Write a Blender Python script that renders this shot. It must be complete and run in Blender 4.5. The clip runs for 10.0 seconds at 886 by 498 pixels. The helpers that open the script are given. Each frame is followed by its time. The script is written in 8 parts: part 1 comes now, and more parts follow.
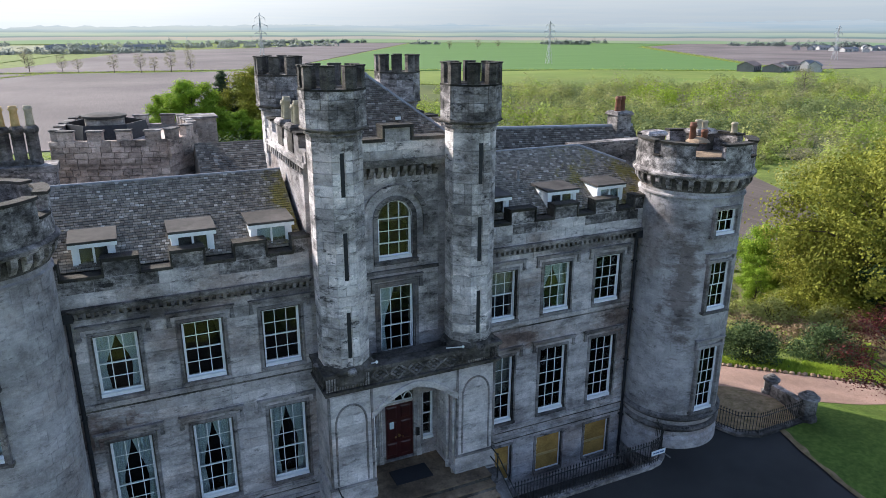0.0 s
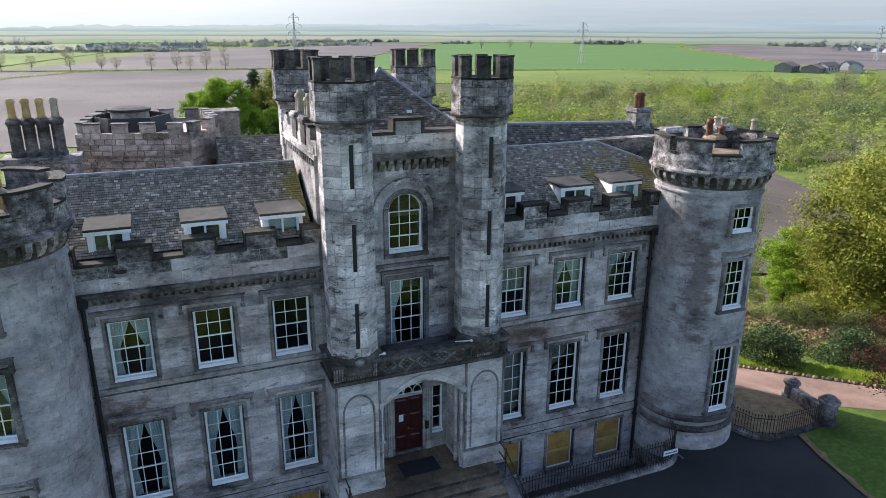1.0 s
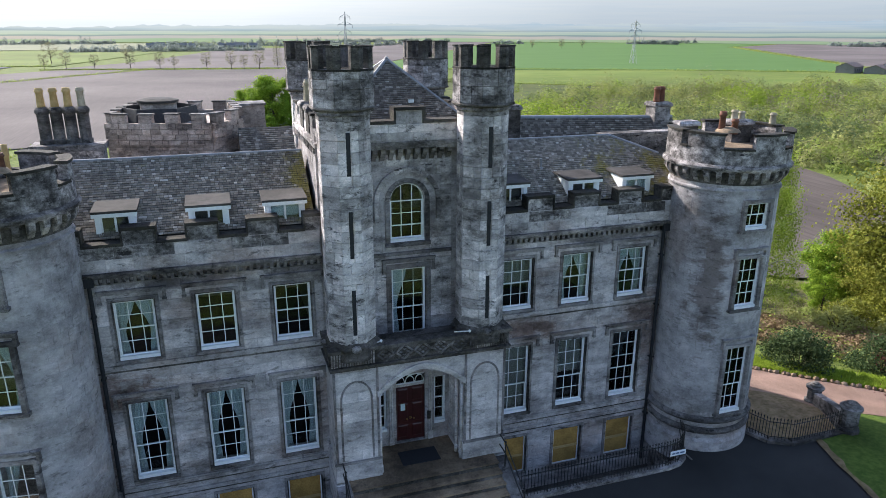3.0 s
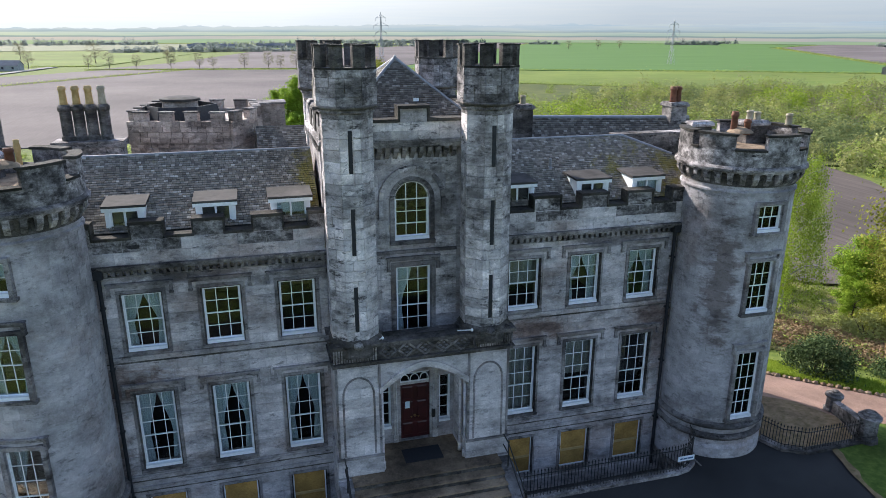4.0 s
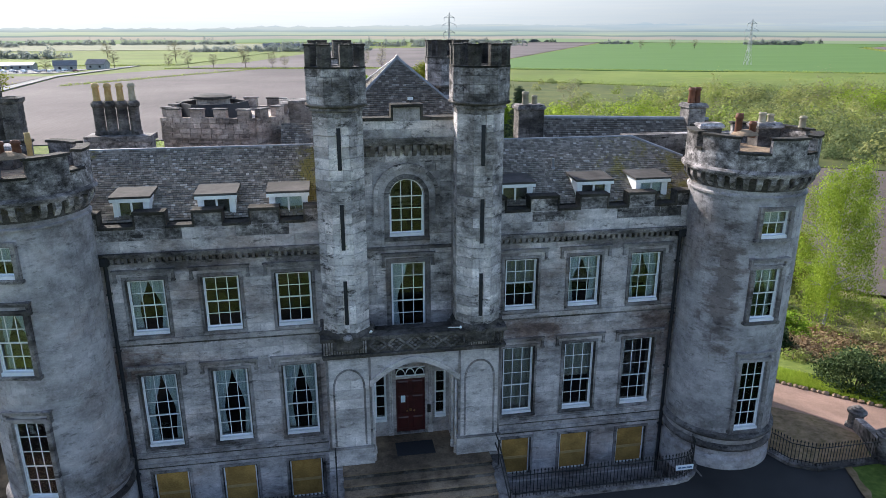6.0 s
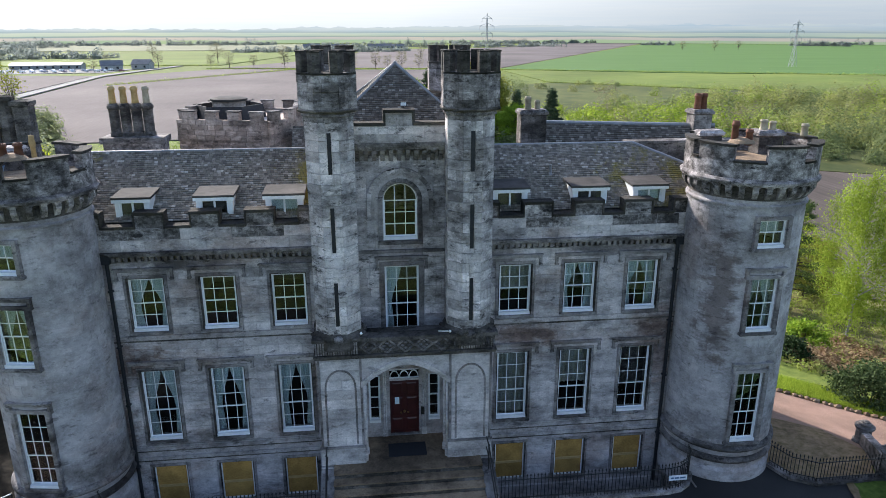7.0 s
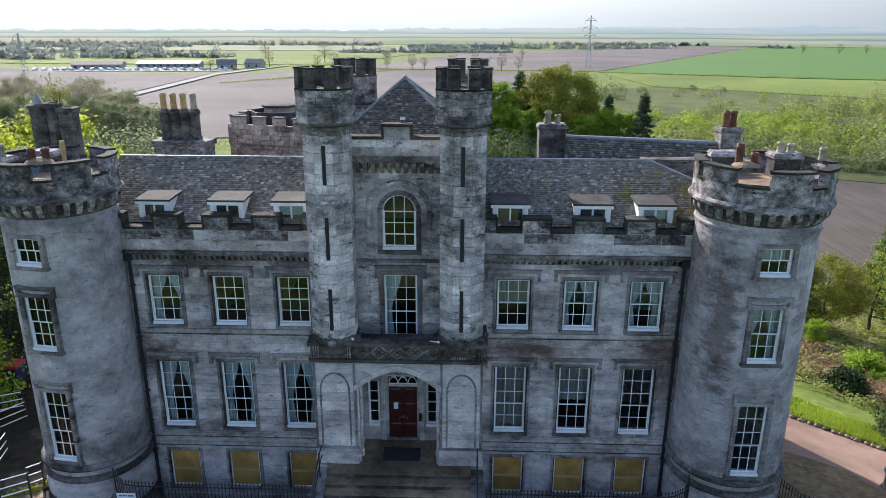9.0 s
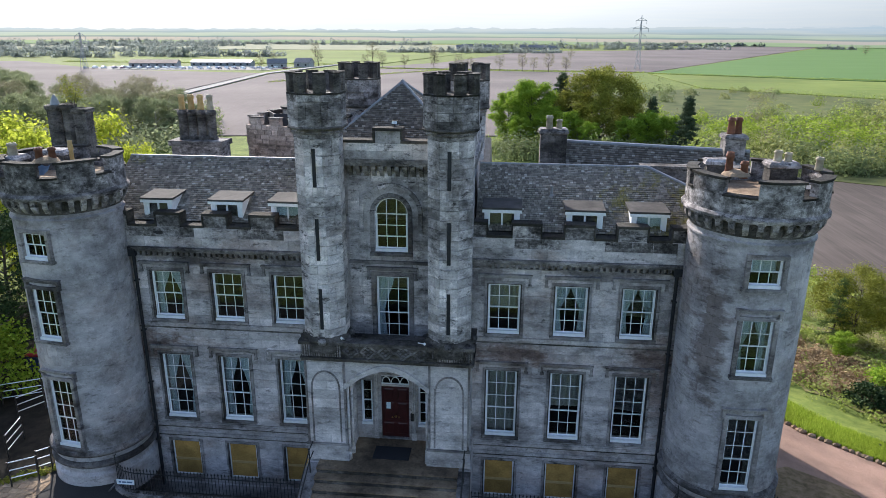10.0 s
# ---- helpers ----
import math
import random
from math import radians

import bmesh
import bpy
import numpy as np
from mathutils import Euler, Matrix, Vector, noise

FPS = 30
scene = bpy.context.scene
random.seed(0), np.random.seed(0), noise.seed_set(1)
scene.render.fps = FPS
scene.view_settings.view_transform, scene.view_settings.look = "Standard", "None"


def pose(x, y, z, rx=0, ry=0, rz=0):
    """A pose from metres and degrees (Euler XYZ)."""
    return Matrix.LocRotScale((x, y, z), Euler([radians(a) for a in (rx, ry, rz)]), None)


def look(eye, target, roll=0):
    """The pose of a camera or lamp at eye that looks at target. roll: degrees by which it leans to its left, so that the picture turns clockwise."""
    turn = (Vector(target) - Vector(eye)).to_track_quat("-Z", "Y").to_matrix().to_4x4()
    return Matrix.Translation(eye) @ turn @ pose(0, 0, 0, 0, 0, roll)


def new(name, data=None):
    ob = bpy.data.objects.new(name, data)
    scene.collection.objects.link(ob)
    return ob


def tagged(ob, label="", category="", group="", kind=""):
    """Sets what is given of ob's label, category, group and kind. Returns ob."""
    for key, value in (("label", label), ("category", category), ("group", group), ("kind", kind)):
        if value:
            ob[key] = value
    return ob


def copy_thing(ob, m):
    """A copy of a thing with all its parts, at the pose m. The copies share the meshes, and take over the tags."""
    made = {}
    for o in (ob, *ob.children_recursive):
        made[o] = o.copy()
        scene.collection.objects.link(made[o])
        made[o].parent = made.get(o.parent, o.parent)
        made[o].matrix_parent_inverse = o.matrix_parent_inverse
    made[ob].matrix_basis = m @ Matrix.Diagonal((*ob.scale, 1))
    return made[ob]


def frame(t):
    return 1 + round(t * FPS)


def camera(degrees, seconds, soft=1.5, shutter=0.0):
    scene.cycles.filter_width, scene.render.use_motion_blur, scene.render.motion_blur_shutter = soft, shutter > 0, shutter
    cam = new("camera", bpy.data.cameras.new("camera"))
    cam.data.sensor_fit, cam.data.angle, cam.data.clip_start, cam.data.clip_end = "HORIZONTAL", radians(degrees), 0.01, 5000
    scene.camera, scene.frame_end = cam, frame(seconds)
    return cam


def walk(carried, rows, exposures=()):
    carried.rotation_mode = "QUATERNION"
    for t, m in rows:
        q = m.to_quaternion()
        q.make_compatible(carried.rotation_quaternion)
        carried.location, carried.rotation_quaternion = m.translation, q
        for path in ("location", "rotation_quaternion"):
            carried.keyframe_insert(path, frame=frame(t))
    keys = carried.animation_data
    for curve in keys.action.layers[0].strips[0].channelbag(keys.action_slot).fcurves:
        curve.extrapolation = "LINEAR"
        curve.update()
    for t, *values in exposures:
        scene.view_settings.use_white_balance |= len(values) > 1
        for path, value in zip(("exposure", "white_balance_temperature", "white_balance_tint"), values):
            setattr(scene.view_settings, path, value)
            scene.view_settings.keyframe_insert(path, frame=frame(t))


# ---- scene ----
cam = camera(65.3, 10.0, 0.8)
PATH = [
    (0, (-7.564, -19.887, 16.73), (-6.76, -18.159, 16.123), 0.1),
    (0.5, (-7.311, -20.033, 16.647), (-6.547, -18.287, 16.04), 0.1),
    (1, (-7.035, -20.231, 16.555), (-6.309, -18.469, 15.947), 0.2),
    (1.5, (-6.748, -20.412, 16.466), (-6.052, -18.638, 15.858), 0.2),
    (2, (-6.42, -20.577, 16.397), (-5.753, -18.793, 15.789), 0.2),
    (2.5, (-6.071, -20.735, 16.319), (-5.434, -18.94, 15.71), 0.2),
    (4, (-4.8, -21.201, 16.217), (-4.294, -19.364, 15.61), 0.1),
    (4.5, (-4.289, -21.41, 16.186), (-3.827, -19.561, 15.578), 0.1),
    (5, (-3.743, -21.592, 16.182), (-3.327, -19.732, 15.574), 0.0),
    (5.5, (-3.184, -21.781, 16.195), (-2.817, -19.912, 15.587), -0.0),
    (7, (-1.158, -22.328, 16.396), (-0.938, -20.435, 15.79), 0.0),
    (7.5, (-0.387, -22.454, 16.534), (-0.239, -20.553, 15.929), 0.1),
    (8, (0.419, -22.568, 16.642), (0.497, -20.663, 16.039), 0.1),
    (8.5, (1.286, -22.671, 16.76), (1.296, -20.764, 16.156), 0.1),
    (9, (2.169, -22.743, 16.885), (2.113, -20.837, 16.281), 0.2),
    (9.5, (3.1, -22.781, 16.976), (2.979, -20.878, 16.372), 0.3),
    (10, (4.044, -22.806, 17.071), (3.858, -20.909, 16.466), 0.3),
]
walk(cam, [(t, look(eye, target, roll)) for t, eye, target, roll in PATH], [(0, 1.15, 6280, 13), (10, 1.15, 6280, 13)])

# ---- light ----
SUN_DIR = Vector((-0.505 * math.cos(radians(31)), 0.863 * math.cos(radians(31)), math.sin(radians(31))))
world = bpy.data.worlds.new("sky")
scene.world = world
world.use_nodes = True
wn = world.node_tree.nodes
wl = world.node_tree.links
sky = wn.new("ShaderNodeTexSky")
sky.sky_type = "NISHITA"
sky.sun_disc = False
sky.sun_elevation = radians(31)
sky.sun_rotation = radians(-30.3)
sky.altitude = 20
sky.air_density = 1.0
sky.dust_density = 1.3
sky.ozone_density = 1.2
wn["Background"].inputs[1].default_value = 0.14
wl.new(sky.outputs[0], wn["Background"].inputs[0])
sun = new("sun", bpy.data.lights.new("sun", "SUN"))
sun.data.energy = 4.0
sun.data.angle = radians(1.0)
sun.data.color = (1.0, 0.95, 0.86)
sun.matrix_world = look(SUN_DIR * 100, (0, 0, 0))

# ---- materials ----
def material(name, rough=0.9, metal=0.0, spec=0.3):
    m = bpy.data.materials.new(name)
    m.use_nodes = True
    b = m.node_tree.nodes["Principled BSDF"]
    b.inputs["Roughness"].default_value = rough
    b.inputs["Metallic"].default_value = metal
    b.inputs["Specular IOR Level"].default_value = spec
    return m, m.node_tree.nodes, m.node_tree.links, b


def tex_noise(N, L, scale, detail=6, rough=0.6, stretch=(1, 1, 1), dist=0.0):
    geo = N.new("ShaderNodeNewGeometry")
    mp = N.new("ShaderNodeMapping")
    mp.inputs["Scale"].default_value = stretch
    n = N.new("ShaderNodeTexNoise")
    n.inputs["Scale"].default_value = scale
    n.inputs["Detail"].default_value = detail
    n.inputs["Roughness"].default_value = rough
    n.inputs["Distortion"].default_value = dist
    L.new(geo.outputs["Position"], mp.inputs[0])
    L.new(mp.outputs[0], n.inputs["Vector"])
    return n.outputs["Fac"]


def ramp(N, L, fac, stops):
    r = N.new("ShaderNodeValToRGB")
    e = r.color_ramp.elements
    while len(e) < len(stops):
        e.new(0.5)
    for k, (p, c) in enumerate(stops):
        e[k].position = p
        e[k].color = (*c, 1)
    L.new(fac, r.inputs[0])
    return r.outputs["Color"]


def mix(N, L, a, b, fac, kind="MIX"):
    m = N.new("ShaderNodeMix")
    m.data_type = "RGBA"
    m.blend_type = kind
    for sock, v in ((m.inputs["Factor"], fac), (m.inputs["A"], a), (m.inputs["B"], b)):
        if isinstance(v, (int, float)):
            sock.default_value = v
        elif isinstance(v, tuple):
            sock.default_value = (*v, 1)
        else:
            L.new(v, sock)
    return m.outputs["Result"]


def bump(N, L, b, fac, strength, dist):
    u = N.new("ShaderNodeBump")
    u.inputs["Strength"].default_value = strength
    u.inputs["Distance"].default_value = dist
    L.new(fac, u.inputs["Height"])
    L.new(u.outputs[0], b.inputs["Normal"])


def grey(v):
    return (v, v, v)


def stone_mat(name, pale, mid, dark, stain=0.5, random_amt=0.35, moss=0.0, coarse=0.45, brown=0.35, mottle=0.5, flat=1.5, grain=0.5, runs=0.9, spots=()):
    """Weathered sandstone: broad level staining, rusty brown areas, sooty flecks, downward runs, fine grain."""
    m, N, L, b = material(name, 0.92, 0, 0.2)
    big = tex_noise(N, L, coarse, 9, 0.75, (0.8, 0.8, flat), 0.1)
    col = ramp(N, L, big, [(0.36, dark), (0.48, mid), (0.62, pale)])
    info = N.new("ShaderNodeObjectInfo")
    tint = ramp(N, L, info.outputs["Random"], [(0.0, grey(1 - random_amt)), (0.5, grey(1.0)), (1.0, grey(1 + random_amt * 0.7))])
    col = mix(N, L, col, tint, 1.0, "MULTIPLY")
    rust = tex_noise(N, L, 0.30, 7, 0.68, (0.8, 0.8, flat), 0.1)
    col = mix(N, L, col, mix(N, L, col, (0.74, 0.60, 0.52), 1.0, "MULTIPLY"), mix(N, L, grey(0.0), grey(min(1.0, brown * 2)), ramp(N, L, rust, [(0.5, grey(0)), (0.62, grey(1))])))
    blotch = tex_noise(N, L, 1.2, 9, 0.74, (0.9, 0.9, 1.5), 0.1)
    col = mix(N, L, col, ramp(N, L, blotch, [(0.38, grey(0.6)), (0.5, grey(1.0)), (0.62, grey(1.25))]), mottle, "MULTIPLY")
    fine = tex_noise(N, L, 18.0, 9, 0.85)
    col = mix(N, L, col, ramp(N, L, fine, [(0.34, grey(0.5)), (0.66, grey(1.42))]), grain, "MULTIPLY")
    streak = tex_noise(N, L, 2.0, 8, 0.78, (2.4, 2.4, 0.22), 0.1)
    col = mix(N, L, col, dark, mix(N, L, grey(0.0), grey(min(1.0, stain * runs)), ramp(N, L, streak, [(0.53, grey(0)), (0.63, grey(1))])))
    patch = tex_noise(N, L, 1.7, 9, 0.72, (0.8, 0.8, 2.2), 0.1)
    col = mix(N, L, col, (0.03, 0.029, 0.03), mix(N, L, grey(0.0), grey(min(1.0, stain * 1.8)), ramp(N, L, patch, [(0.575, grey(0)), (0.64, grey(1))])))
    fleck = tex_noise(N, L, 4.5, 8, 0.7, (0.9, 0.9, 1.4), 0.1)
    col = mix(N, L, col, mix(N, L, col, (0.36, 0.35, 0.35), 1.0, "MULTIPLY"), mix(N, L, grey(0.0), grey(min(1.0, stain * 1.25)), ramp(N, L, fleck, [(0.575, grey(0)), (0.605, grey(1))])))
    chalk = tex_noise(N, L, 3.1, 8, 0.7, (0.8, 0.8, 1.6), 0.1)
    col = mix(N, L, col, mix(N, L, col, (1.4, 1.4, 1.38), 1.0, "MULTIPLY"), mix(N, L, grey(0.0), grey(min(1.0, stain * 1.3)), ramp(N, L, chalk, [(0.57, grey(0)), (0.62, grey(1))])))
    soot = tex_noise(N, L, 0.42, 9, 0.74, (0.8, 0.8, flat), 0.1)
    col = mix(N, L, col, ramp(N, L, soot, [(0.40, grey(0.42)), (0.49, grey(0.97)), (0.56, grey(1.2))]), min(1.0, stain * 2.2), "MULTIPLY")
    for (px, py, pz), (rx, ry, rz), tint_, most in spots:
        # an area of tint with a ragged edge round one point
        geo = N.new("ShaderNodeNewGeometry")
        v1 = N.new("ShaderNodeVectorMath")
        v1.operation = "SUBTRACT"
        v1.inputs[1].default_value = (px, py, pz)
        v2 = N.new("ShaderNodeVectorMath")
        v2.operation = "DIVIDE"
        v2.inputs[1].default_value = (rx, ry, rz)
        v3 = N.new("ShaderNodeVectorMath")
        v3.operation = "LENGTH"
        L.new(geo.outputs["Position"], v1.inputs[0])
        L.new(v1.outputs[0], v2.inputs[0])
        L.new(v2.outputs[0], v3.inputs[0])
        sm = N.new("ShaderNodeMath")
        sm.operation = "MULTIPLY_ADD"
        sm.inputs[1].default_value = 2.6
        L.new(tex_noise(N, L, 1.6, 8, 0.7, (0.8, 0.8, 1.8), 0.1), sm.inputs[0])
        rnd = N.new("ShaderNodeMath")
        rnd.operation = "MULTIPLY_ADD"
        rnd.inputs[1].default_value = 0.35
        rnd.inputs[2].default_value = -0.65
        L.new(info.outputs["Random"], rnd.inputs[0])
        L.new(rnd.outputs[0], sm.inputs[2])
        df = N.new("ShaderNodeMath")
        df.operation = "SUBTRACT"
        L.new(sm.outputs[0], df.inputs[0])
        L.new(v3.outputs["Value"], df.inputs[1])
        col = mix(N, L, col, mix(N, L, col, tint_, 1.0, "MULTIPLY"), ramp(N, L, df.outputs[0], [(0.0, grey(0)), (0.45, grey(most))]))
    if moss > 0:
        mo = tex_noise(N, L, 2.3, 8, 0.75)
        col = mix(N, L, col, (0.085, 0.09, 0.03), mix(N, L, grey(0.0), grey(moss), ramp(N, L, mo, [(0.48, grey(0)), (0.62, grey(1))])))
    col = mix(N, L, col, (1.085, 1.0, 1.005), 1.0, "MULTIPLY")
    L.new(col, b.inputs["Base Color"])
    bump(N, L, b, tex_noise(N, L, 14.0, 9, 0.8), 0.75, 0.03)
    return m


def simple_mat(name, a, c, scale=6.0, rough=0.8, metal=0.0, spec=0.3, bump_amt=0.2, detail=6, random_amt=0.0, stretch=(1, 1, 1), bump_scale=None, big=None):
    m, N, L, b = material(name, rough, metal, spec)
    n = tex_noise(N, L, scale, detail, 0.65, stretch)
    col = ramp(N, L, n, [(0.32, a), (0.68, c)])
    if big:
        col = mix(N, L, col, ramp(N, L, tex_noise(N, L, big, 4, 0.6), [(0.35, grey(0.65)), (0.65, grey(1.2))]), 0.8, "MULTIPLY")
    if random_amt:
        info = N.new("ShaderNodeObjectInfo")
        col = mix(N, L, col, ramp(N, L, info.outputs["Random"], [(0, grey(1 - random_amt)), (1, grey(1 + random_amt))]), 1.0, "MULTIPLY")
    L.new(col, b.inputs["Base Color"])
    if bump_amt:
        bump(N, L, b, tex_noise(N, L, bump_scale or scale * 3, 6, 0.7, stretch), bump_amt, 0.02)
    return m


def island_mat(name, stops, rough=0.8, scale=3.0, spec=0.3, translucent=0.0, patch=None, patch_stops=None, bias=None):
    """Colour varies from piece to piece of one joined mesh, or by object."""
    m, N, L, b = material(name, rough, 0, spec)
    geo = N.new("ShaderNodeNewGeometry")
    info = N.new("ShaderNodeObjectInfo")
    add = N.new("ShaderNodeMath")
    add.operation = "ADD"
    L.new(geo.outputs["Random Per Island"], add.inputs[0])
    L.new(info.outputs["Random"], add.inputs[1])
    frac = N.new("ShaderNodeMath")
    frac.operation = "FRACT"
    L.new(add.outputs[0], frac.inputs[0])
    col = ramp(N, L, frac.outputs[0], stops)
    n = tex_noise(N, L, scale, 5, 0.7)
    col = mix(N, L, col, ramp(N, L, n, [(0.3, grey(0.6)), (0.7, grey(1.25))]), 0.8, "MULTIPLY")
    if patch:
        fac = tex_noise(N, L, patch, 8, 0.78, (1, 1, 1), 0.3)
        if bias:
            # thicker growth along some stretches of the roof, by x from -11 to 11 m
            sep = N.new("ShaderNodeSeparateXYZ")
            L.new(geo.outputs["Position"], sep.inputs[0])
            rng = N.new("ShaderNodeMapRange")
            rng.inputs["From Min"].default_value = -11
            rng.inputs["From Max"].default_value = 11
            L.new(sep.outputs["X"], rng.inputs["Value"])
            up = ramp(N, L, rng.outputs["Result"], [(p, grey(0.5 + v)) for p, v in bias])
            sub = N.new("ShaderNodeMath")
            sub.operation = "ADD"
            L.new(fac, sub.inputs[0])
            L.new(up, sub.inputs[1])
            add2 = N.new("ShaderNodeMath")
            add2.operation = "SUBTRACT"
            L.new(sub.outputs[0], add2.inputs[0])
            add2.inputs[1].default_value = 0.5
            fac = add2.outputs[0]
        col = mix(N, L, col, patch_stops[2], ramp(N, L, fac, [(patch_stops[0], grey(0)), (patch_stops[1], grey(0.85))]))
    L.new(col, b.inputs["Base Color"])
    if translucent:
        t = N.new("ShaderNodeBsdfTranslucent")
        L.new(col, t.inputs["Color"])
        s = N.new("ShaderNodeMixShader")
        s.inputs[0].default_value = translucent
        L.new(b.outputs[0], s.inputs[1])
        L.new(t.outputs[0], s.inputs[2])
        L.new(s.outputs[0], N["Material Output"].inputs["Surface"])
    return m


BROWN = (0.42, 0.34, 0.31)
UMBER = (0.27, 0.215, 0.19)
DARK_TINT = (0.3, 0.29, 0.3)
STONE = stone_mat("grey_sandstone", (0.56, 0.555, 0.54), (0.44, 0.435, 0.425), (0.24, 0.235, 0.23), 0.36, 0.2, 0, 0.5, 0.3, spots=(
    # brown spots are old stains; the dark grey ones lie just below the cornice
    ((-9.5, 0, 5.6), (2.2, 2, 1.0), BROWN, 0.9), ((-10.0, 0, 3.2), (0.9, 2, 3.0), BROWN, 0.8), ((-3.4, 0, 9.0), (1.2, 2, 0.7), DARK_TINT, 0.8),
    ((4.2, 0, 5.9), (2.4, 2, 0.6), BROWN, 0.9), ((9.4, 0, 5.2), (1.0, 2, 2.6), BROWN, 0.8), ((3.2, 0, 8.8), (1.2, 2, 1.0), DARK_TINT, 0.8), ((7.6, 0, 9.1), (2.4, 2, 0.5), DARK_TINT, 0.8), ((-7, 0, 9.1), (2.6, 2, 0.35), DARK_TINT, 0.8)))
STONE_TOWER = stone_mat("smooth_tower_stone", (0.45, 0.455, 0.455), (0.355, 0.36, 0.36), (0.2, 0.196, 0.19), 0.26, 0.1, 0, 0.5, 0.25, 0.45, 1.0, 0.3, 0.5, spots=(
    # an umber stain, and a dark grey spot just below the corbels
    ((10.5, -2.0, 7.6), (0.6, 1.5, 3.4), UMBER, 0.75), ((12.6, -2.3, 11.0), (1.2, 2, 0.4), DARK_TINT, 0.7)))
STONE_TURRET = stone_mat("turret_stone", (0.58, 0.577, 0.56), (0.45, 0.446, 0.433), (0.2, 0.196, 0.188), 0.5, 0.32, 0, 0.9, 0.12, 0.7)
STONE_PORCH = stone_mat("porch_stone", (0.62, 0.62, 0.60), (0.51, 0.508, 0.493), (0.31, 0.31, 0.30), 0.24, 0.2, 0, 0.8, 0.1, 0.5)
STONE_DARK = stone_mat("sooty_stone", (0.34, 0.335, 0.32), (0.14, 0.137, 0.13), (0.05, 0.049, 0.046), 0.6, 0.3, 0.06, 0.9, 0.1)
STONE_TOP = stone_mat("mossy_black_stone", (0.075, 0.073, 0.064), (0.04, 0.039, 0.034), (0.018, 0.018, 0.016), 0.5, 0.3, 0.12)
STONE_HEAD = stone_mat("turret_head_stone", (0.42, 0.415, 0.405), (0.2, 0.196, 0.19), (0.05, 0.048, 0.046), 0.6, 0.35, 0.05, 1.6, 0.1, 0.8)
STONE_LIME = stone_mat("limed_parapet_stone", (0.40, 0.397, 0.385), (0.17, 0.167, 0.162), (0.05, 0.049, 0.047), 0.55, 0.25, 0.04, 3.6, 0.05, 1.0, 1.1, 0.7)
# black stone for real soot, and for painted shade in niches and undersides
STONE_SOOT_SHADE = stone_mat("soot_and_shade_black_stone", (0.17, 0.163, 0.15), (0.075, 0.072, 0.065), (0.028, 0.027, 0.025), 0.55, 0.3, 0.1, 0.9, 0.1)
STONE_OLD = stone_mat("old_keep_stone", (0.48, 0.435, 0.375), (0.335, 0.3, 0.255), (0.15, 0.134, 0.115), 0.36, 0.3, 0, 0.7, 0.2)
STONE_FRAME = stone_mat("window_surround_stone", (0.4, 0.397, 0.386), (0.28, 0.277, 0.268), (0.12, 0.118, 0.113), 0.45, 0.2)
STONE_TRIM = stone_mat("trim_stone", (0.30, 0.297, 0.288), (0.185, 0.182, 0.176), (0.075, 0.073, 0.07), 0.45, 0.2)
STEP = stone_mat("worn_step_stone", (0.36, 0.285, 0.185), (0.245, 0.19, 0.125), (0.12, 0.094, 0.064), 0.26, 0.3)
SLATE = island_mat("roof_slate", [(0, (0.085, 0.075, 0.064)), (0.5, (0.142, 0.125, 0.106)), (0.9, (0.2, 0.177, 0.15)), (1, (0.34, 0.31, 0.27))], 0.85, 6.0, 0.12)
SLATE_MOSSY = island_mat("mossy_roof_slate", [(0, (0.125, 0.11, 0.093)), (0.5, (0.21, 0.187, 0.157)), (0.92, (0.285, 0.253, 0.214)), (1, (0.48, 0.44, 0.39))], 0.85, 6.0, 0.15, 0, 1.1, (0.60, 0.72, (0.20, 0.165, 0.035)), [(0.0, 0.08), (0.06, 0.0), (0.28, -0.03), (0.315, 0.03), (0.365, 0.2), (0.45, -0.02), (0.78, -0.02), (0.91, 0.13), (1.0, 0.16)])
LEAD = simple_mat("lead_flashing", (0.15, 0.155, 0.165), (0.27, 0.28, 0.295), 3.0, 0.45, 0.0, 0.5)
FELT = simple_mat("roof_felt", (0.052, 0.048, 0.045), (0.092, 0.084, 0.078), 2.0, 0.85, 0, 0.15, big=0.8)
WHITE = simple_mat("white_paint", (0.74, 0.75, 0.765), (0.86, 0.865, 0.87), 8.0, 0.45, 0, 0.4, 0.05)
BLACK = simple_mat("black_iron", (0.012, 0.012, 0.013), (0.04, 0.035, 0.03), 12.0, 0.5, 0.3, 0.5)
PIPE = simple_mat("dark_cast_iron", (0.012, 0.013, 0.016), (0.03, 0.03, 0.034), 10.0, 0.6)
DOOR_RED = simple_mat("dark_red_door_paint", (0.032, 0.005, 0.006), (0.055, 0.009, 0.010), 4.0, 0.4, 0, 0.5, 0.05)
PLY = simple_mat("plywood_board", (0.30, 0.16, 0.04), (0.52, 0.31, 0.09), 26.0, 0.8, 0, 0.3, 0.1, 10, 0.15, (1, 1, 2), None, 1.5)
BATTEN = simple_mat("pale_batten", (0.42, 0.27, 0.11), (0.55, 0.37, 0.16), 10.0, 0.8)
POT_YELLOW = simple_mat("buff_clay", (0.33, 0.22, 0.08), (0.52, 0.37, 0.17), 5.0, 0.75, random_amt=0.15)
POT_CREAM = simple_mat("cream_clay", (0.22, 0.19, 0.13), (0.42, 0.37, 0.27), 5.0, 0.75, random_amt=0.15)
POT_RED = simple_mat("red_clay", (0.085, 0.035, 0.022), (0.20, 0.08, 0.045), 5.0, 0.75, random_amt=0.2)
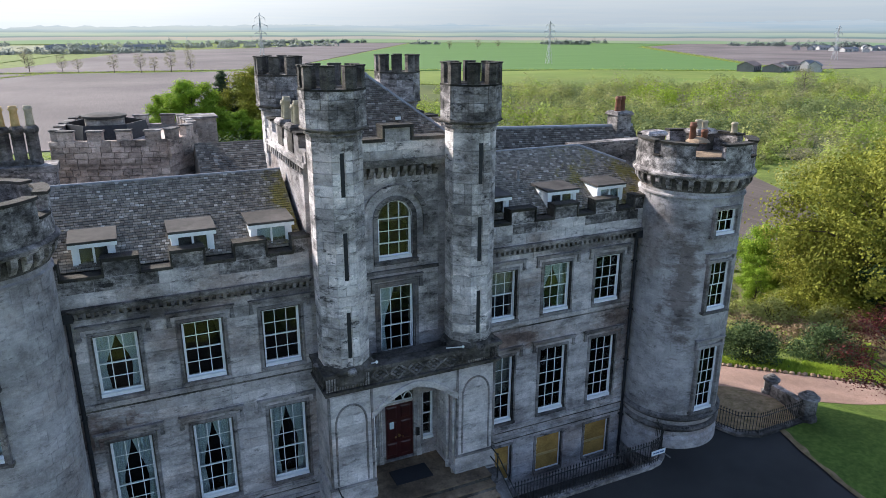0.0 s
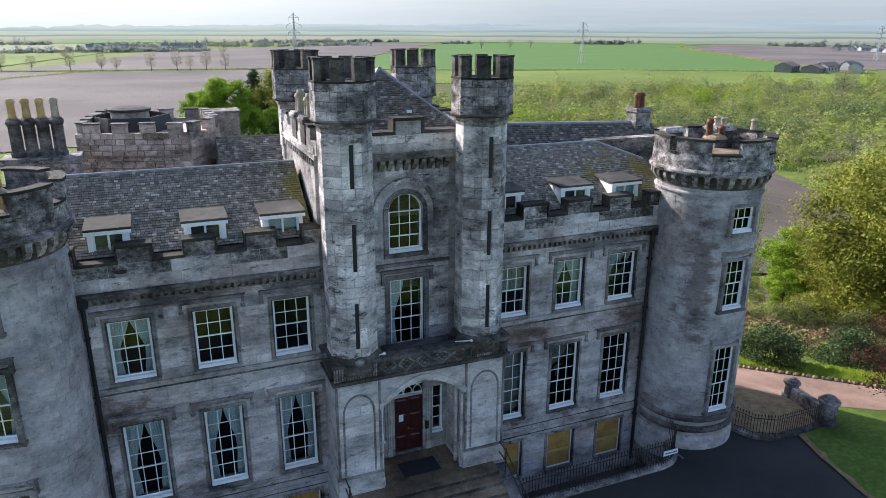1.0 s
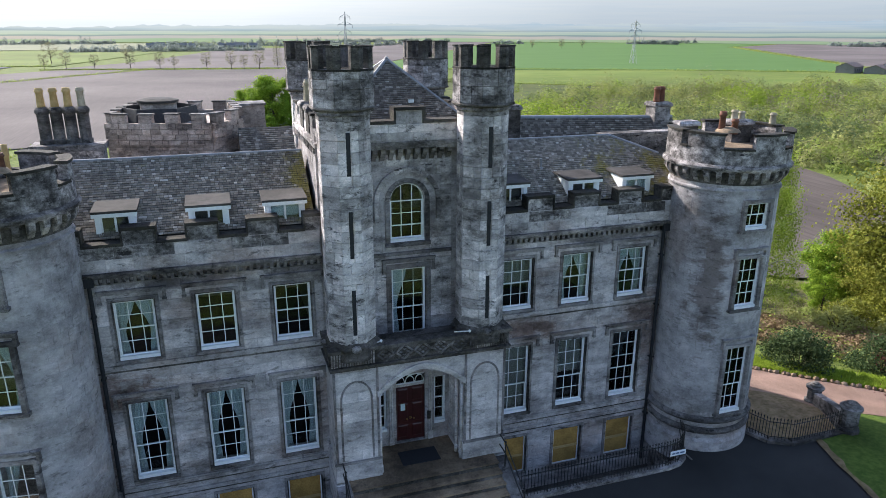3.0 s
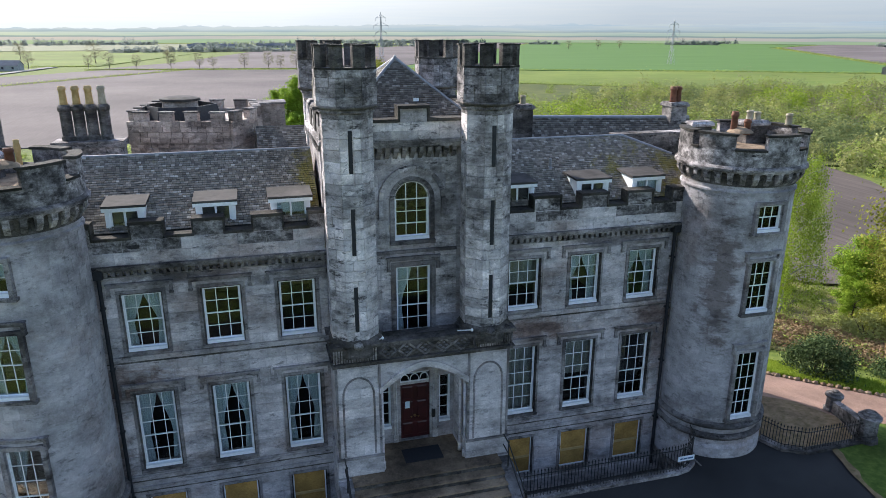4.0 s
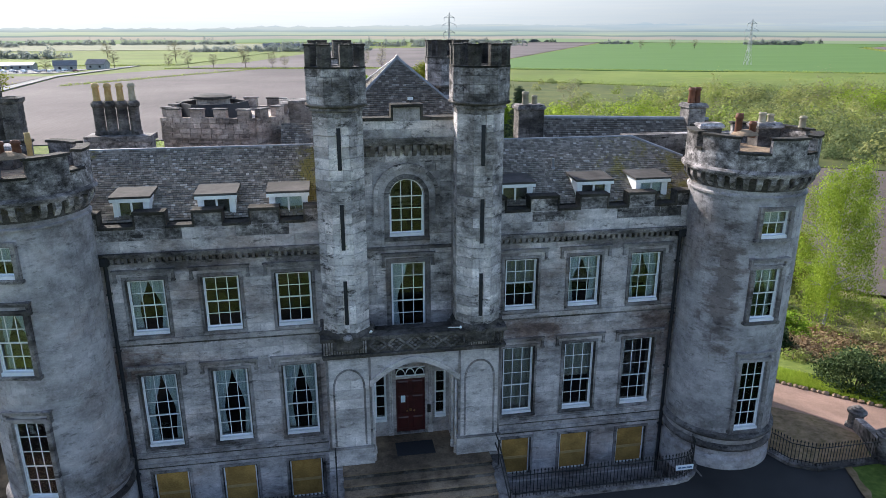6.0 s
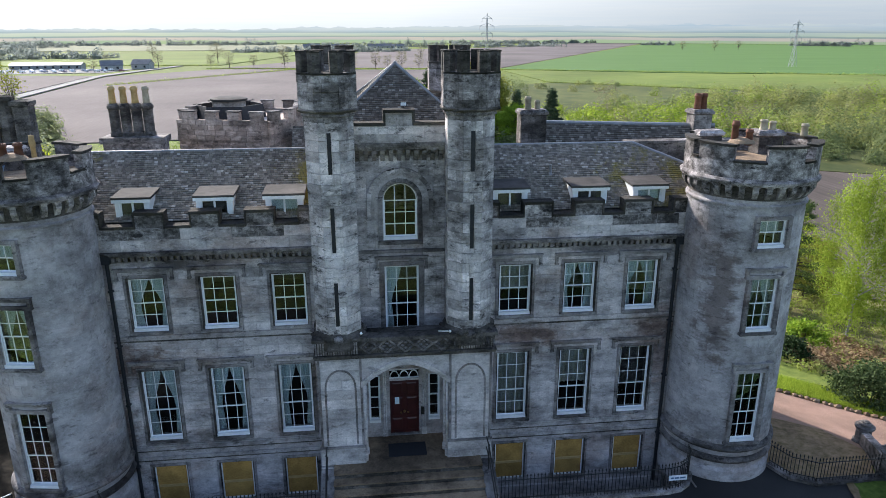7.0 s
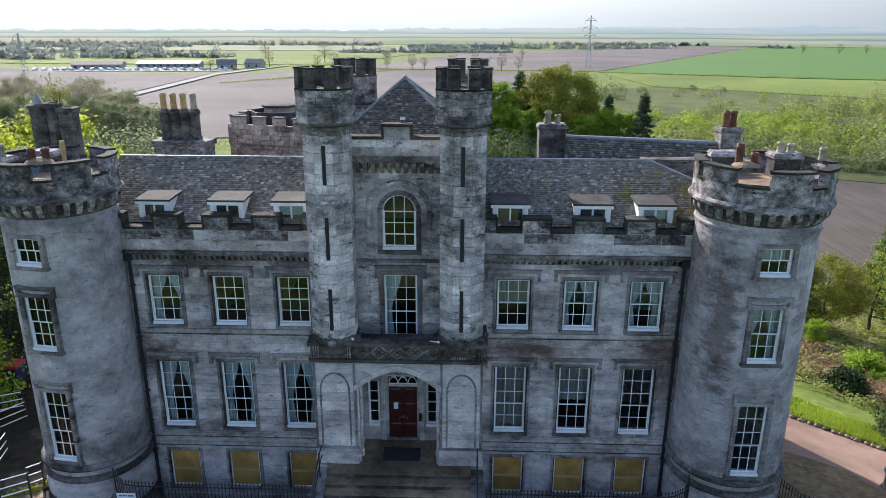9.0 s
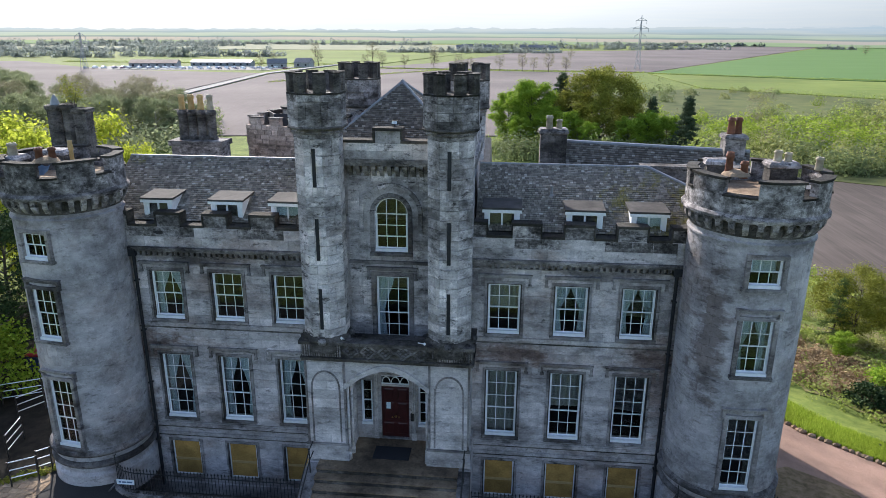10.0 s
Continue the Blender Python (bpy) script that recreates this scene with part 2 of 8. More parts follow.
ASPHALT = simple_mat("asphalt", (0.026, 0.0245, 0.0235), (0.046, 0.043, 0.041), 30.0, 0.9, 0, 0.2, 0.3, 8, big=0.35)
GRAVEL = simple_mat("pink_gravel", (0.16, 0.095, 0.07), (0.34, 0.225, 0.175), 30.0, 0.95, 0, 0.2, 0.7, 10, big=0.45)
MAT_RUBBER = simple_mat("black_door_mat", (0.012, 0.012, 0.014), (0.03, 0.03, 0.034), 40.0, 0.95)
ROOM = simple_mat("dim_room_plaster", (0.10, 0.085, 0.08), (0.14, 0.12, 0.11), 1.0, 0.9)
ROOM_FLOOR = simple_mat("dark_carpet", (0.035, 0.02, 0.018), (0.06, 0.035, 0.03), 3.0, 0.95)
CURTAIN = simple_mat("pale_blue_curtain", (0.52, 0.58, 0.62), (0.70, 0.76, 0.80), 2.0, 0.85)
SIGN = simple_mat("white_sign", (0.70, 0.74, 0.78), (0.78, 0.82, 0.86), 5.0, 0.5)
SIGN_INK = simple_mat("blue_ink", (0.08, 0.14, 0.25), (0.1, 0.16, 0.28), 5.0, 0.5)
PYLON_STEEL = simple_mat("pylon_steel", (0.27, 0.28, 0.29), (0.36, 0.37, 0.38), 8.0, 0.6, 0.2)
GALV = simple_mat("galvanised_steel", (0.6, 0.61, 0.62), (0.75, 0.76, 0.77), 8.0, 0.35, 0.8, 0.5)
PAPER = simple_mat("paper_notice", (0.6, 0.72, 0.78), (0.68, 0.8, 0.86), 5.0, 0.6)
TARP = simple_mat("blue_tarpaulin", (0.10, 0.17, 0.24), (0.17, 0.26, 0.34), 4.0, 0.5)
BANK = simple_mat("rough_bank_grass", (0.075, 0.07, 0.025), (0.17, 0.15, 0.06), 1.2, 0.95, 0, 0.15, 0.7, 10, 0, (1, 1, 1), 7.0, 0.22)
BIN_BLUE = simple_mat("blue_plastic", (0.02, 0.035, 0.11), (0.03, 0.05, 0.15), 5.0, 0.45)
BIN_RED = simple_mat("red_plastic", (0.25, 0.02, 0.03), (0.34, 0.03, 0.04), 5.0, 0.45)
BRASS = simple_mat("brass", (0.35, 0.24, 0.1), (0.5, 0.36, 0.16), 8.0, 0.35, 0.9)


def glass_mat():
    m, N, L, b = material("window_glass", 0.03)
    g = N.new("ShaderNodeBsdfGlossy")
    g.inputs["Roughness"].default_value = 0.02
    t = N.new("ShaderNodeBsdfTransparent")
    t.inputs["Color"].default_value = (0.86, 0.9, 0.9, 1)
    f = N.new("ShaderNodeFresnel")
    f.inputs["IOR"].default_value = 1.52
    u = N.new("ShaderNodeBump")
    u.inputs["Strength"].default_value = 0.25
    u.inputs["Distance"].default_value = 0.02
    L.new(tex_noise(N, L, 1.3, 2), u.inputs["Height"])
    L.new(u.outputs[0], g.inputs["Normal"])
    s = N.new("ShaderNodeMixShader")
    L.new(f.outputs[0], s.inputs[0])
    L.new(t.outputs[0], s.inputs[1])
    L.new(g.outputs[0], s.inputs[2])
    L.new(s.outputs[0], N["Material Output"].inputs["Surface"])
    return m


GLASS = glass_mat()

# ---- mesh helpers ----
def box(bm, x0, x1, y0, y1, z0, z1):
    v = [bm.verts.new((x, y, z)) for z in (z0, z1) for x, y in ((x0, y0), (x1, y0), (x1, y1), (x0, y1))]
    for f in ((3, 2, 1, 0), (4, 5, 6, 7), (0, 1, 5, 4), (1, 2, 6, 5), (2, 3, 7, 6), (3, 0, 4, 7)):
        bm.faces.new([v[i] for i in f])


def loft(bm, rings, caps=True, closed=True):
    vs = [[bm.verts.new(p) for p in r] for r in rings]
    n = len(vs[0])
    for a, b in zip(vs, vs[1:]):
        for i in range(n if closed else n - 1):
            j = (i + 1) % n
            bm.faces.new((a[i], a[j], b[j], b[i]))
    if caps:
        bm.faces.new(vs[0][::-1])
        bm.faces.new(vs[-1])


def ring(cx, cy, z, r, n, turn=0.0, a0=0.0, a1=2 * math.pi):
    full = abs(a1 - a0) > 6.28
    return [(cx + r * math.cos(a), cy + r * math.sin(a), z) for a in (turn + a0 + (a1 - a0) * i / (n if full else n - 1) for i in range(n))]


def lathe(bm, cx, cy, prof, n=24, turn=0.0, caps=True):
    loft(bm, [ring(cx, cy, z, r, n, turn) for r, z in prof], caps)


def tube(bm, a, b, r, n=6, r2=None):
    a, b = Vector(a), Vector(b)
    d = (b - a).normalized()
    u = d.orthogonal().normalized()
    w = d.cross(u)
    loft(bm, [[p + (u * math.cos(k * 2 * math.pi / n) + w * math.sin(k * 2 * math.pi / n)) * q for k in range(n)] for p, q in ((a, r), (b, r if r2 is None else r2))])


def thing(name, base=(0, 0, 0), label="", category="", group="", kind=""):
    ob = new(name)
    ob.empty_display_size = 0.2
    ob.matrix_basis = Matrix.Translation(base)
    return tagged(ob, label, category, group, kind)


def attach(ob, parent):
    ob.parent = parent
    if parent.type == "EMPTY":
        ob.matrix_parent_inverse = Matrix.Translation(parent.location).inverted()
    return ob


def part(name, bm, mat, parent=None, label="", smooth=False, kind=""):
    me = bpy.data.meshes.new(name)
    bmesh.ops.recalc_face_normals(bm, faces=bm.faces)
    bm.to_mesh(me)
    bm.free()
    if smooth:
        me.shade_smooth()
    me.materials.append(mat)
    ob = new(name, me)
    if parent:
        attach(ob, parent)
    return tagged(ob, label, "", "", kind)


def boxpart(name, b, mat, parent=None, label=""):
    bm = bmesh.new()
    box(bm, *b)
    return part(name, bm, mat, parent, label)


UNIT = {}


def block(name, mat, parent, c, size, turn=0.0):
    """A dressed block on a shared chamfered unit mesh."""
    key = mat.name
    if key not in UNIT:
        bm = bmesh.new()
        h = 0.5
        k = 0.484
        loft(bm, [[(-h, h, -h), (h, h, -h), (h, h, h), (-h, h, h)], [(-h, -0.3, -h), (h, -0.3, -h), (h, -0.3, h), (-h, -0.3, h)], [(-k, -h, -k), (k, -h, -k), (k, -h, k), (-k, -h, k)]])
        bmesh.ops.recalc_face_normals(bm, faces=bm.faces)
        UNIT[key] = bpy.data.meshes.new("block")
        bm.to_mesh(UNIT[key])
        bm.free()
        UNIT[key].materials.append(mat)
    ob = new(name, UNIT[key])
    ob.matrix_basis = Matrix.Translation(c) @ Matrix.Rotation(turn, 4, "Z") @ Matrix.Diagonal((*size, 1))
    return attach(ob, parent)


def wall_with_holes(bm, x0, x1, z0, z1, y0, y1, holes):
    """A wall in the xz plane from y0 to y1, with rectangular openings right through."""
    xs = sorted({x0, x1, *(h[0] for h in holes), *(h[1] for h in holes)})
    for a, b in zip(xs, xs[1:]):
        cuts = sorted((h[2], h[3]) for h in holes if h[0] <= a + 1e-6 and h[1] >= b - 1e-6)
        z = z0
        for c, d in cuts + [(z1, z1)]:
            if c > z + 1e-4:
                box(bm, a, b, y0, y1, z, c)
            z = max(z, d)

# ---- ground ----
GZ = 0.9          # level of the forecourt
LOW = -11.0       # level of the plain behind


def smooth(t):
    t = min(1.0, max(0.0, t))
    return t * t * (3 - 2 * t)


def land(x, y):
    """Height of the ground: a plateau with the castle, falling to a flat plain behind and to the east."""
    d = math.hypot(max(-45 - x, 0), max(y - 20, 0))
    z = GZ - (GZ - LOW) * smooth(d / 62)
    q = max(0.0, 0.75 * x + 0.66 * y - 10.5)
    east = max(LOW, GZ - 0.2 * q * smooth(q / 5)) if q < 62 else LOW
    z += (min(z, east) - z) * smooth((x - 9) / 5)
    if -10.25 < x < 10.25 and -2.72 < y < 8:
        z = -1.0
    return z


LAWN = simple_mat("mown_lawn", (0.045, 0.082, 0.012), (0.105, 0.145, 0.028), 5.0, 0.95, 0, 0.12, 0.6, 10, 0, (1, 1, 1), 25.0, 0.35)
MOSS_GRAVEL = simple_mat("mossy_gravel", (0.11, 0.085, 0.035), (0.27, 0.18, 0.11), 4.0, 0.95, 0, 0.15, 0.6, 10, 0, (1, 1, 1), 30.0, 0.8)
SHADED_EARTH = simple_mat("shaded_earth", (0.009, 0.008, 0.006), (0.026, 0.022, 0.016), 3.0, 0.95, 0, 0.15, 0.5, 10, 0, (1, 1, 1), 12.0, 0.5)
GRASS = simple_mat("grass", (0.075, 0.11, 0.018), (0.165, 0.195, 0.042), 1.6, 0.95, 0, 0.15, 0.6, 10, 0, (1, 1, 1), 9.0, 0.25)
FIELD_GREEN = simple_mat("young_green_crop", (0.07, 0.135, 0.03), (0.085, 0.155, 0.04), 0.04, 0.95, 0, 0.15, 0.0, 8, 0, (0.3, 1.5, 1))
FIELD_LIME = simple_mat("pasture", (0.1, 0.145, 0.024), (0.16, 0.19, 0.04), 0.05, 0.95, 0, 0.15, 0.0, 10, big=0.006)
PLOUGH_SIDE = simple_mat("ploughed_soil_in_rows", (0.068, 0.055, 0.047), (0.11, 0.088, 0.076), 0.7, 0.95, 0, 0.15, 0.3, 6, 0, (2.6, 0.12, 1), None, 0.03)
PLOUGH = simple_mat("ploughed_soil", (0.115, 0.095, 0.09), (0.15, 0.126, 0.119), 0.5, 0.95, 0, 0.15, 0.3, 6, 0, (6, 0.25, 1), None, 0.012)
# far field colour, paled to stand for aerial haze
FIELD_PALE = simple_mat("hazed_far_field", (0.17, 0.18, 0.11), (0.23, 0.23, 0.145), 0.03, 0.95, 0, 0.15, 0.0)
SCRUB_GROUND = simple_mat("rough_pasture", (0.042, 0.062, 0.016), (0.11, 0.117, 0.034), 0.11, 0.95, 0, 0.15, 0.3, 10, 0, (1, 1, 1), 0.5, 0.012)
CONCRETE = simple_mat("pale_concrete", (0.27, 0.262, 0.245), (0.37, 0.36, 0.335), 2.0, 0.9)


def lines(near, far, step, grow):
    out = [0.0]
    while out[-1] < far:
        out.append(out[-1] + (step if out[-1] < near else step * (1 + (out[-1] - near) * grow)))
    return out


def build_ground():
    pos = lines(45, 4600, 1.5, 0.04)
    xs = sorted({*pos, *(-p for p in pos), -10.3, -10.2, 10.2, 10.3})
    ys = sorted({*pos, *(-p for p in pos if p < 900), -2.75, -2.69, 7.9, 8.1})
    vs, fs = [], []
    for y in ys:
        for x in xs:
            vs.append((x, y, land(x, y) + 0.12 * noise.noise((x * 0.15, y * 0.15, 0)) * (1 if math.hypot(x, y) > 25 else 0) - 0.03))
    n = len(xs)
    for j in range(len(ys) - 1):
        for i in range(n - 1):
            fs.append((j * n + i, j * n + i + 1, j * n + i + 1 + n, j * n + i + n))
    me = bpy.data.meshes.new("ground")
    me.from_pydata(vs, [], fs)
    me.materials.append(GRASS)
    tagged(new("ground", me), "grassy castle hill falling to a wide flat plain", "ground", "", "structure")


build_ground()


def slab(name, pts, z, mat, label, category, thick=0.1, kind="structure"):
    bm = bmesh.new()
    loft(bm, [[(x, y, z - thick) for x, y in pts], [(x, y, z) for x, y in pts]])
    return tagged(part(name, bm, mat), label, category, "", kind)


def draped(name, pts, mat, label, category, lift=0.05, cuts=3, kind="structure"):
    """A flat-edged patch that follows the ground."""
    bm = bmesh.new()
    bm.faces.new([bm.verts.new((x, y, 0)) for x, y in pts])
    bmesh.ops.triangulate(bm, faces=bm.faces)
    for _ in range(cuts):
        bmesh.ops.subdivide_edges(bm, edges=bm.edges, cuts=1, use_grid_fill=True)
    for v in bm.verts:
        v.co.z = land(v.co.x, v.co.y) + lift
    return tagged(part(name, bm, mat), label, category, "", kind)


def ragged(pts, n, by, seed):
    """A closed outline with an uneven edge."""
    r = random.Random(seed)
    out = []
    for p, q in zip(pts, pts[1:] + pts[:1]):
        out += [(p[0] + (q[0] - p[0]) * i / n + r.uniform(-by, by), p[1] + (q[1] - p[1]) * i / n + r.uniform(-by, by)) for i in range(n)]
    return out


def build_forecourt():
    bm = bmesh.new()
    box(bm, -17, 15.6, -15.5, -2.95, GZ - 0.12, GZ)
    for s in (-1, 1):
        arc = [(s * (9.0 + 1.12 * math.sin(radians(22 * i))), -1.58 - 1.36 * math.cos(radians(22 * i))) for i in range(5)]
        pts = arc + [(s * 10.2, 0.4), (s * 14.4, 0.4), (s * 14.4, -2.949), (s * 9.0, -2.949)]
        loft(bm, [[(x, y, GZ - 0.12) for x, y in pts], [(x, y, GZ) for x, y in pts]])
    tagged(part("road_forecourt", bm, ASPHALT), "dark worn asphalt forecourt in the castle's shade", "road", "", "structure")
    draped("path_gravel", [(13.2, -1.2), (14.4, -2.8), (16.7, -2.8), (18.3, -1.0), (19.6, -1.7), (23.6, -2.5), (30, -4.5), (40, -9), (40, -6), (30, -2.2), (26.4, -0.5), (24.0, 1.5), (21.0, 3.7), (19.8, 4.6), (17.7, 6.4), (15.0, 12), (12.6, 12), (12.6, 0)], GRAVEL, "pink gravel path sweeping round the tower", "path", 0.07, 5)
    draped("lawn", [(15.7, -3.2), (17.2, -3.12), (18.3, -0.6), (19.6, -1.2), (23.6, -1.9), (30, -3.9), (40, -8.4), (40, -30), (14.62, -30), (14.62, -8.0), (14.74, -6.3), (15.02, -4.9), (15.3, -4.0)], LAWN, "close-mown green lawn beside the forecourt", "lawn", 0.05, 5)
    g = random.Random(4)
    bend = [max(0.0, 1.0 - i / 13) ** 1.5 * 1.1 for i in range(60)]
    left = [(14.5 + b + g.uniform(-0.06, 0.04), -3.15 - 0.35 * i) for i, b in enumerate(bend)]
    right = [(14.74 + b + g.uniform(-0.08, 0.1), -3.15 - 0.35 * i) for i, b in enumerate(bend)]
    draped("verge_brown", left + right[::-1], MOSS_GRAVEL, "brown worn edge of the lawn", "verge", 0.056, 1)
    draped("moss_gravel", [(13.3, -1.6), (13.9, -2.6), (14.6, -2.85), (16.9, -2.85), (17.7, -1.2), (17.2, 0.6), (15.2, 1.6), (13.6, 0.6)], MOSS_GRAVEL, "mossy brown gravel inside the garden railing", "path", 0.10, 4)
    draped("bank", ragged([(19.5, 14.5), (24.5, 9.2), (27.5, 6.2), (34, 0.8), (46, -5), (70, 4), (64, 27), (49, 33), (38, 44), (30, 48), (21, 34), (17, 20)], 10, 0.45, 5), BANK, "rough olive and brown grass on the sloping bank", "ground", 0.025, 4)
    # tree shade is painted here as a near-black patch of ground
    draped("shade_bed", [(-30, -6), (-17.5, -3.0), (-14.53, -2.61), (-14.07, -2.26), (-13.2, -1.5), (-13.4, 3), (-14.9, 10), (-24, 15), (-36, 8)], SHADED_EARTH, "ground beneath the trees, near black to paint in their shade", "ground", 0.05, 5)


build_forecourt()


def build_fields():
    F = [
        ("field_ploughed", [(-150, 150), (70, 178), (34, 300), (84, 470), (-100, 500), (-152, 425), (-136, 250)], PLOUGH, "big bare ploughed field behind the castle"),
        ("field_ploughed_far", [(-105, 515), (100, 492), (560, 1364), (640, 1690), (200, 1066), (20, 960), (-60, 610)], PLOUGH, "far bare ploughed field"),
        ("field_crop", [(96, 478), (205, 424), (300, 396), (420, 330), (760, 900), (1180, 1200), (815, 1188), (620, 1450)], FIELD_GREEN, "bright green field of young crop"),
        ("field_pasture", [(100, 350), (206, 268), (330, 225), (420, 318), (300, 388), (205, 416), (96, 468)], FIELD_LIME, "yellow-green pasture"),
        ("field_ploughed_right", [(430, 335), (700, 330), (1300, 960), (1190, 1180), (770, 890)], PLOUGH, "far brown field beyond the farm"),
        ("field_scrub", [(60, 120), (140, 80), (330, 222), (204, 264), (98, 346), (36, 300)], SCRUB_GROUND, "rough pasture with young scrub"),
        ("field_side", [(38, 44), (49, 33), (62, 32), (82, 42), (96, 58), (106, 80), (110, 98), (96, 112), (70, 119), (52, 104), (42, 74)], PLOUGH_SIDE, "bare ploughed field below the slope"),
        ("field_ploughed_left", [(-420, 560), (-280, 450), (-162, 430), (-146, 250), (-172, 222), (-330, 300), (-520, 520)], PLOUGH, "bare brown field beyond the wood"),
        ("field_left", [(-380, 560), (-110, 560), (-40, 940), (-370, 870)], FIELD_LIME, "green field behind the road"),
        ("field_far_left", [(-900, 900), (-60, 980), (-60, 1330), (-1000, 1500)], FIELD_PALE, "far field paled by haze in its colour"),
    ]
    for k, (name, pts, mat, label) in enumerate(F):
        if name in ("field_side",):
            bm = bmesh.new()
            c = (sum(p[0] for p in pts) / len(pts), sum(p[1] for p in pts) / len(pts))
            cv = [[bm.verts.new((c[0] + (p[0] - c[0]) * s, c[1] + (p[1] - c[1]) * s, land(c[0] + (p[0] - c[0]) * s, c[1] + (p[1] - c[1]) * s) + 0.25)) for p in subdivide(pts, 6)] for s in (1, 0.8, 0.6, 0.4, 0.2, 0.02)]
            for a, b in zip(cv, cv[1:]):
                for i in range(len(a)):
                    j = (i + 1) % len(a)
                    bm.faces.new((a[i], a[j], b[j], b[i]))
            bm.faces.new(cv[-1])
            tagged(part(name, bm, mat), label, "field", "", "structure")
        else:
            slab(name, pts, LOW + 0.25 + 0.02 * k, mat, label, "field", 0.4)


def subdivide(pts, n):
    out = []
    for p, q in zip(pts, pts[1:] + pts[:1]):
        out += [(p[0] + (q[0] - p[0]) * i / n, p[1] + (q[1] - p[1]) * i / n) for i in range(n)]
    return out


build_fields()

# ---- windows ----
def bars(bm, w, h, cols, rows, rail, bar, y0, y1, z0, sides=True):
    """One sash: its rails and glazing bars."""
    x0, x1 = -w / 2, w / 2
    box(bm, x0, x1, y0, y1, z0, z0 + rail)
    box(bm, x0, x1, y0, y1, z0 + h - rail, z0 + h)
    box(bm, x0, x0 + rail, y0, y1, z0 + rail, z0 + h - rail)
    box(bm, x1 - rail, x1, y0, y1, z0 + rail, z0 + h - rail)
    for i in range(1, cols):
        x = x0 + w * i / cols
        box(bm, x - bar / 2, x + bar / 2, y0 + 0.006, y1 - 0.004, z0 + rail, z0 + h - rail)
    for j in range(1, rows):
        z = z0 + h * j / rows
        box(bm, x0 + rail, x1 - rail, y0 + 0.008, y1 - 0.006, z - bar / 2, z + bar / 2)


def panes(root, w, h, cols, rows, y, z0):
    for j in range(rows):
        for i in range(cols):
            cx, cz = -w / 2 + w * (i + 0.5) / cols, z0 + h * (j + 0.5) / rows
            g = boxpart("pane", (cx - w / cols / 2 + 0.008, cx + w / cols / 2 - 0.008, y, y + 0.004, cz - h / rows / 2 + 0.008, cz + h / rows / 2 - 0.008), GLASS, root)
            g.visible_shadow = False


def make_window(name, w, h, cols, up, down, label, arch=False, kind="structure"):
    """A white sash window, its foot's middle at the origin, facing -y; the wall's face is y = 0."""
    root = thing(name, (0, 0, 0), label, "window", "sash windows", kind)
    bm = bmesh.new()
    f = 0.035
    box(bm, -w / 2, w / 2, 0.0, 0.2, 0, 0.1)
    box(bm, -w / 2, -w / 2 + f, 0.08, 0.2, 0.1, h if arch else h - f)
    box(bm, w / 2 - f, w / 2, 0.08, 0.2, 0.1, h if arch else h - f)
    if arch:
        n = 20
        loft(bm, [[((w / 2 - q) * math.cos(a), y, h + (w / 2 - q) * math.sin(a)) for q, y in ((0, 0.08), (f, 0.08), (f, 0.2), (0, 0.2))] for a in (math.pi * i / n for i in range(n + 1))])
    else:
        box(bm, -w / 2, w / 2, 0.08, 0.2, h - f, h)
    part("window_frame", bm, WHITE, root)
    iw = w - 2 * f
    rows = up + down
    zh = h - f - 0.1 if not arch else h - 0.1
    hd = zh * down / rows
    bm = bmesh.new()
    bars(bm, iw, hd + 0.03, cols, down, 0.036, 0.023, 0.135, 0.17, 0.1)
    part("lower_sash", bm, WHITE, root)
    bm = bmesh.new()
    bars(bm, iw, zh - hd, cols, up, 0.034, 0.023, 0.1, 0.132, 0.1 + hd)
    if arch:
        r = w / 2 - f
        for i in range(1, cols):
            x = -r + 2 * r * i / cols
            box(bm, x - 0.013, x + 0.013, 0.105, 0.128, h, h + math.sqrt(r * r - x * x))
    part("upper_sash", bm, WHITE, root)
    panes(root, iw, hd, cols, down, 0.15, 0.1)
    panes(root, iw, zh - hd, cols, up, 0.115, 0.1 + hd)
    if arch:
        bm = bmesh.new()
        r = w / 2 - f
        loft(bm, [[(r * math.cos(math.pi * i / 16), y, h + r * math.sin(math.pi * i / 16)) for i in range(17)] for y in (0.115, 0.119)])
        part("pane", bm, GLASS, root).visible_shadow = False
    return root


def curtain(name, x0, x1, z0, z1, y, mat, label, tied=0, turn=None):
    """Hanging cloth in folds; tied: its inner edge is drawn back to one side (-1 left, 1 right)."""
    bm = bmesh.new()
    n, rings = 22, []
    for k in range(13):
        t = k / 12
        z = z1 + (z0 - z1) * t
        a, b = x0, x1
        if tied:
            pull = smooth(t / 0.6) * 0.62 if t < 0.6 else 0.62 - 0.12 * smooth((t - 0.6) / 0.4)
            if tied < 0:
                b = x1 - (x1 - x0) * pull
            else:
                a = x0 + (x1 - x0) * pull
        pts = [(a + (b - a) * i / n, y + 0.035 * math.sin(i * 1.9 + 0.6 * math.sin(k * 0.3))) for i in range(n + 1)]
        rings.append([(px, py, z) for px, py in pts] + [(px, py + 0.012, z) for px, py in reversed(pts)])
    loft(bm, rings)
    return tagged(part(name, bm, mat, None, "", True), label, "curtain", "window curtains")


# ---- wings ----
WIN_W, LOW_Z, LOW_H, UP_Z, UP_H, BAS_Z, BAS_H = 1.13, 2.51, 2.71, 6.70, 1.88, -0.14, 1.56
WIN_X = {-1: (-8.99, -6.68, -4.37), 1: (3.42, 5.75, 8.06)}
SIDE = {-1: "west", 1: "east"}


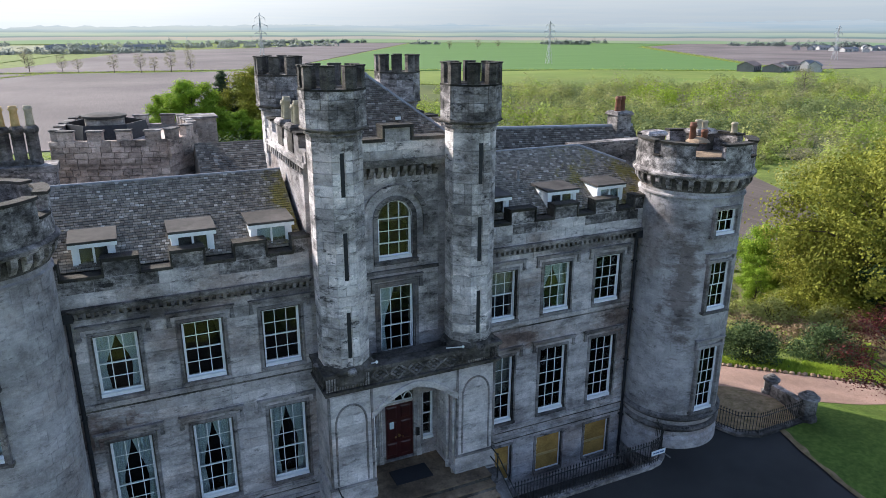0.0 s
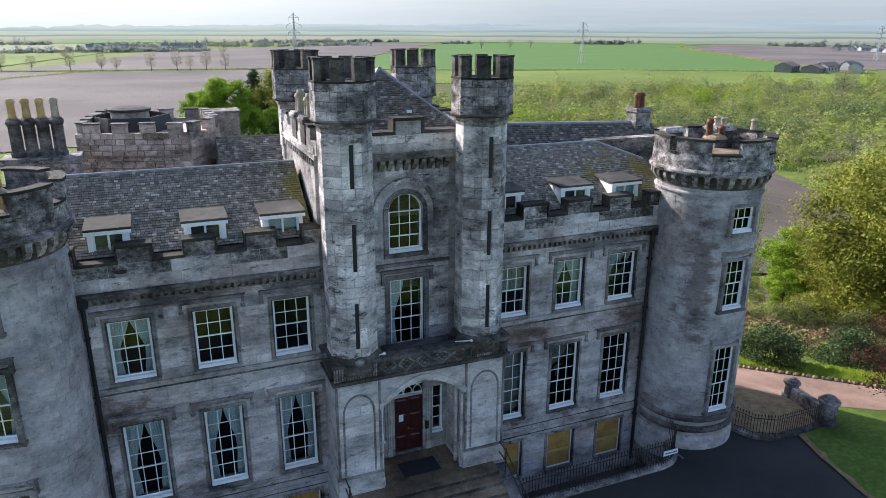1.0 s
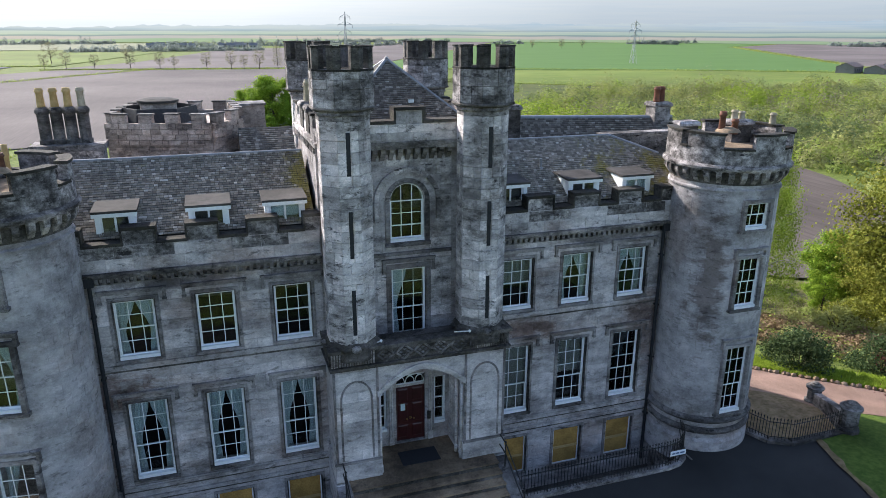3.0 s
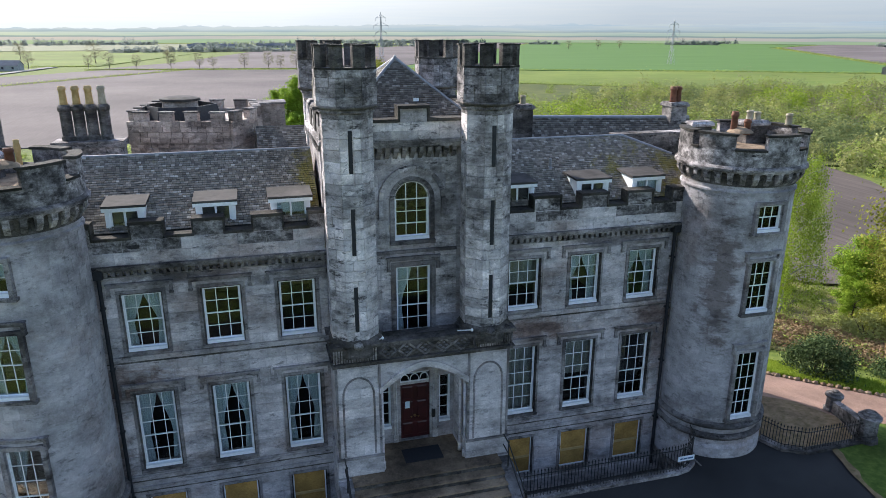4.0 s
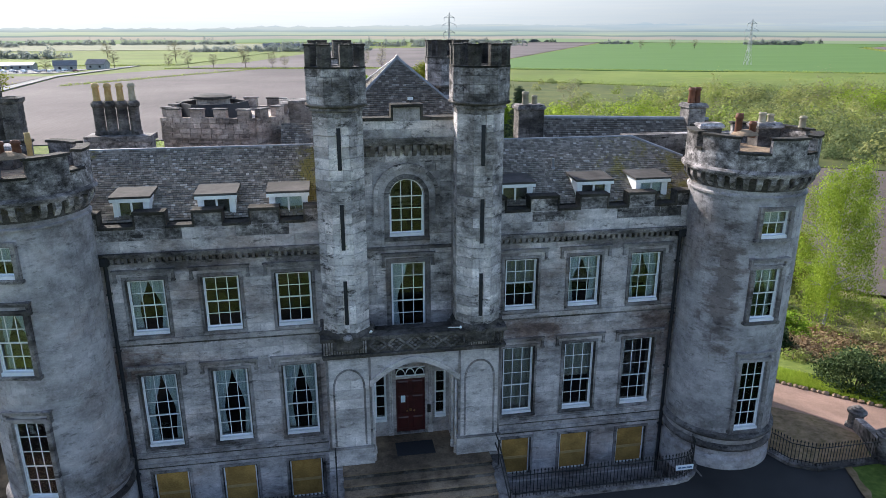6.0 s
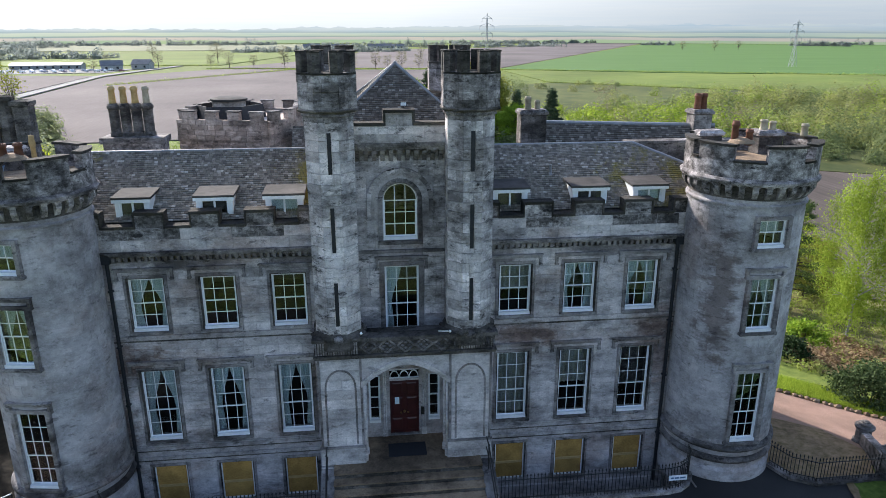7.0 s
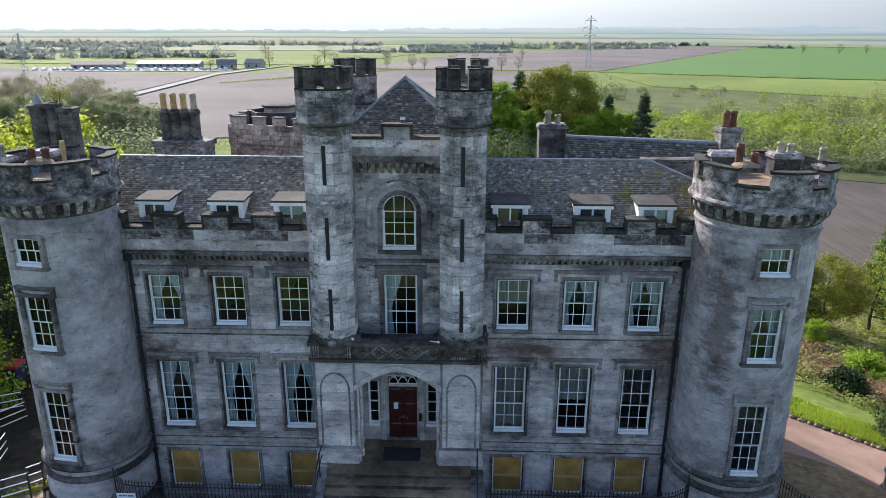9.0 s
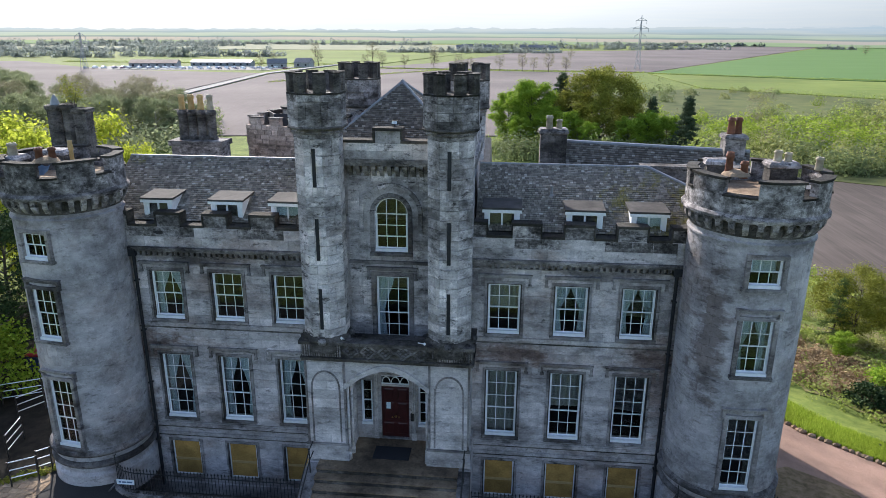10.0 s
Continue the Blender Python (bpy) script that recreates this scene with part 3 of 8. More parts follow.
def coursed(parent, mat, x0, x1, z0, z1, y, holes, seed, h=0.345, lo=0.55, hi=1.0, depth=0.05, proud=0.012, top_stone=None):
    """Courses of squared blocks on a wall that faces -y, clipped round the openings; some blocks of the top course take
    a second stone if one is given.
    """
    r = random.Random(seed)
    n = max(1, round((z1 - z0) / h))
    h = (z1 - z0) / n
    for k in range(n):
        a, b = z0 + k * h, z0 + (k + 1) * h
        cuts = sorted((p, q) for p, q, c, d in holes if c < b - 0.04 and d > a + 0.04)
        x = x0
        for p, q in cuts + [(x1, x1)]:
            if p > x + 0.08:
                m = max(1, round((p - x) / r.uniform(lo, hi)))
                e = [x + (p - x) * (i + (r.uniform(-0.22, 0.22) if 0 < i < m else 0)) / m for i in range(m + 1)]
                for u, v in zip(e, e[1:]):
                    block("stone_block", top_stone if top_stone and k == n - 1 and r.random() < 0.6 else mat, parent, ((u + v) / 2, y - proud + depth / 2 - r.uniform(0, 0.006), (a + b) / 2), (v - u - 0.012, depth, h - 0.012))
            x = max(x, q)


def surround(bm, x0, x1, z0, z1, w=0.13, y=-0.045):
    """Moulded stone architrave round an opening."""
    for q, p, d in ((w, 0.045, y), (w * 0.55, 0.045, y - 0.022)):
        box(bm, x0 - q, x0 - p, d, 0.06, z0, z1 + p)
        box(bm, x1 + p, x1 + q, d, 0.06, z0, z1 + p)
        box(bm, x0 - q, x1 + q, d, 0.06, z1 + p, z1 + q)


def fillet(bm, x0, x1, z0, z1, w=0.043, y=-0.015):
    """The narrow recessed moulding between an architrave and its window."""
    box(bm, x0 - w, x0, y, 0.06, z0, z1)
    box(bm, x1, x1 + w, y, 0.06, z0, z1)
    box(bm, x0 - w, x1 + w, y, 0.06, z1, z1 + w)


def hood(bm, x0, x1, z, reach=0.36, drop=0.24, y=0.0):
    """Label mould over an opening, with its two short drops."""
    a, b = x0 - reach, x1 + reach
    box(bm, a, b, y - 0.11, y + 0.04, z, z + 0.09)
    box(bm, a - 0.03, b + 0.03, y - 0.14, y + 0.04, z + 0.09, z + 0.125)
    for p in (a, b - 0.09):
        box(bm, p, p + 0.09, y - 0.10, y + 0.04, z - drop, z)
        box(bm, p - 0.02, p + 0.11, y - 0.12, y + 0.04, z - drop - 0.05, z - drop)


def build_wing(s):
    x0, x1 = (-10.2, -2.85) if s < 0 else (2.85, 10.2)
    name = SIDE[s]
    holes = []
    for a in WIN_X[s]:
        holes += [(a, a + WIN_W, BAS_Z, BAS_Z + BAS_H), (a, a + WIN_W, LOW_Z, LOW_Z + LOW_H), (a, a + WIN_W, UP_Z, UP_Z + UP_H)]
    bm = bmesh.new()
    wall_with_holes(bm, x0, x1, -1.05, 9.55, 0, 0.5, holes)
    for z0, z1, d in ((6.44, 6.56, 0.07), (6.38, 6.44, 0.035), (2.14, 2.26, 0.09), (2.26, 2.32, 0.05), (1.74, 1.86, 0.07), (-1.05, -0.45, 0.1)):
        box(bm, x0, x1, -d, 0.02, z0, z1)
    bmesh.ops.remove_doubles(bm, verts=bm.verts, dist=0.0005)
    wall = tagged(part("wall_front_" + name, bm, STONE), "weathered grey sandstone front wall with tall sash windows", "wall", "", "structure")
    # near-black strips paint in the shade under the string courses
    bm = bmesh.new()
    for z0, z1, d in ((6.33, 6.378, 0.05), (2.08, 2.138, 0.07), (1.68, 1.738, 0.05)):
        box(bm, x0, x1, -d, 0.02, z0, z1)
    part("string_course", bm, STONE_SOOT_SHADE, wall, "dark strips painting the shade below the string courses")
    tx = sorted(WIN_X[s])
    # dark fillets put the shadow line of each window recess into colour
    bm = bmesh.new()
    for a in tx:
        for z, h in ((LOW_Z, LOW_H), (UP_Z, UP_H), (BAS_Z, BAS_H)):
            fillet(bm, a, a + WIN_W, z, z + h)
    part("window_fillet", bm, STONE_SOOT_SHADE, wall, "inner mouldings of the window openings, darkened as shadow lines")
    bm = bmesh.new()
    for a in tx:
        for z, h in ((LOW_Z, LOW_H), (UP_Z, UP_H)):
            surround(bm, a, a + WIN_W, z, z + h)
            hood(bm, a, a + WIN_W, z + h + 0.27)
            box(bm, a - 0.13, a + WIN_W + 0.13, -0.10, 0.06, z - 0.1, z)
        surround(bm, a, a + WIN_W, BAS_Z, BAS_Z + BAS_H, 0.12)
        box(bm, a - 0.08, a + WIN_W + 0.08, -0.08, 0.06, BAS_Z - 0.12, BAS_Z)
    part("window_surround", bm, STONE_FRAME, wall, "moulded stone surrounds and hood moulds")
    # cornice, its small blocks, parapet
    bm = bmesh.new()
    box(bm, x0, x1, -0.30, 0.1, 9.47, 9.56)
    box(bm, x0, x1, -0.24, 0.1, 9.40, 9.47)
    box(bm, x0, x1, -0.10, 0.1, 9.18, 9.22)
    part("cornice", bm, STONE_DARK, wall, "dark moulded cornice")
    n = int((x1 - x0) / 0.2)
    for i in range(n):
        cx = x0 + 0.1 + i * (x1 - x0 - 0.2) / (n - 1)
        block("dentil", STONE_TRIM, wall, (cx, -0.07, 9.31), (0.1, 0.2, 0.17))
    bm = bmesh.new()
    box(bm, x0, x1, -0.14, 0.22, 9.56, 10.32)
    par = part("parapet", bm, STONE, wall)
    mer = ((-10.2, -9.55), (-8.45, -7.58), (-6.71, -5.87), (-4.99, -4.13), (-3.3, -2.85)) if s < 0 else ((2.85, 3.3), (4.2, 5.14), (5.97, 6.92), (7.72, 8.67), (9.5, 10.2))
    last = x0
    for a, b in mer:
        if a > last + 0.1:
            boxpart("coping", (last + 0.004, a - 0.004, -0.19, 0.27, 10.322, 10.41), STONE_TOP, par)
        boxpart("merlon", (a, b, -0.137, 0.217, 10.324, 10.76), STONE_LIME, par)
        for u, v in ((a - 0.05, a - 0.004), (b + 0.004, b + 0.05)):
            if x0 < u and v < x1:
                boxpart("coping", (u, v, -0.19, 0.27, 10.414, 10.76), STONE_TOP, par)
        boxpart("coping", (a - 0.05, b + 0.05, -0.2, 0.28, 10.764, 10.86), STONE_TOP, par)
        last = b
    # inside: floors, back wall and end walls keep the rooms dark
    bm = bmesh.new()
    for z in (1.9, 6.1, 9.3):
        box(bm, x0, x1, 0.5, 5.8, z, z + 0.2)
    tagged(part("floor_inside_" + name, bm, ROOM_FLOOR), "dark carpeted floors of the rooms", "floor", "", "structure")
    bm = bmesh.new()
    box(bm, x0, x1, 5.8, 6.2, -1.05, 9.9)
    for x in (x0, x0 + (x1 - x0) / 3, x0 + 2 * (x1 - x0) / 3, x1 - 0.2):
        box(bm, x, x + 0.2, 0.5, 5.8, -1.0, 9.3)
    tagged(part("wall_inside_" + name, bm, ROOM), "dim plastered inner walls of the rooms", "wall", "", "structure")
    # blocks of the wall's face
    keep = []
    for a in tx:
        keep += [(a - 0.14, a + WIN_W + 0.14, UP_Z - 0.1, UP_Z + UP_H + 0.14), (a - 0.14, a + WIN_W + 0.14, LOW_Z - 0.1, LOW_Z + LOW_H + 0.14), (a - 0.13, a + WIN_W + 0.13, BAS_Z - 0.12, BAS_Z + BAS_H + 0.13)]
    c0, c1 = (x0 + 0.5, x1) if s < 0 else (x0, x1 - 0.5)
    coursed(wall, STONE, c0, c1, 6.56, 9.16, 0, keep, 5 + s)
    coursed(wall, STONE, c0, c1, 2.32, 6.33, 0, keep, 15 + s)
    coursed(wall, STONE, c0, c1, -0.45, 1.68, 0, keep, 25 + s, 0.4, 0.8, 1.3)
    coursed(par, STONE, c0, c1, 9.58, 10.31, -0.14, [], 35 + s, 0.365, 0.5, 0.9, top_stone=STONE_LIME)
    return wall


for s in (-1, 1):
    build_wing(s)
up_win = make_window("window_upper", WIN_W, UP_H, 3, 2, 2, "white painted twelve-pane sash window")
low_win = make_window("window_lower", WIN_W, LOW_H, 3, 3, 2, "tall white painted fifteen-pane sash window")
first = True
for s in (-1, 1):
    for a in WIN_X[s]:
        m = pose(a + WIN_W / 2, 0, UP_Z)
        m2 = pose(a + WIN_W / 2, 0, LOW_Z)
        if first:
            up_win.matrix_basis, low_win.matrix_basis = m, m2
            first = False
        else:
            copy_thing(up_win, m)
            copy_thing(low_win, m2)


def board_up(x, z, w, h):
    root = thing("boarded_window", (x + w / 2, 0, z), "basement window boarded with weathered plywood sheets", "boarded window", "boarded basement windows")
    boxpart("upper_board", (x + 0.04, x + w - 0.04, 0.06, 0.09, z + h * 0.46, z + h - 0.03), PLY, root)
    boxpart("lower_board", (x + 0.04, x + w - 0.04, 0.065, 0.095, z + 0.05, z + h * 0.455), PLY, root)
    boxpart("batten", (x + 0.04, x + w - 0.04, 0.03, 0.062, z + h * 0.43, z + h * 0.49), BATTEN, root)
    bm = bmesh.new()
    box(bm, x, x + 0.04, 0.03, 0.14, z, z + h)
    box(bm, x + w - 0.04, x + w, 0.03, 0.14, z, z + h)
    box(bm, x + 0.04, x + w - 0.04, 0.03, 0.14, z, z + 0.05)
    box(bm, x + 0.04, x + w - 0.04, 0.03, 0.14, z + h - 0.03, z + h)
    part("window_frame", bm, WHITE, root)


for s in (-1, 1):
    for a in WIN_X[s]:
        board_up(a, BAS_Z, WIN_W, BAS_H)

# ---- slate roofs ----
SLATE_ME = {}


def slates(parent, mat, el, er, rl, rr, gauge=0.2, width=0.25, seed=1, singles=300):
    """Courses of slates on the slope between an eaves line and a ridge line."""
    el, er, rl, rr = map(Vector, (el, er, rl, rr))
    r = random.Random(seed)
    up = ((rl + rr) / 2 - (el + er) / 2)
    length = up.length
    nrm = (er - el).cross(up)
    nrm = (nrm if nrm.z > 0 else -nrm).normalized()
    rows = max(1, int(length / gauge))
    joined, count = bmesh.new(), 0
    if mat.name not in SLATE_ME:
        bm = bmesh.new()
        box(bm, -0.5, 0.5, 0, 1, 0, 1)
        SLATE_ME[mat.name] = bpy.data.meshes.new("slate")
        bm.to_mesh(SLATE_ME[mat.name])
        bm.free()
        SLATE_ME[mat.name].materials.append(mat)
    for k in range(rows):
        t = k / rows
        a, b = el.lerp(rl, t), er.lerp(rr, t)
        span = (b - a).length
        if span < 0.1:
            continue
        ax = (b - a).normalized()
        fall = nrm.cross(ax).normalized()
        if fall.dot(up) < 0:
            fall = -fall
        n = max(1, round(span / width))
        x = -0.5 * (k % 2) * span / n
        while x < span - 0.03:
            w = span / n * r.uniform(0.85, 1.15)
            p, q = max(0.0, x), min(span, x + w)
            x += w
            if q - p < 0.03:
                continue
            o = a + ax * ((p + q) / 2) + nrm * (0.012 + r.uniform(0, 0.006)) - fall * (0.01 + r.uniform(-0.006, 0.006))
            tilt = (fall - nrm * 0.045).normalized()
            m = Matrix((ax, tilt, ax.cross(tilt))).transposed().to_4x4()
            if m.to_3x3() @ Vector((0, 0, 1)) @ nrm < 0:
                m = m @ Matrix.Diagonal((-1, 1, -1, 1))
            m = Matrix.Translation(o + nrm * 0.02) @ m @ Matrix.Diagonal((q - p - 0.01, gauge * 0.8, 0.022, 1))
            if count < singles:
                ob = new("slate", SLATE_ME[mat.name])
                ob.matrix_basis = m
                attach(ob, parent)
                count += 1
            else:
                v = [joined.verts.new(m @ Vector(c)) for c in ((-0.5, 0, 0), (0.5, 0, 0), (0.5, 1, 0), (-0.5, 1, 0), (-0.5, 0, 1), (0.5, 0, 1), (0.5, 1, 1), (-0.5, 1, 1))]
                for f in ((4, 5, 6, 7), (0, 1, 5, 4), (1, 2, 6, 5), (3, 0, 4, 7)):
                    joined.faces.new([v[i] for i in f])
    if len(joined.verts):
        part("slates", joined, mat, parent, "", False, "stuff")
    else:
        joined.free()


EAVE_Y, EAVE_Z, RIDGE_Y, RIDGE_Z = 0.3, 10.42, 3.05, 12.25


GABLE_P = (10.75, 2.05, 11.585)                        # where the gable flashing meets the tower


def build_wing_roof(s):
    x0, x1 = (-10.9, -2.9) if s < 0 else (2.9, 11.3)
    xr = (x0, x1) if s < 0 else (x0, 9.05)
    bm = bmesh.new()
    if s < 0:
        loft(bm, [[(x, EAVE_Y - 0.15, EAVE_Z - 0.25), (x, EAVE_Y, EAVE_Z - 0.02), (x, RIDGE_Y, RIDGE_Z - 0.02), (x, 5.9, 10.3), (x, 5.9, 9.6)] for x in (x0, x1)])
    else:
        loft(bm, [[(x, EAVE_Y - 0.15, EAVE_Z - 0.25), (x, EAVE_Y, EAVE_Z - 0.02), (q, GABLE_P[1], GABLE_P[2] - 0.02), (w, RIDGE_Y, RIDGE_Z - 0.02), (w, 5.9, 10.3), (w, 5.9, 9.6)] for x, q, w in ((x0, x0, x0), (x1, GABLE_P[0], 9.05))])
    # black deck shows between the slates, painting their shadowed gaps
    roof = tagged(part("roof_" + SIDE[s], bm, BLACK), "grey slate roof with yellow moss patches", "roof", "", "structure")
    bm = bmesh.new()
    tube(bm, (xr[0], RIDGE_Y, RIDGE_Z + 0.03), (xr[1], RIDGE_Y, RIDGE_Z + 0.03), 0.05, 8)
    if s > 0:
        tube(bm, (9.05, RIDGE_Y, RIDGE_Z + 0.02), (GABLE_P[0], GABLE_P[1], GABLE_P[2] + 0.03), 0.07, 8)
    part("ridge_flashing", bm, LEAD, roof, "pale lead ridge flashing")
    return roof


ROOFS = {s: build_wing_roof(s) for s in (-1, 1)}


def build_dormer(x0, x1):
    root = thing("dormer", ((x0 + x1) / 2, 0.5, 10.1), "low flat-roofed dormer with white painted frame", "dormer", "dormers on the slate roof")
    slope = (RIDGE_Z - EAVE_Z) / (RIDGE_Y - EAVE_Y)
    zf, zb, yb = 11.17, 11.24, EAVE_Y + (11.27 - EAVE_Z) / slope
    bm = bmesh.new()
    loft(bm, [[(x0 - 0.08, 0.34, zf), (x1 + 0.08, 0.34, zf), (x1 + 0.08, 0.34, zf + 0.07), (x0 - 0.08, 0.34, zf + 0.07)], [(x0 - 0.08, yb, zb), (x1 + 0.08, yb, zb), (x1 + 0.08, yb, zb + 0.07), (x0 - 0.08, yb, zb + 0.07)]])
    part("roof_sheet", bm, FELT, root, "grey-brown felted roof")
    boxpart("fascia", (x0 - 0.07, x1 + 0.07, 0.345, 0.375, zf - 0.11, zf - 0.004), WHITE, root)
    for a, b in ((x0, x0 + 0.06), (x1 - 0.06, x1)):
        bm = bmesh.new()
        loft(bm, [[(x, 0.5, 10.2), (x, yb - 0.05, zb - 0.03), (x, 0.5, zf)] for x in (a, b)])
        part("cheek", bm, WHITE, root)
    bm = bmesh.new()
    box(bm, x0, x1, 0.44, 0.5, zf - 0.14, zf - 0.003)
    box(bm, x0, x0 + 0.13, 0.44, 0.5, 10.2, zf - 0.14)
    box(bm, x1 - 0.13, x1, 0.44, 0.5, 10.2, zf - 0.14)
    box(bm, x0 + 0.13, x1 - 0.13, 0.44, 0.5, 10.2, 10.36)
    box(bm, x0 + 0.13, x1 - 0.13, 0.47, 0.53, 10.36, 10.41)
    box(bm, x0 + 0.13, x0 + 0.19, 0.47, 0.53, 10.41, zf - 0.14)
    box(bm, x1 - 0.19, x1 - 0.13, 0.47, 0.53, 10.41, zf - 0.14)
    part("window_frame", bm, WHITE, root)
    boxpart("pane", (x0 + 0.19, x1 - 0.19, 0.5, 0.504, 10.41, zf - 0.14), GLASS, root).visible_shadow = False
    boxpart("sash_bar", ((x0 + x1) / 2 - 0.03, (x0 + x1) / 2 + 0.03, 0.46, 0.5, 10.41, zf - 0.14), WHITE, root)
    # sheet behind the pane: the dark ones paint an unlit interior, two are pale
    boxpart("blind", (x0 + 0.1, x1 - 0.1, 0.6, 0.615, 10.3, 11.12), CURTAIN if x0 in (-4.42, 8.2) else ROOM, root, "flat sheet behind the pane, dark for an unlit interior, pale on two")


for a, b in ((-9.18, -8.1), (-6.64, -5.48), (-4.42, -3.2), (3.2, 4.42), (6.03, 7.25), (8.2, 9.38)):
    build_dormer(a, b)

# ---- round corner towers ----
def tower_shell(bm, cx, cy, r, z0, z1, holes, n=64):
    """A hollow round wall with openings that face -y; holes: half width, foot, head."""
    cuts = sorted({z0, z1, *(h[1] for h in holes), *(h[2] for h in holes)})
    angs = [2 * math.pi * i / n for i in range(n)]
    for h in holes:
        d = math.asin(h[0] / r)
        for a in (1.5 * math.pi - d, 1.5 * math.pi + d):
            angs.append(a)
    angs = sorted(set(round(a, 5) for a in angs))
    ri = r - 0.45
    m = len(angs)
    for za, zb in zip(cuts, cuts[1:]):
        for i in range(m):
            a, b = angs[i], angs[(i + 1) % m]
            mid = (a + (b if b > a else b + 2 * math.pi)) / 2
            if any(h[1] <= za + 1e-5 and h[2] >= zb - 1e-5 and abs(mid - 1.5 * math.pi) < math.asin(h[0] / r) for h in holes):
                continue
            c = [(cx + q * math.cos(t), cy + q * math.sin(t)) for t in (a, b) for q in (r, ri)]
            v = [bm.verts.new((*p, z)) for z in (za, zb) for p in (c[0], c[2], c[3], c[1])]
            for f in ((0, 1, 5, 4), (2, 3, 7, 6), (0, 3, 2, 1), (4, 5, 6, 7), (1, 2, 6, 5), (3, 0, 4, 7)):
                bm.faces.new([v[k] for k in f])


def sector(bm, cx, cy, r0, r1, a0, a1, z0, z1, n=8):
    rings = []
    for i in range(n + 1):
        a = a0 + (a1 - a0) * i / n
        c, s = math.cos(a), math.sin(a)
        rings.append([(cx + r0 * c, cy + r0 * s, z0), (cx + r1 * c, cy + r1 * s, z0), (cx + r1 * c, cy + r1 * s, z1), (cx + r0 * c, cy + r0 * s, z1)])
    loft(bm, rings)


TW = ((0.48, 2.5, 5.2), (0.48, 6.72, 8.62), (0.48, 9.66, 10.6))


def about(x, y, angle):
    """A turn round an upright axis."""
    return Matrix.Translation((x, y, 0)) @ Matrix.Rotation(angle, 4, "Z") @ Matrix.Translation((-x, -y, 0))


def build_tower(s, cx, cy, r):
    name = SIDE[s]
    bm = bmesh.new()
    tower_shell(bm, cx, cy, r, 0.3, 11.35, TW)
    for prof in ([(r, 0.3), (r + 0.1, 0.3), (r + 0.1, 1.3), (r, 1.42)], [(r, 10.98), (r + 0.06, 11.0), (r + 0.06, 11.06), (r, 11.1)]):
        loft(bm, [ring(cx, cy, z, q, 64) for q, z in prof], False)
    bmesh.ops.remove_doubles(bm, verts=bm.verts, dist=0.0005)
    shell = tagged(part("tower_" + name, bm, STONE_TOWER), "round grey stone corner tower with corbelled battlements", "tower", "", "structure")
    for lo, out in ((1.66, 0.13), (2.12, 0.15)):
        bm = bmesh.new()
        loft(bm, [ring(cx, cy, z, q, 64) for q, z in ((r - 0.05, lo - 0.06), (r + 0.03, lo - 0.05), (r + 0.04, lo), (r + out, lo + 0.05), (r + out, lo + 0.14), (r + 0.05, lo + 0.22), (r - 0.05, lo + 0.24))], False)
        part("string_course", bm, STONE_TRIM, shell, "", True)
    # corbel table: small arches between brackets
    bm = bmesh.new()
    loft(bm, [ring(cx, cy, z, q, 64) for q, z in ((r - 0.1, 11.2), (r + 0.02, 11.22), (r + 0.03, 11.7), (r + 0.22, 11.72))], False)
    # near-black band paints the shadow in the niches between the brackets
    part("corbel_band", bm, STONE_SOOT_SHADE, shell)
    n = 32
    for i in range(n):
        a = 2 * math.pi * i / n
        bm = bmesh.new()
        d = 0.05
        loft(bm, [[(cx + q * math.cos(a + e) , cy + q * math.sin(a + e), z) for q, z in ((r, 11.27), (r + 0.07, 11.3), (r + 0.21, 11.5), (r + 0.23, 11.72), (r, 11.72))] for e in (-d / 1.2, d / 1.2)])
        part("corbel", bm, STONE_HEAD, shell)
    bm = bmesh.new()
    R = r + 0.22
    for i in range(n):
        a0 = 2 * math.pi * i / n
        k = 10
        for j in range(k):
            t0, t1 = j / k, (j + 1) / k
            f0, f1 = [0.14 * math.sqrt(max(0.0, 1 - ((2 * t - 1) / 0.8) ** 2)) for t in (t0, t1)]
            pts = []
            for t, f in ((t0, f0), (t1, f1)):
                a = a0 + 2 * math.pi / n * t
                pts.append([(cx + q * math.cos(a), cy + q * math.sin(a), z) for q, z in ((R, 11.56 + f), (R, 11.74), (R - 0.12, 11.74), (R - 0.12, 11.56 + f))])
            loft(bm, pts)
    part("corbel_arch", bm, STONE_HEAD, shell)
    bm = bmesh.new()
    loft(bm, [ring(cx, cy, z, q, 64) for q, z in ((R - 0.05, 11.72), (R + 0.09, 11.76), (R + 0.1, 11.84), (R + 0.03, 11.92), (R - 0.4, 11.95))], False)
    part("string_course", bm, STONE_HEAD, shell)
    bm = bmesh.new()
    sector(bm, cx, cy, R - 0.28, R, 0, 2 * math.pi, 11.86, 12.42, 64)
    par = part("parapet", bm, STONE_LIME, shell, "blackened parapet with pale lime stains")
    # merlons and copings
    mids = [radians(a) for a in ((10, 61, 114, 166, 209, 271, 320) if s > 0 else (16, 68, 120, 168, 220, 272, 324))]
    w = 0.6
    for i, a in enumerate(mids):
        nxt = mids[(i + 1) % 7] + (2 * math.pi if i == 6 else 0)
        bm = bmesh.new()
        sector(bm, cx, cy, R - 0.27, R - 0.004, a - w / 2, a + w / 2, 12.422, 12.9, 6)
        part("merlon", bm, STONE_LIME, par)
        bm = bmesh.new()
        sector(bm, cx, cy, R - 0.31, R + 0.04, a - w / 2 - 0.03, a + w / 2 + 0.03, 12.904, 12.98, 6)
        part("coping", bm, STONE_TOP, par)
        bm = bmesh.new()
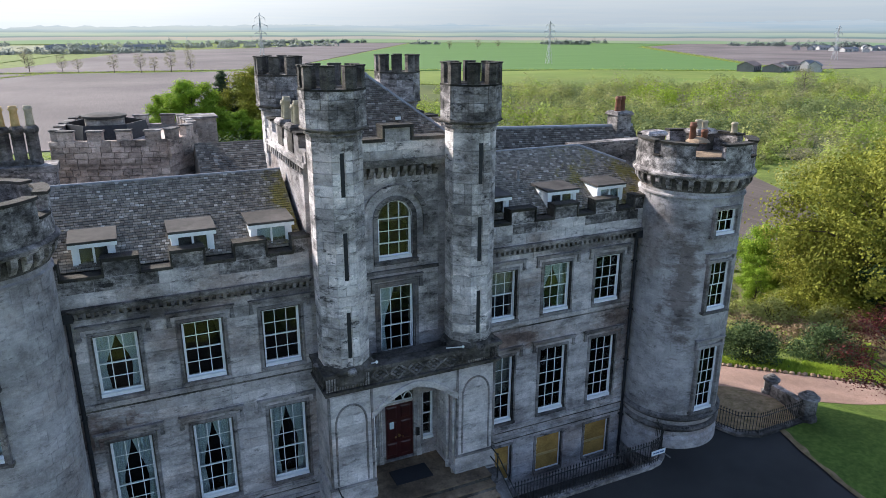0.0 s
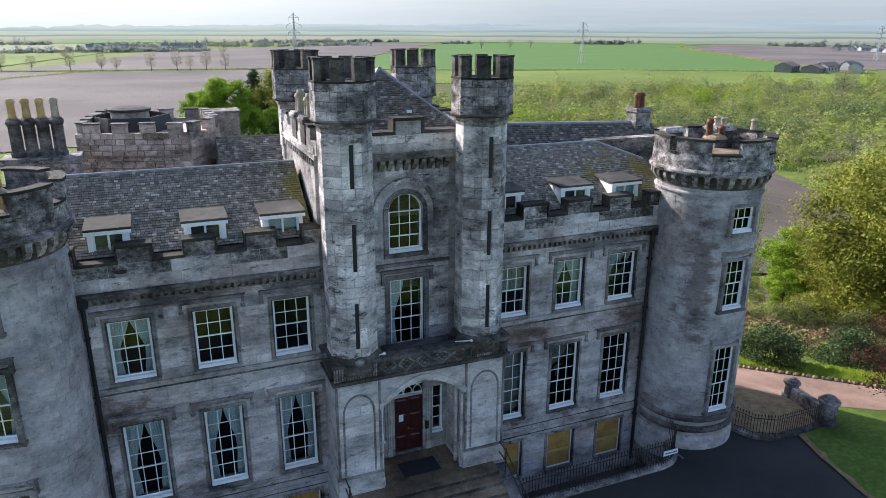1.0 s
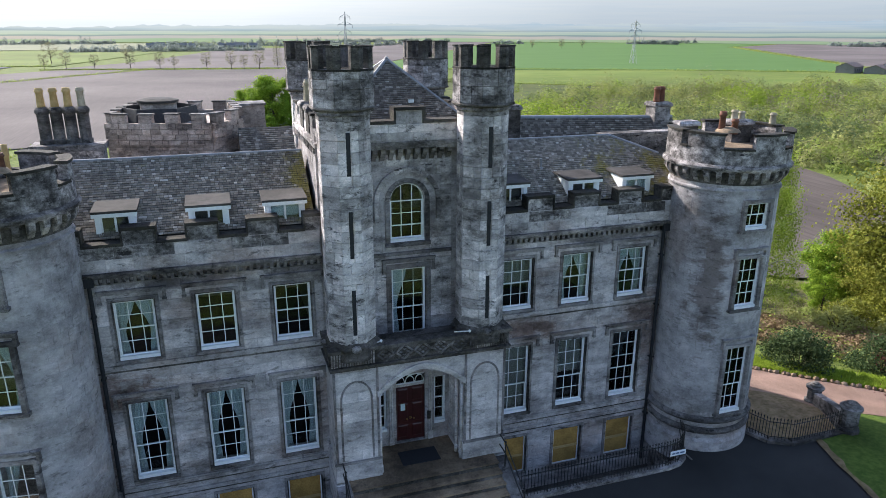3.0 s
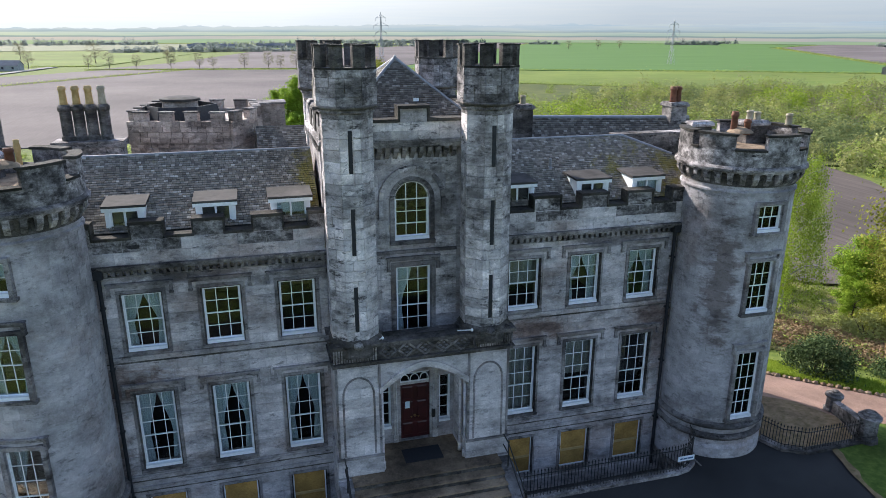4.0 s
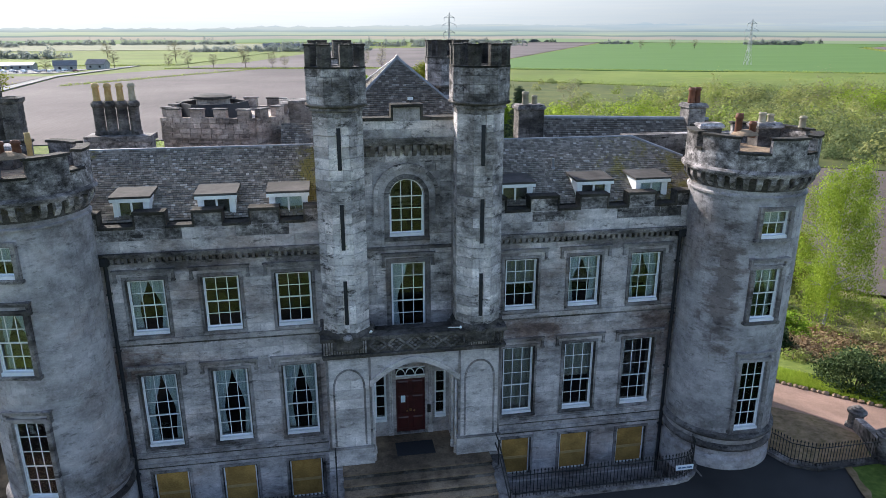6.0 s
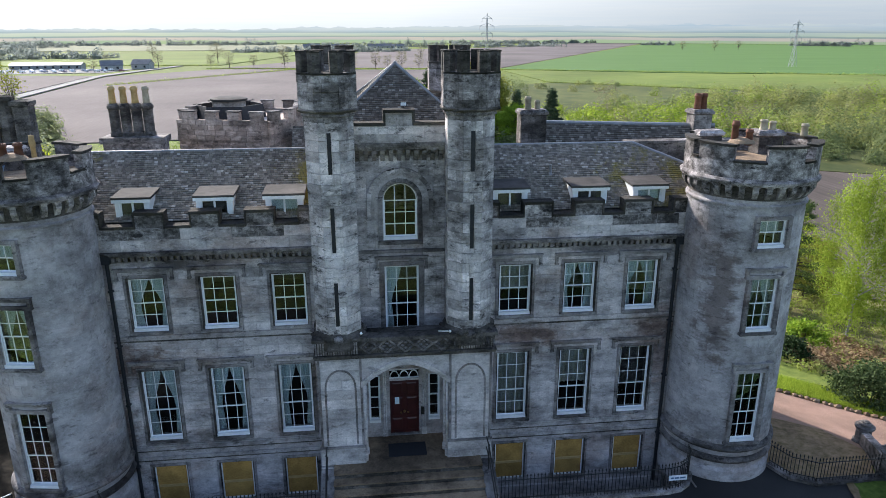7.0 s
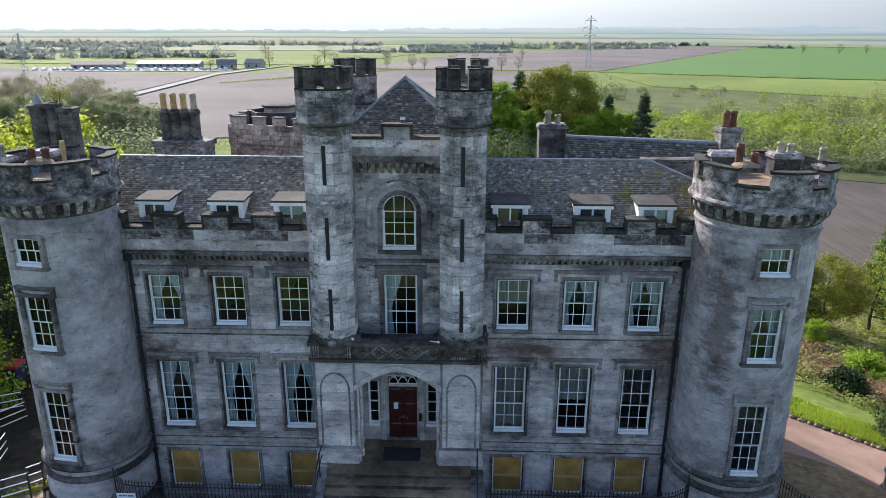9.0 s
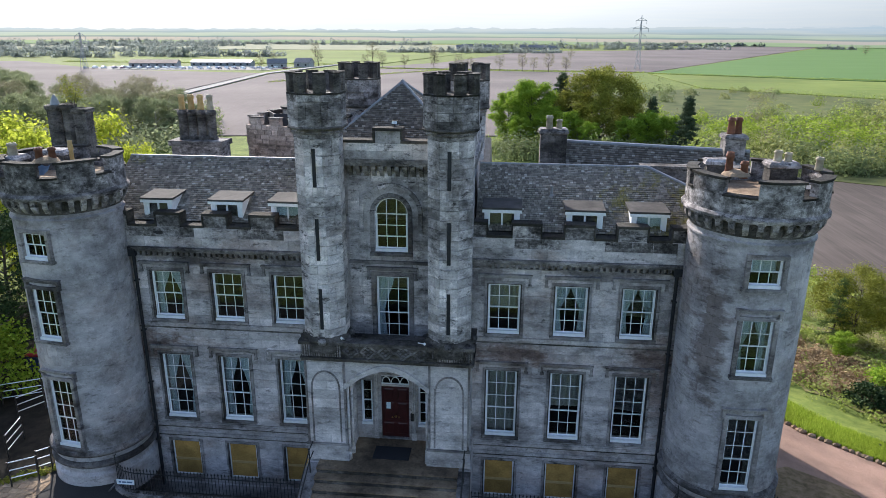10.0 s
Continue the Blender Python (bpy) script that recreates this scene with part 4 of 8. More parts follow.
        sector(bm, cx, cy, R - 0.31, R + 0.04, a + w / 2 + 0.003, nxt - w / 2 - 0.003, 12.424, 12.49, 5)
        part("coping", bm, STONE_TOP, par)
    # flat roof
    bm = bmesh.new()
    lathe(bm, cx, cy, [(R - 0.29, 11.95), (R - 0.29, 12.24), (0.05, 12.34)], 40)
    part("roof_deck", bm, STEP, shell, "flat felted roof deck")
    bm = bmesh.new()
    for hw, z0, z1 in TW:
        x0, x1, y = cx - hw, cx + hw, cy - r + 0.09
        for q in (0.13,):
            box(bm, x0 - q, x0, y - 0.13, y + 0.2, z0, z1)
            box(bm, x1, x1 + q, y - 0.13, y + 0.2, z0, z1)
            box(bm, x0 - q, x1 + q, y - 0.13, y + 0.2, z1, z1 + q)
            box(bm, x0 - q - 0.04, x1 + q + 0.04, y - 0.16, y + 0.2, z0 - 0.1, z0)
        if z1 - z0 > 1.2:
            hood(bm, x0, x1, z1 + 0.25, 0.2, 0.2, y - 0.02)
    part("window_surround", bm, STONE_TRIM, shell)
    # courses of blocks round the shaft
    n_block, course = radians(14.5), 0.345
    bm = bmesh.new()
    sector(bm, 0, 0, r - 0.03, r + 0.009, 0.006, n_block - 0.006, 0.006, course - 0.006, 4)
    bmesh.ops.recalc_face_normals(bm, faces=bm.faces)
    me = bpy.data.meshes.new("stone_block")
    bm.to_mesh(me)
    bm.free()
    me.materials.append(STONE_TOWER)
    lo, hi = (135, 345) if s > 0 else (195, 405)
    for k in range(25):
        z = 2.34 + k * course
        a = radians(lo) + (k % 2) * n_block / 2
        while a < radians(hi):
            xa, xb = r * math.cos(a), r * math.cos(a + n_block)
            hit_ = any(z < h1 + 0.5 and z + course > h0 - 0.12 and xa < hw + 0.16 and xb > -hw - 0.16 for hw, h0, h1 in TW) and math.sin(a) < 0
            if not hit_:
                ob = new("stone_block", me)
                ob.matrix_basis = Matrix.Translation((cx, cy, z)) @ Matrix.Rotation(a, 4, "Z")
                attach(ob, shell)
            a += n_block
    shell.matrix_basis = about(cx, cy, FACING[s])
    return shell


TOWERS = {1: (11.77, -0.58, 1.88), -1: (-11.31, -0.68, 1.74)}
FACING = {1: 0.0, -1: radians(-8)}
tw_small = make_window("window_tower_top", 0.96, 0.94, 3, 1, 1, "small white sash window in the round tower")
tw_mid = make_window("window_tower_middle", 0.96, 1.9, 3, 2, 2, "white twelve-pane sash window in the round tower")
tw_low = make_window("window_tower_lower", 0.96, 2.7, 3, 3, 2, "tall white fifteen-pane sash window in the round tower")
for s in (1, -1):
    build_tower(s, *TOWERS[s])
    cx, cy, r = TOWERS[s]
    for w, (hw, z0, z1) in zip((tw_low, tw_mid, tw_small), TW):
        m = about(cx, cy, FACING[s]) @ pose(cx, cy - r + 0.02, z0)
        if s > 0:
            w.matrix_basis = m
        else:
            copy_thing(w, m)
    bm = bmesh.new()
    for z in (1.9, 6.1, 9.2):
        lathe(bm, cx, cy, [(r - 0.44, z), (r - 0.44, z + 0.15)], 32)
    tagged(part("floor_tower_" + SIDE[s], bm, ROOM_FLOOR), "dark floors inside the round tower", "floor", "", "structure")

# rain-water pipes in the corners between wings and towers
for s in (-1, 1):
    bm = bmesh.new()
    x = 9.78 if s > 0 else -9.5
    tube(bm, (x, -0.12, -0.6), (x, -0.12, 9.3), 0.06, 10)
    box(bm, x - 0.15, x + 0.15, -0.3, 0.0, 9.2, 9.5)
    for z in (1.5, 4.0, 6.2, 8.2):
        box(bm, x - 0.075, x + 0.075, -0.19, 0.0, z, z + 0.05)
    tagged(part("drainpipe", bm, PIPE), "black cast-iron drainpipe with a hopper head", "drainpipe")

# ---- central gatehouse ----
def octa(cx, cy, z, r):
    return ring(cx, cy, z, r / math.cos(math.pi / 8), 8, math.pi / 8)


def build_turret(cx, cy, ap, front):
    """Octagonal corner turret; ap: distance from its axis to a face."""
    root = thing("turret", (cx, cy, 7.0), "octagonal stone turret with mossy black battlements and slits", "turret", "gatehouse turrets")
    z0 = 6.88 if front else 12.0
    core = bmesh.new()
    loft(core, [octa(cx, cy, z, ap - 0.03) for z in (z0, 14.1)])
    shaft = part("shaft", core, STONE_TURRET, root)
    if front:
        bm = bmesh.new()
        loft(bm, [octa(cx, cy, 6.45, ap + 0.1), octa(cx, cy, 6.9, ap + 0.1), octa(cx, cy, 7.02, ap + 0.02)])
        part("base", bm, STONE_SOOT_SHADE, root, "mossy splayed base")
        g = random.Random(int(cx * 7))
        for k in range(9):
            a = math.pi * (0.95 + 1.1 * k / 8)
            bm = bmesh.new()
            bmesh.ops.create_icosphere(bm, subdivisions=2, radius=1.0)
            w_, h_ = g.uniform(0.09, 0.17), g.uniform(0.05, 0.13)
            c = Vector((cx + math.cos(a) * (ap + 0.08), cy + math.sin(a) * (ap + 0.06), 6.86))
            for v in bm.verts:
                q = 1 + 0.35 * noise.noise(v.co * 2.2 + c)
                v.co = c + Vector((v.co.x * w_ * q, v.co.y * w_ * q, v.co.z * h_ * q))
            part("moss_clump", bm, STONE_SOOT_SHADE if k % 4 else STONE_DARK, root, "", True)
    # dressed blocks course by course on every face
    face = 2 * ap * math.tan(math.pi / 8)
    r = random.Random(int(cx * 10 + cy))
    zz = z0 + 0.1
    while zz < 13.75:
        h = 0.33 if zz + 0.66 < 13.82 else 13.8 - zz
        for k in range(8):
            a = 1.5 * math.pi + k * math.pi / 4
            if front and math.sin(a) > 0.75:
                continue
            if not front and zz < 12.3:
                continue
            slit = front and k == 0 and any(p < zz + h and q > zz for p, q in ((7.3, 8.77), (9.77, 11.2), (12.24, 13.48)))
            parts = ((-face / 2, -0.08), (0.08, face / 2)) if slit else (((-face / 2, face / 2),) if r.random() < 0.45 else ((-face / 2, r.uniform(-0.1, 0.1)), None))
            if parts[1:] == (None,):
                parts = (parts[0], (parts[0][1], face / 2))
            for u, v in parts:
                t = Vector((-math.sin(a), math.cos(a), 0))
                c = Vector((cx, cy, zz + h / 2)) + Vector((math.cos(a), math.sin(a), 0)) * (ap - 0.03 + r.uniform(0, 0.006)) + t * ((u + v) / 2)
                block("stone_block", STONE_TURRET, shaft, c, (v - u - 0.008, 0.075, h - 0.01), a + math.pi / 2)
        zz += h
        if h < 0.2:
            break
    # wider head
    bm = bmesh.new()
    loft(bm, [octa(cx, cy, z, q) for q, z in ((ap, 13.76), (ap + 0.012, 13.79), (ap + 0.012, 13.92), (ap + 0.06, 13.94), (ap + 0.075, 13.98), (ap + 0.045, 14.01), (ap + 0.05, 14.1))])
    part("moulding", bm, STONE_HEAD, root)
    bm = bmesh.new()
    loft(bm, [octa(cx, cy, z, q) for q, z in ((ap + 0.05, 14.04), (ap + 0.16, 14.08), (ap + 0.18, 14.13), (ap + 0.13, 14.18))])
    part("string_course", bm, STONE_SOOT_SHADE, root)
    ah = ap + 0.13
    bm = bmesh.new()
    loft(bm, [octa(cx, cy, 14.08, ah - 0.02), octa(cx, cy, 15.2, ah - 0.02), octa(cx, cy, 15.2, ah - 0.22), octa(cx, cy, 14.7, ah - 0.22)])
    head = part("head", bm, STONE_DARK, root)
    face = 2 * ah * math.tan(math.pi / 8)
    for j in range(4):
        mat_row = STONE_LIME if j == 3 else STONE_HEAD
        for k in range(8):
            a = 1.5 * math.pi + k * math.pi / 4
            t = Vector((-math.sin(a), math.cos(a), 0))
            cut = r.choice((0.0, -0.12, 0.12, None))
            parts = ((-face / 2, face / 2),) if cut is None else ((-face / 2, cut), (cut, face / 2))
            for u, v in parts:
                c = Vector((cx, cy, 14.14 + 0.262 * (j + 0.5))) + Vector((math.cos(a), math.sin(a), 0)) * (ah - 0.025 + r.uniform(0, 0.008)) + t * ((u + v) / 2)
                block("stone_block", mat_row, head, c, (v - u - 0.01, 0.07, 0.252), a + math.pi / 2)
    for k in range(8):
        a = math.pi / 8 + k * math.pi / 4
        # merlon bent round each corner of the octagon
        bm = bmesh.new()
        pts = []
        for q in (ah + 0.0, ah - 0.2):
            for e in ((-0.25, 0), (0, 0), (0.25, 0)):
                b = a + e[0] * 0.93
                rad = q / math.cos(math.pi / 8) if e[0] == 0 else q / math.cos(math.pi / 8 - abs(e[0] * 0.93))
                pts.append((cx + rad * math.cos(b), cy + rad * math.sin(b)))
        poly = pts[:3] + pts[3:][::-1]
        loft(bm, [[(x, y, z) for x, y in poly] for z in (15.205, 15.76)])
        part("merlon", bm, STONE_SOOT_SHADE, head, "moss-grown sooty merlon")
        bm = bmesh.new()
        poly2 = [(cx + (x - cx) * (1.03 if i < 3 else 0.95), cy + (y - cy) * (1.03 if i < 3 else 0.95)) for i, (x, y) in enumerate(poly)]
        loft(bm, [[(x, y, z) for x, y in poly2] for z in (15.764, 15.81)])
        part("coping", bm, STONE_TOP, head)
    bm = bmesh.new()
    loft(bm, [octa(cx, cy, z, ah + 0.02) for z in (15.14, 15.196)])
    part("ledge", bm, STONE_TOP, root)
    if front:
        # near-black blocks stand for the darkness inside the slits
        for k in (0,):
            a = 1.5 * math.pi + k * math.pi / 4
            for p, q in ((7.3, 8.77), (9.77, 11.2), (12.24, 13.48)):
                c = Vector((cx, cy, (p + q) / 2)) + Vector((math.cos(a), math.sin(a), 0)) * (ap - 0.028)
                block("slit", PIPE, shaft, c, (0.12, 0.03, q - p), a + math.pi / 2)


def build_gatehouse():
    holes = [(-0.57, 0.6, 6.25, 8.7), (-0.571, 0.571, 9.63, 10.99)]
    porch_holes = [(-0.5, 0.56, 2.1, 4.8), (-1.26, -0.84, 2.66, 4.55), (0.9, 1.32, 2.66, 4.55)]
    bm = bmesh.new()
    wall_with_holes(bm, -2.85, 2.85, -1.05, 10.99, 0, 0.5, holes + porch_holes)
    # arched head of the upper window
    n, w = 20, 0.571
    for i in range(n):
        xa, xb = -w + 2 * w * i / n, -w + 2 * w * (i + 1) / n
        za, zb = [10.99 + math.sqrt(max(0, w * w - x * x)) for x in (xa, xb)]
        loft(bm, [[(xa, y, za), (xb, y, zb), (xb, y, 11.7), (xa, y, 11.7)] for y in (0, 0.5)])
    box(bm, -2.85, -w, 0, 0.5, 10.99, 11.7)
    box(bm, w, 2.85, 0, 0.5, 10.99, 11.7)
    box(bm, -2.85, 2.85, 0, 0.5, 11.7, 13.2)
    for x in (-2.75, 2.35):
        box(bm, x, x + 0.4, 0.5, 6.0, -1.05, 13.15)
    box(bm, -2.35, 2.35, 5.5, 6.0, -1.05, 13.15)
    wall = tagged(part("wall_gatehouse", bm, STONE), "tall grey stone gatehouse wall between two turrets", "wall", "", "structure")
    bm = bmesh.new()
    fillet(bm, -0.57, 0.6, 6.25, 8.7)
    surround(bm, -0.57, 0.6, 6.25, 8.7, 0.17)
    hood(bm, -0.57, 0.6, 8.95, 0.3, 0.3)
    box(bm, -1.5, 1.5, -0.12, 0.02, 9.2, 9.3)
    box(bm, -0.75, 0.75, -0.14, 0.06, 9.5, 9.62)
    part("window_surround", bm, STONE_TRIM, wall)
    # two arched mouldings round the upper window, with their stones
    for r0, r1, y, mat in ((0.60, 0.74, -0.05, STONE_TRIM), (0.96, 1.1, -0.1, STONE_TURRET)):
        foot = 9.62 if r0 < 0.9 else 10.35
        k = 11
        for i in range(k):
            a0, a1 = math.pi * i / k + 0.008, math.pi * (i + 1) / k - 0.008
            bm = bmesh.new()
            loft(bm, [[(q * math.cos(a), yy, 10.99 + q * math.sin(a)) for q, yy in ((r0, y), (r1, y), (r1, 0.03), (r0, 0.03))] for a in (a0, (a0 + a1) / 2, a1)])
            part("voussoir", bm, mat, wall)
        for s in (-1, 1):
            boxpart("jamb_stone", (min(s * r0, s * r1), max(s * r0, s * r1), y, 0.03, foot, 10.985), mat, wall)
    coursed(wall, STONE_TURRET, -1.5, 1.5, 6.9, 12.5, 0, [(-0.76, 0.78, 6.2, 8.9), (-0.75, 0.75, 9.2, 11.75), (-1.1, 1.1, 10.35, 11.5), (-0.6, 0.6, 11.2, 12.1)], 77, 0.34, 0.4, 0.75)
    # corbelled parapet between the turrets
    bm = bmesh.new()
    box(bm, -1.6, 1.6, -0.42, 0.1, 12.83, 12.95)
    box(bm, -1.6, 1.6, -0.36, 0.1, 12.72, 12.83)
    part("cornice", bm, STONE_DARK, wall)
    for i in range(11):
        x = -1.35 + 2.7 * i / 10
        bm = bmesh.new()
        loft(bm, [[(x + e, 0.02, 12.3), (x + e, -0.05, 12.34), (x + e, -0.28, 12.6), (x + e, -0.3, 12.72), (x + e, 0.02, 12.72)] for e in (-0.07, 0.07)])
        part("corbel", bm, STONE_TRIM, wall)
    bm = bmesh.new()
    box(bm, -1.6, 1.6, -0.36, 0.02, 12.95, 13.5)
    par = part("parapet", bm, STONE_TURRET, wall)
    coursed(par, STONE_TURRET, -1.5, 1.5, 12.97, 13.49, -0.36, [], 78, 0.26, 0.5, 0.9)
    boxpart("merlon", (-0.42, 0.42, -0.355, 0.015, 13.504, 13.9), STONE_TURRET, par)
    boxpart("coping", (-0.5, 0.5, -0.44, 0.1, 13.904, 14.0), STONE_TOP, par)
    for a, b in ((-1.6, -0.43), (0.43, 1.6)):
        boxpart("coping", (a, b, -0.43, 0.09, 13.504, 13.6), STONE_TOP, par)
    for a, b in ((-0.5, -0.425), (0.425, 0.5)):
        boxpart("coping", (a, b, -0.43, 0.09, 13.61, 13.9), STONE_TOP, par)
    # side parapets with merlons
    for s in (-1, 1):
        bm = bmesh.new()
        x0, x1 = sorted((s * 2.42, s * 2.82))
        box(bm, x0, x1, -0.3, 5.2, 13.0, 13.35)
        box(bm, x0 - 0.08 * (s < 0), x1 + 0.08 * (s > 0), -0.3, 5.2, 12.85, 13.0)
        sp = part("side_parapet", bm, STONE_TURRET, wall, "pale side parapet")
        for k in range(4):
            y = 0.5 + k * 1.25
            boxpart("merlon", (x0 + 0.003, x1 - 0.003, y, y + 0.62, 13.353, 13.72), STONE_TURRET, sp)
            boxpart("coping", (x0 - 0.05, x1 + 0.05, y - 0.04, y + 0.66, 13.724, 13.8), STONE_TOP, sp)
        for k in range(16):
            y = 0.1 + k * 0.32
            block("dentil", STONE_TRIM, sp, (s * 2.84, y, 12.74), (0.16, 0.14, 0.2))
    # pyramid roof
    pk = (0.05, 2.6, 15.22)
    e = [(-2.3, 0.35, 13.25), (2.35, 0.35, 13.25), (2.35, 5.3, 13.25), (-2.3, 5.3, 13.25)]
    bm = bmesh.new()
    top = bm.verts.new(pk)
    vs = [bm.verts.new(p) for p in e]
    for i in range(4):
        bm.faces.new((vs[i], vs[(i + 1) % 4], top))
    bm.faces.new(vs[::-1])
    roof = tagged(part("roof_gatehouse", bm, SLATE), "steep pyramid slate roof with lead hips", "roof", "", "structure")
    bm = bmesh.new()
    for p in e:
        tube(bm, (p[0], p[1], p[2] + 0.03), (pk[0], pk[1], pk[2] + 0.05), 0.06, 6)
    lathe(bm, pk[0], pk[1], [(0.09, pk[2] - 0.05), (0.07, pk[2] + 0.1), (0.02, pk[2] + 0.14)], 8)
    part("hip_flashing", bm, LEAD, roof, "pale lead hip flashing")
    bm = bmesh.new()
    box(bm, -2.3, 2.35, 0.06, 0.34, 13.2, 13.32)
    part("gutter", bm, LEAD, roof)
    for i, s in ((0, 1), (3, 2), (1, 3)):
        a, b = e[i], e[(i + 1) % 4]
        slates(roof, SLATE, a, b, pk, pk, 0.085, 0.12, 90 + i, 100)
    # floodlight behind the middle merlon
    lamp = thing("floodlight", (0.15, 0.08, 14.0), "small black floodlight on the parapet", "floodlight")
    boxpart("housing", (0.06, 0.28, 0.0, 0.1, 14.06, 14.2), BLACK, lamp)
    boxpart("lens", (0.08, 0.26, -0.006, -0.002, 14.08, 14.18), SIGN, lamp)
    boxpart("bracket", (0.15, 0.19, 0.03, 0.07, 14.0, 14.06), BLACK, lamp)
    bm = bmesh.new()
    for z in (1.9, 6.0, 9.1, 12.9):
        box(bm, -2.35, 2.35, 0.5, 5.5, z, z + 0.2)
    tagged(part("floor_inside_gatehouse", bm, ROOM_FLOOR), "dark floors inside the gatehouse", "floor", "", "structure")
    return wall


build_gatehouse()
for cx, cy, ap, fr in ((-2.15, -0.98, 0.72, True), (2.16, -0.98, 0.72, True), (-2.18, 5.6, 0.66, False), (2.3, 5.5, 0.66, False)):
    build_turret(cx, cy, ap, fr)
w = make_window("window_middle", 1.17, 2.45, 3, 3, 2, "tall white sash window above the porch")
w.matrix_basis = pose(0.015, 0, 6.25)
w = make_window("window_arched", 1.142, 1.36, 3, 2, 1, "round-headed white sash window high on the gatehouse", True)
w.matrix_basis = pose(0, 0, 9.63)

# ---- porch ----
PF = -1.55


def arch_z(x):
    t = min(1.0, abs(x) / 1.47)
    return 4.98 + 0.78 * (1 - t ** 1.75)


def build_porch():
    bm = bmesh.new()
    for a, b in ((-2.88, -1.47), (1.47, 2.92)):
        box(bm, a, b, PF, 0, 2.1, 6.1)
        box(bm, a - 0.06, b + 0.06, PF - 0.07, 0, 2.1, 2.35)
        box(bm, a - 0.04, b + 0.04, PF - 0.045, 0, 2.35, 2.72)
        box(bm, a - 0.06, b + 0.06, PF - 0.065, 0, 2.72, 2.78)
    n = 28
    for i in range(n):
        xa, xb = -1.47 + 2.94 * i / n, -1.47 + 2.94 * (i + 1) / n
        loft(bm, [[(xa, y, arch_z(xa)), (xb, y, arch_z(xb)), (xb, y, 6.1), (xa, y, 6.1)] for y in (PF, 0)])
    box(bm, -2.95, 3.0, PF - 0.05, 0, 0.8, 2.0)
    wall = tagged(part("porch", bm, STONE_PORCH), "pale ashlar porch with a wide Tudor arch", "porch", "", "structure")
    # arch moulding
    bm = bmesh.new()
    for d, e, y in ((0.02, 0.14, -0.05), (0.14, 0.24, -0.09)):
        rings = []
        for i in range(n + 1):
            x = -1.5 + 3.0 * i / n
            z = arch_z(x)
            rings.append([(x, PF + y, z + d), (x, PF + 0.02, z + d), (x, PF + 0.02, z + e), (x, PF + y, z + e)])
        loft(bm, rings)
    part("arch_moulding", bm, STONE_PORCH, wall)
    for s in (-1, 1):
        for d in (0.0, 0.13):
            x = s * (1.47 - 0.06 - d * 0.3)
            bm = bmesh.new()
            tube(bm, (x, PF + 0.1 + d * 3, 2.1), (x, PF + 0.1 + d * 3, arch_z(x) + 0.05), 0.05, 10)
            lathe(bm, x, PF + 0.1 + d * 3, [(0.08, 2.1), (0.08, 2.35), (0.05, 2.4)], 10)
            part("colonnette", bm, STONE_PORCH, wall, "", True)
        for k in range(7):
            bm = bmesh.new()
            y = -0.1 - k * 0.13
            tube(bm, (s * 1.45, y, 2.1), (s * 1.45, y, 5.1), 0.035, 8)
            part("reeding", bm, STONE_PORCH, wall, "", True)
        # pointed blind panel
        cx = -2.175 if s < 0 else 2.195
        bm = bmesh.new()
        pts = [(cx - 0.5, 2.85)] + [(cx - 0.5, 4.0), (cx - 0.5, 4.9)] + [(cx - 0.5 * math.cos(a), 4.95 + 0.72 * math.sin(a) ** 0.9) for a in (math.pi * i / 12 for i in range(1, 12))] + [(cx + 0.5, 4.9), (cx + 0.5, 4.0), (cx + 0.5, 2.85)]
        for p, q in zip(pts, pts[1:]):
            tube(bm, (p[0], PF - 0.018, p[1]), (q[0], PF - 0.018, q[1]), 0.035, 6)
        # darker trim puts the missing shading of these porch mouldings into colour
        part("blind_arch", bm, STONE_TRIM, wall)
        for e in (-0.69, 0.69):
            boxpart("corner_moulding", (cx + e - 0.035, cx + e + 0.035, PF - 0.035, PF + 0.02, 2.79, 6.09), STONE_TRIM, wall)
        boxpart("plinth_moulding", (cx - 0.78, cx + 0.78, PF - 0.085, PF, 2.725, 2.785), STONE_TRIM, wall)
        coursed(wall, STONE_PORCH, cx - 0.65, cx + 0.65, 2.8, 6.0, PF, [], 60 + s, 0.36, 0.6, 1.3)
    # entablature and balustrade
    bm = bmesh.new()
    box(bm, -2.97, 3.02, PF - 0.1, 0.0, 6.1, 6.18)
    box(bm, -3.0, 3.05, PF - 0.15, 0.0, 6.18, 6.24)
    box(bm, -2.9, 2.95, PF - 0.04, PF + 0.2, 6.24, 6.74)
    box(bm, -3.02, 3.07, PF - 0.18, PF + 0.28, 6.74, 6.86)
    for a, b in ((-2.95, -2.7), (2.75, 3.0)):
        box(bm, a, b, PF + 0.2, 0.0, 6.24, 6.74)
        box(bm, a - 0.06, b + 0.06, PF + 0.2, 0.0, 6.74, 6.86)
    box(bm, -2.9, 2.95, PF + 0.1, 0.0, 6.1, 6.45)
    ent = part("balcony", bm, STONE_SOOT_SHADE, wall, "soot-blackened balcony parapet")
    for a, b in ((-2.95, -1.55), (1.6, 3.0)):
        k = 17
        for i in range(k):
            x = a + (b - a) * (i + 0.5) / k
            bm = bmesh.new()
            tube(bm, (x, PF - 0.06, 6.27), (x, PF - 0.1, 6.73), 0.03, 6)
            part("rib", bm, STONE_HEAD, ent)
    for i in range(5):
        x = -1.2 + 2.42 * i / 4
        bm = bmesh.new()
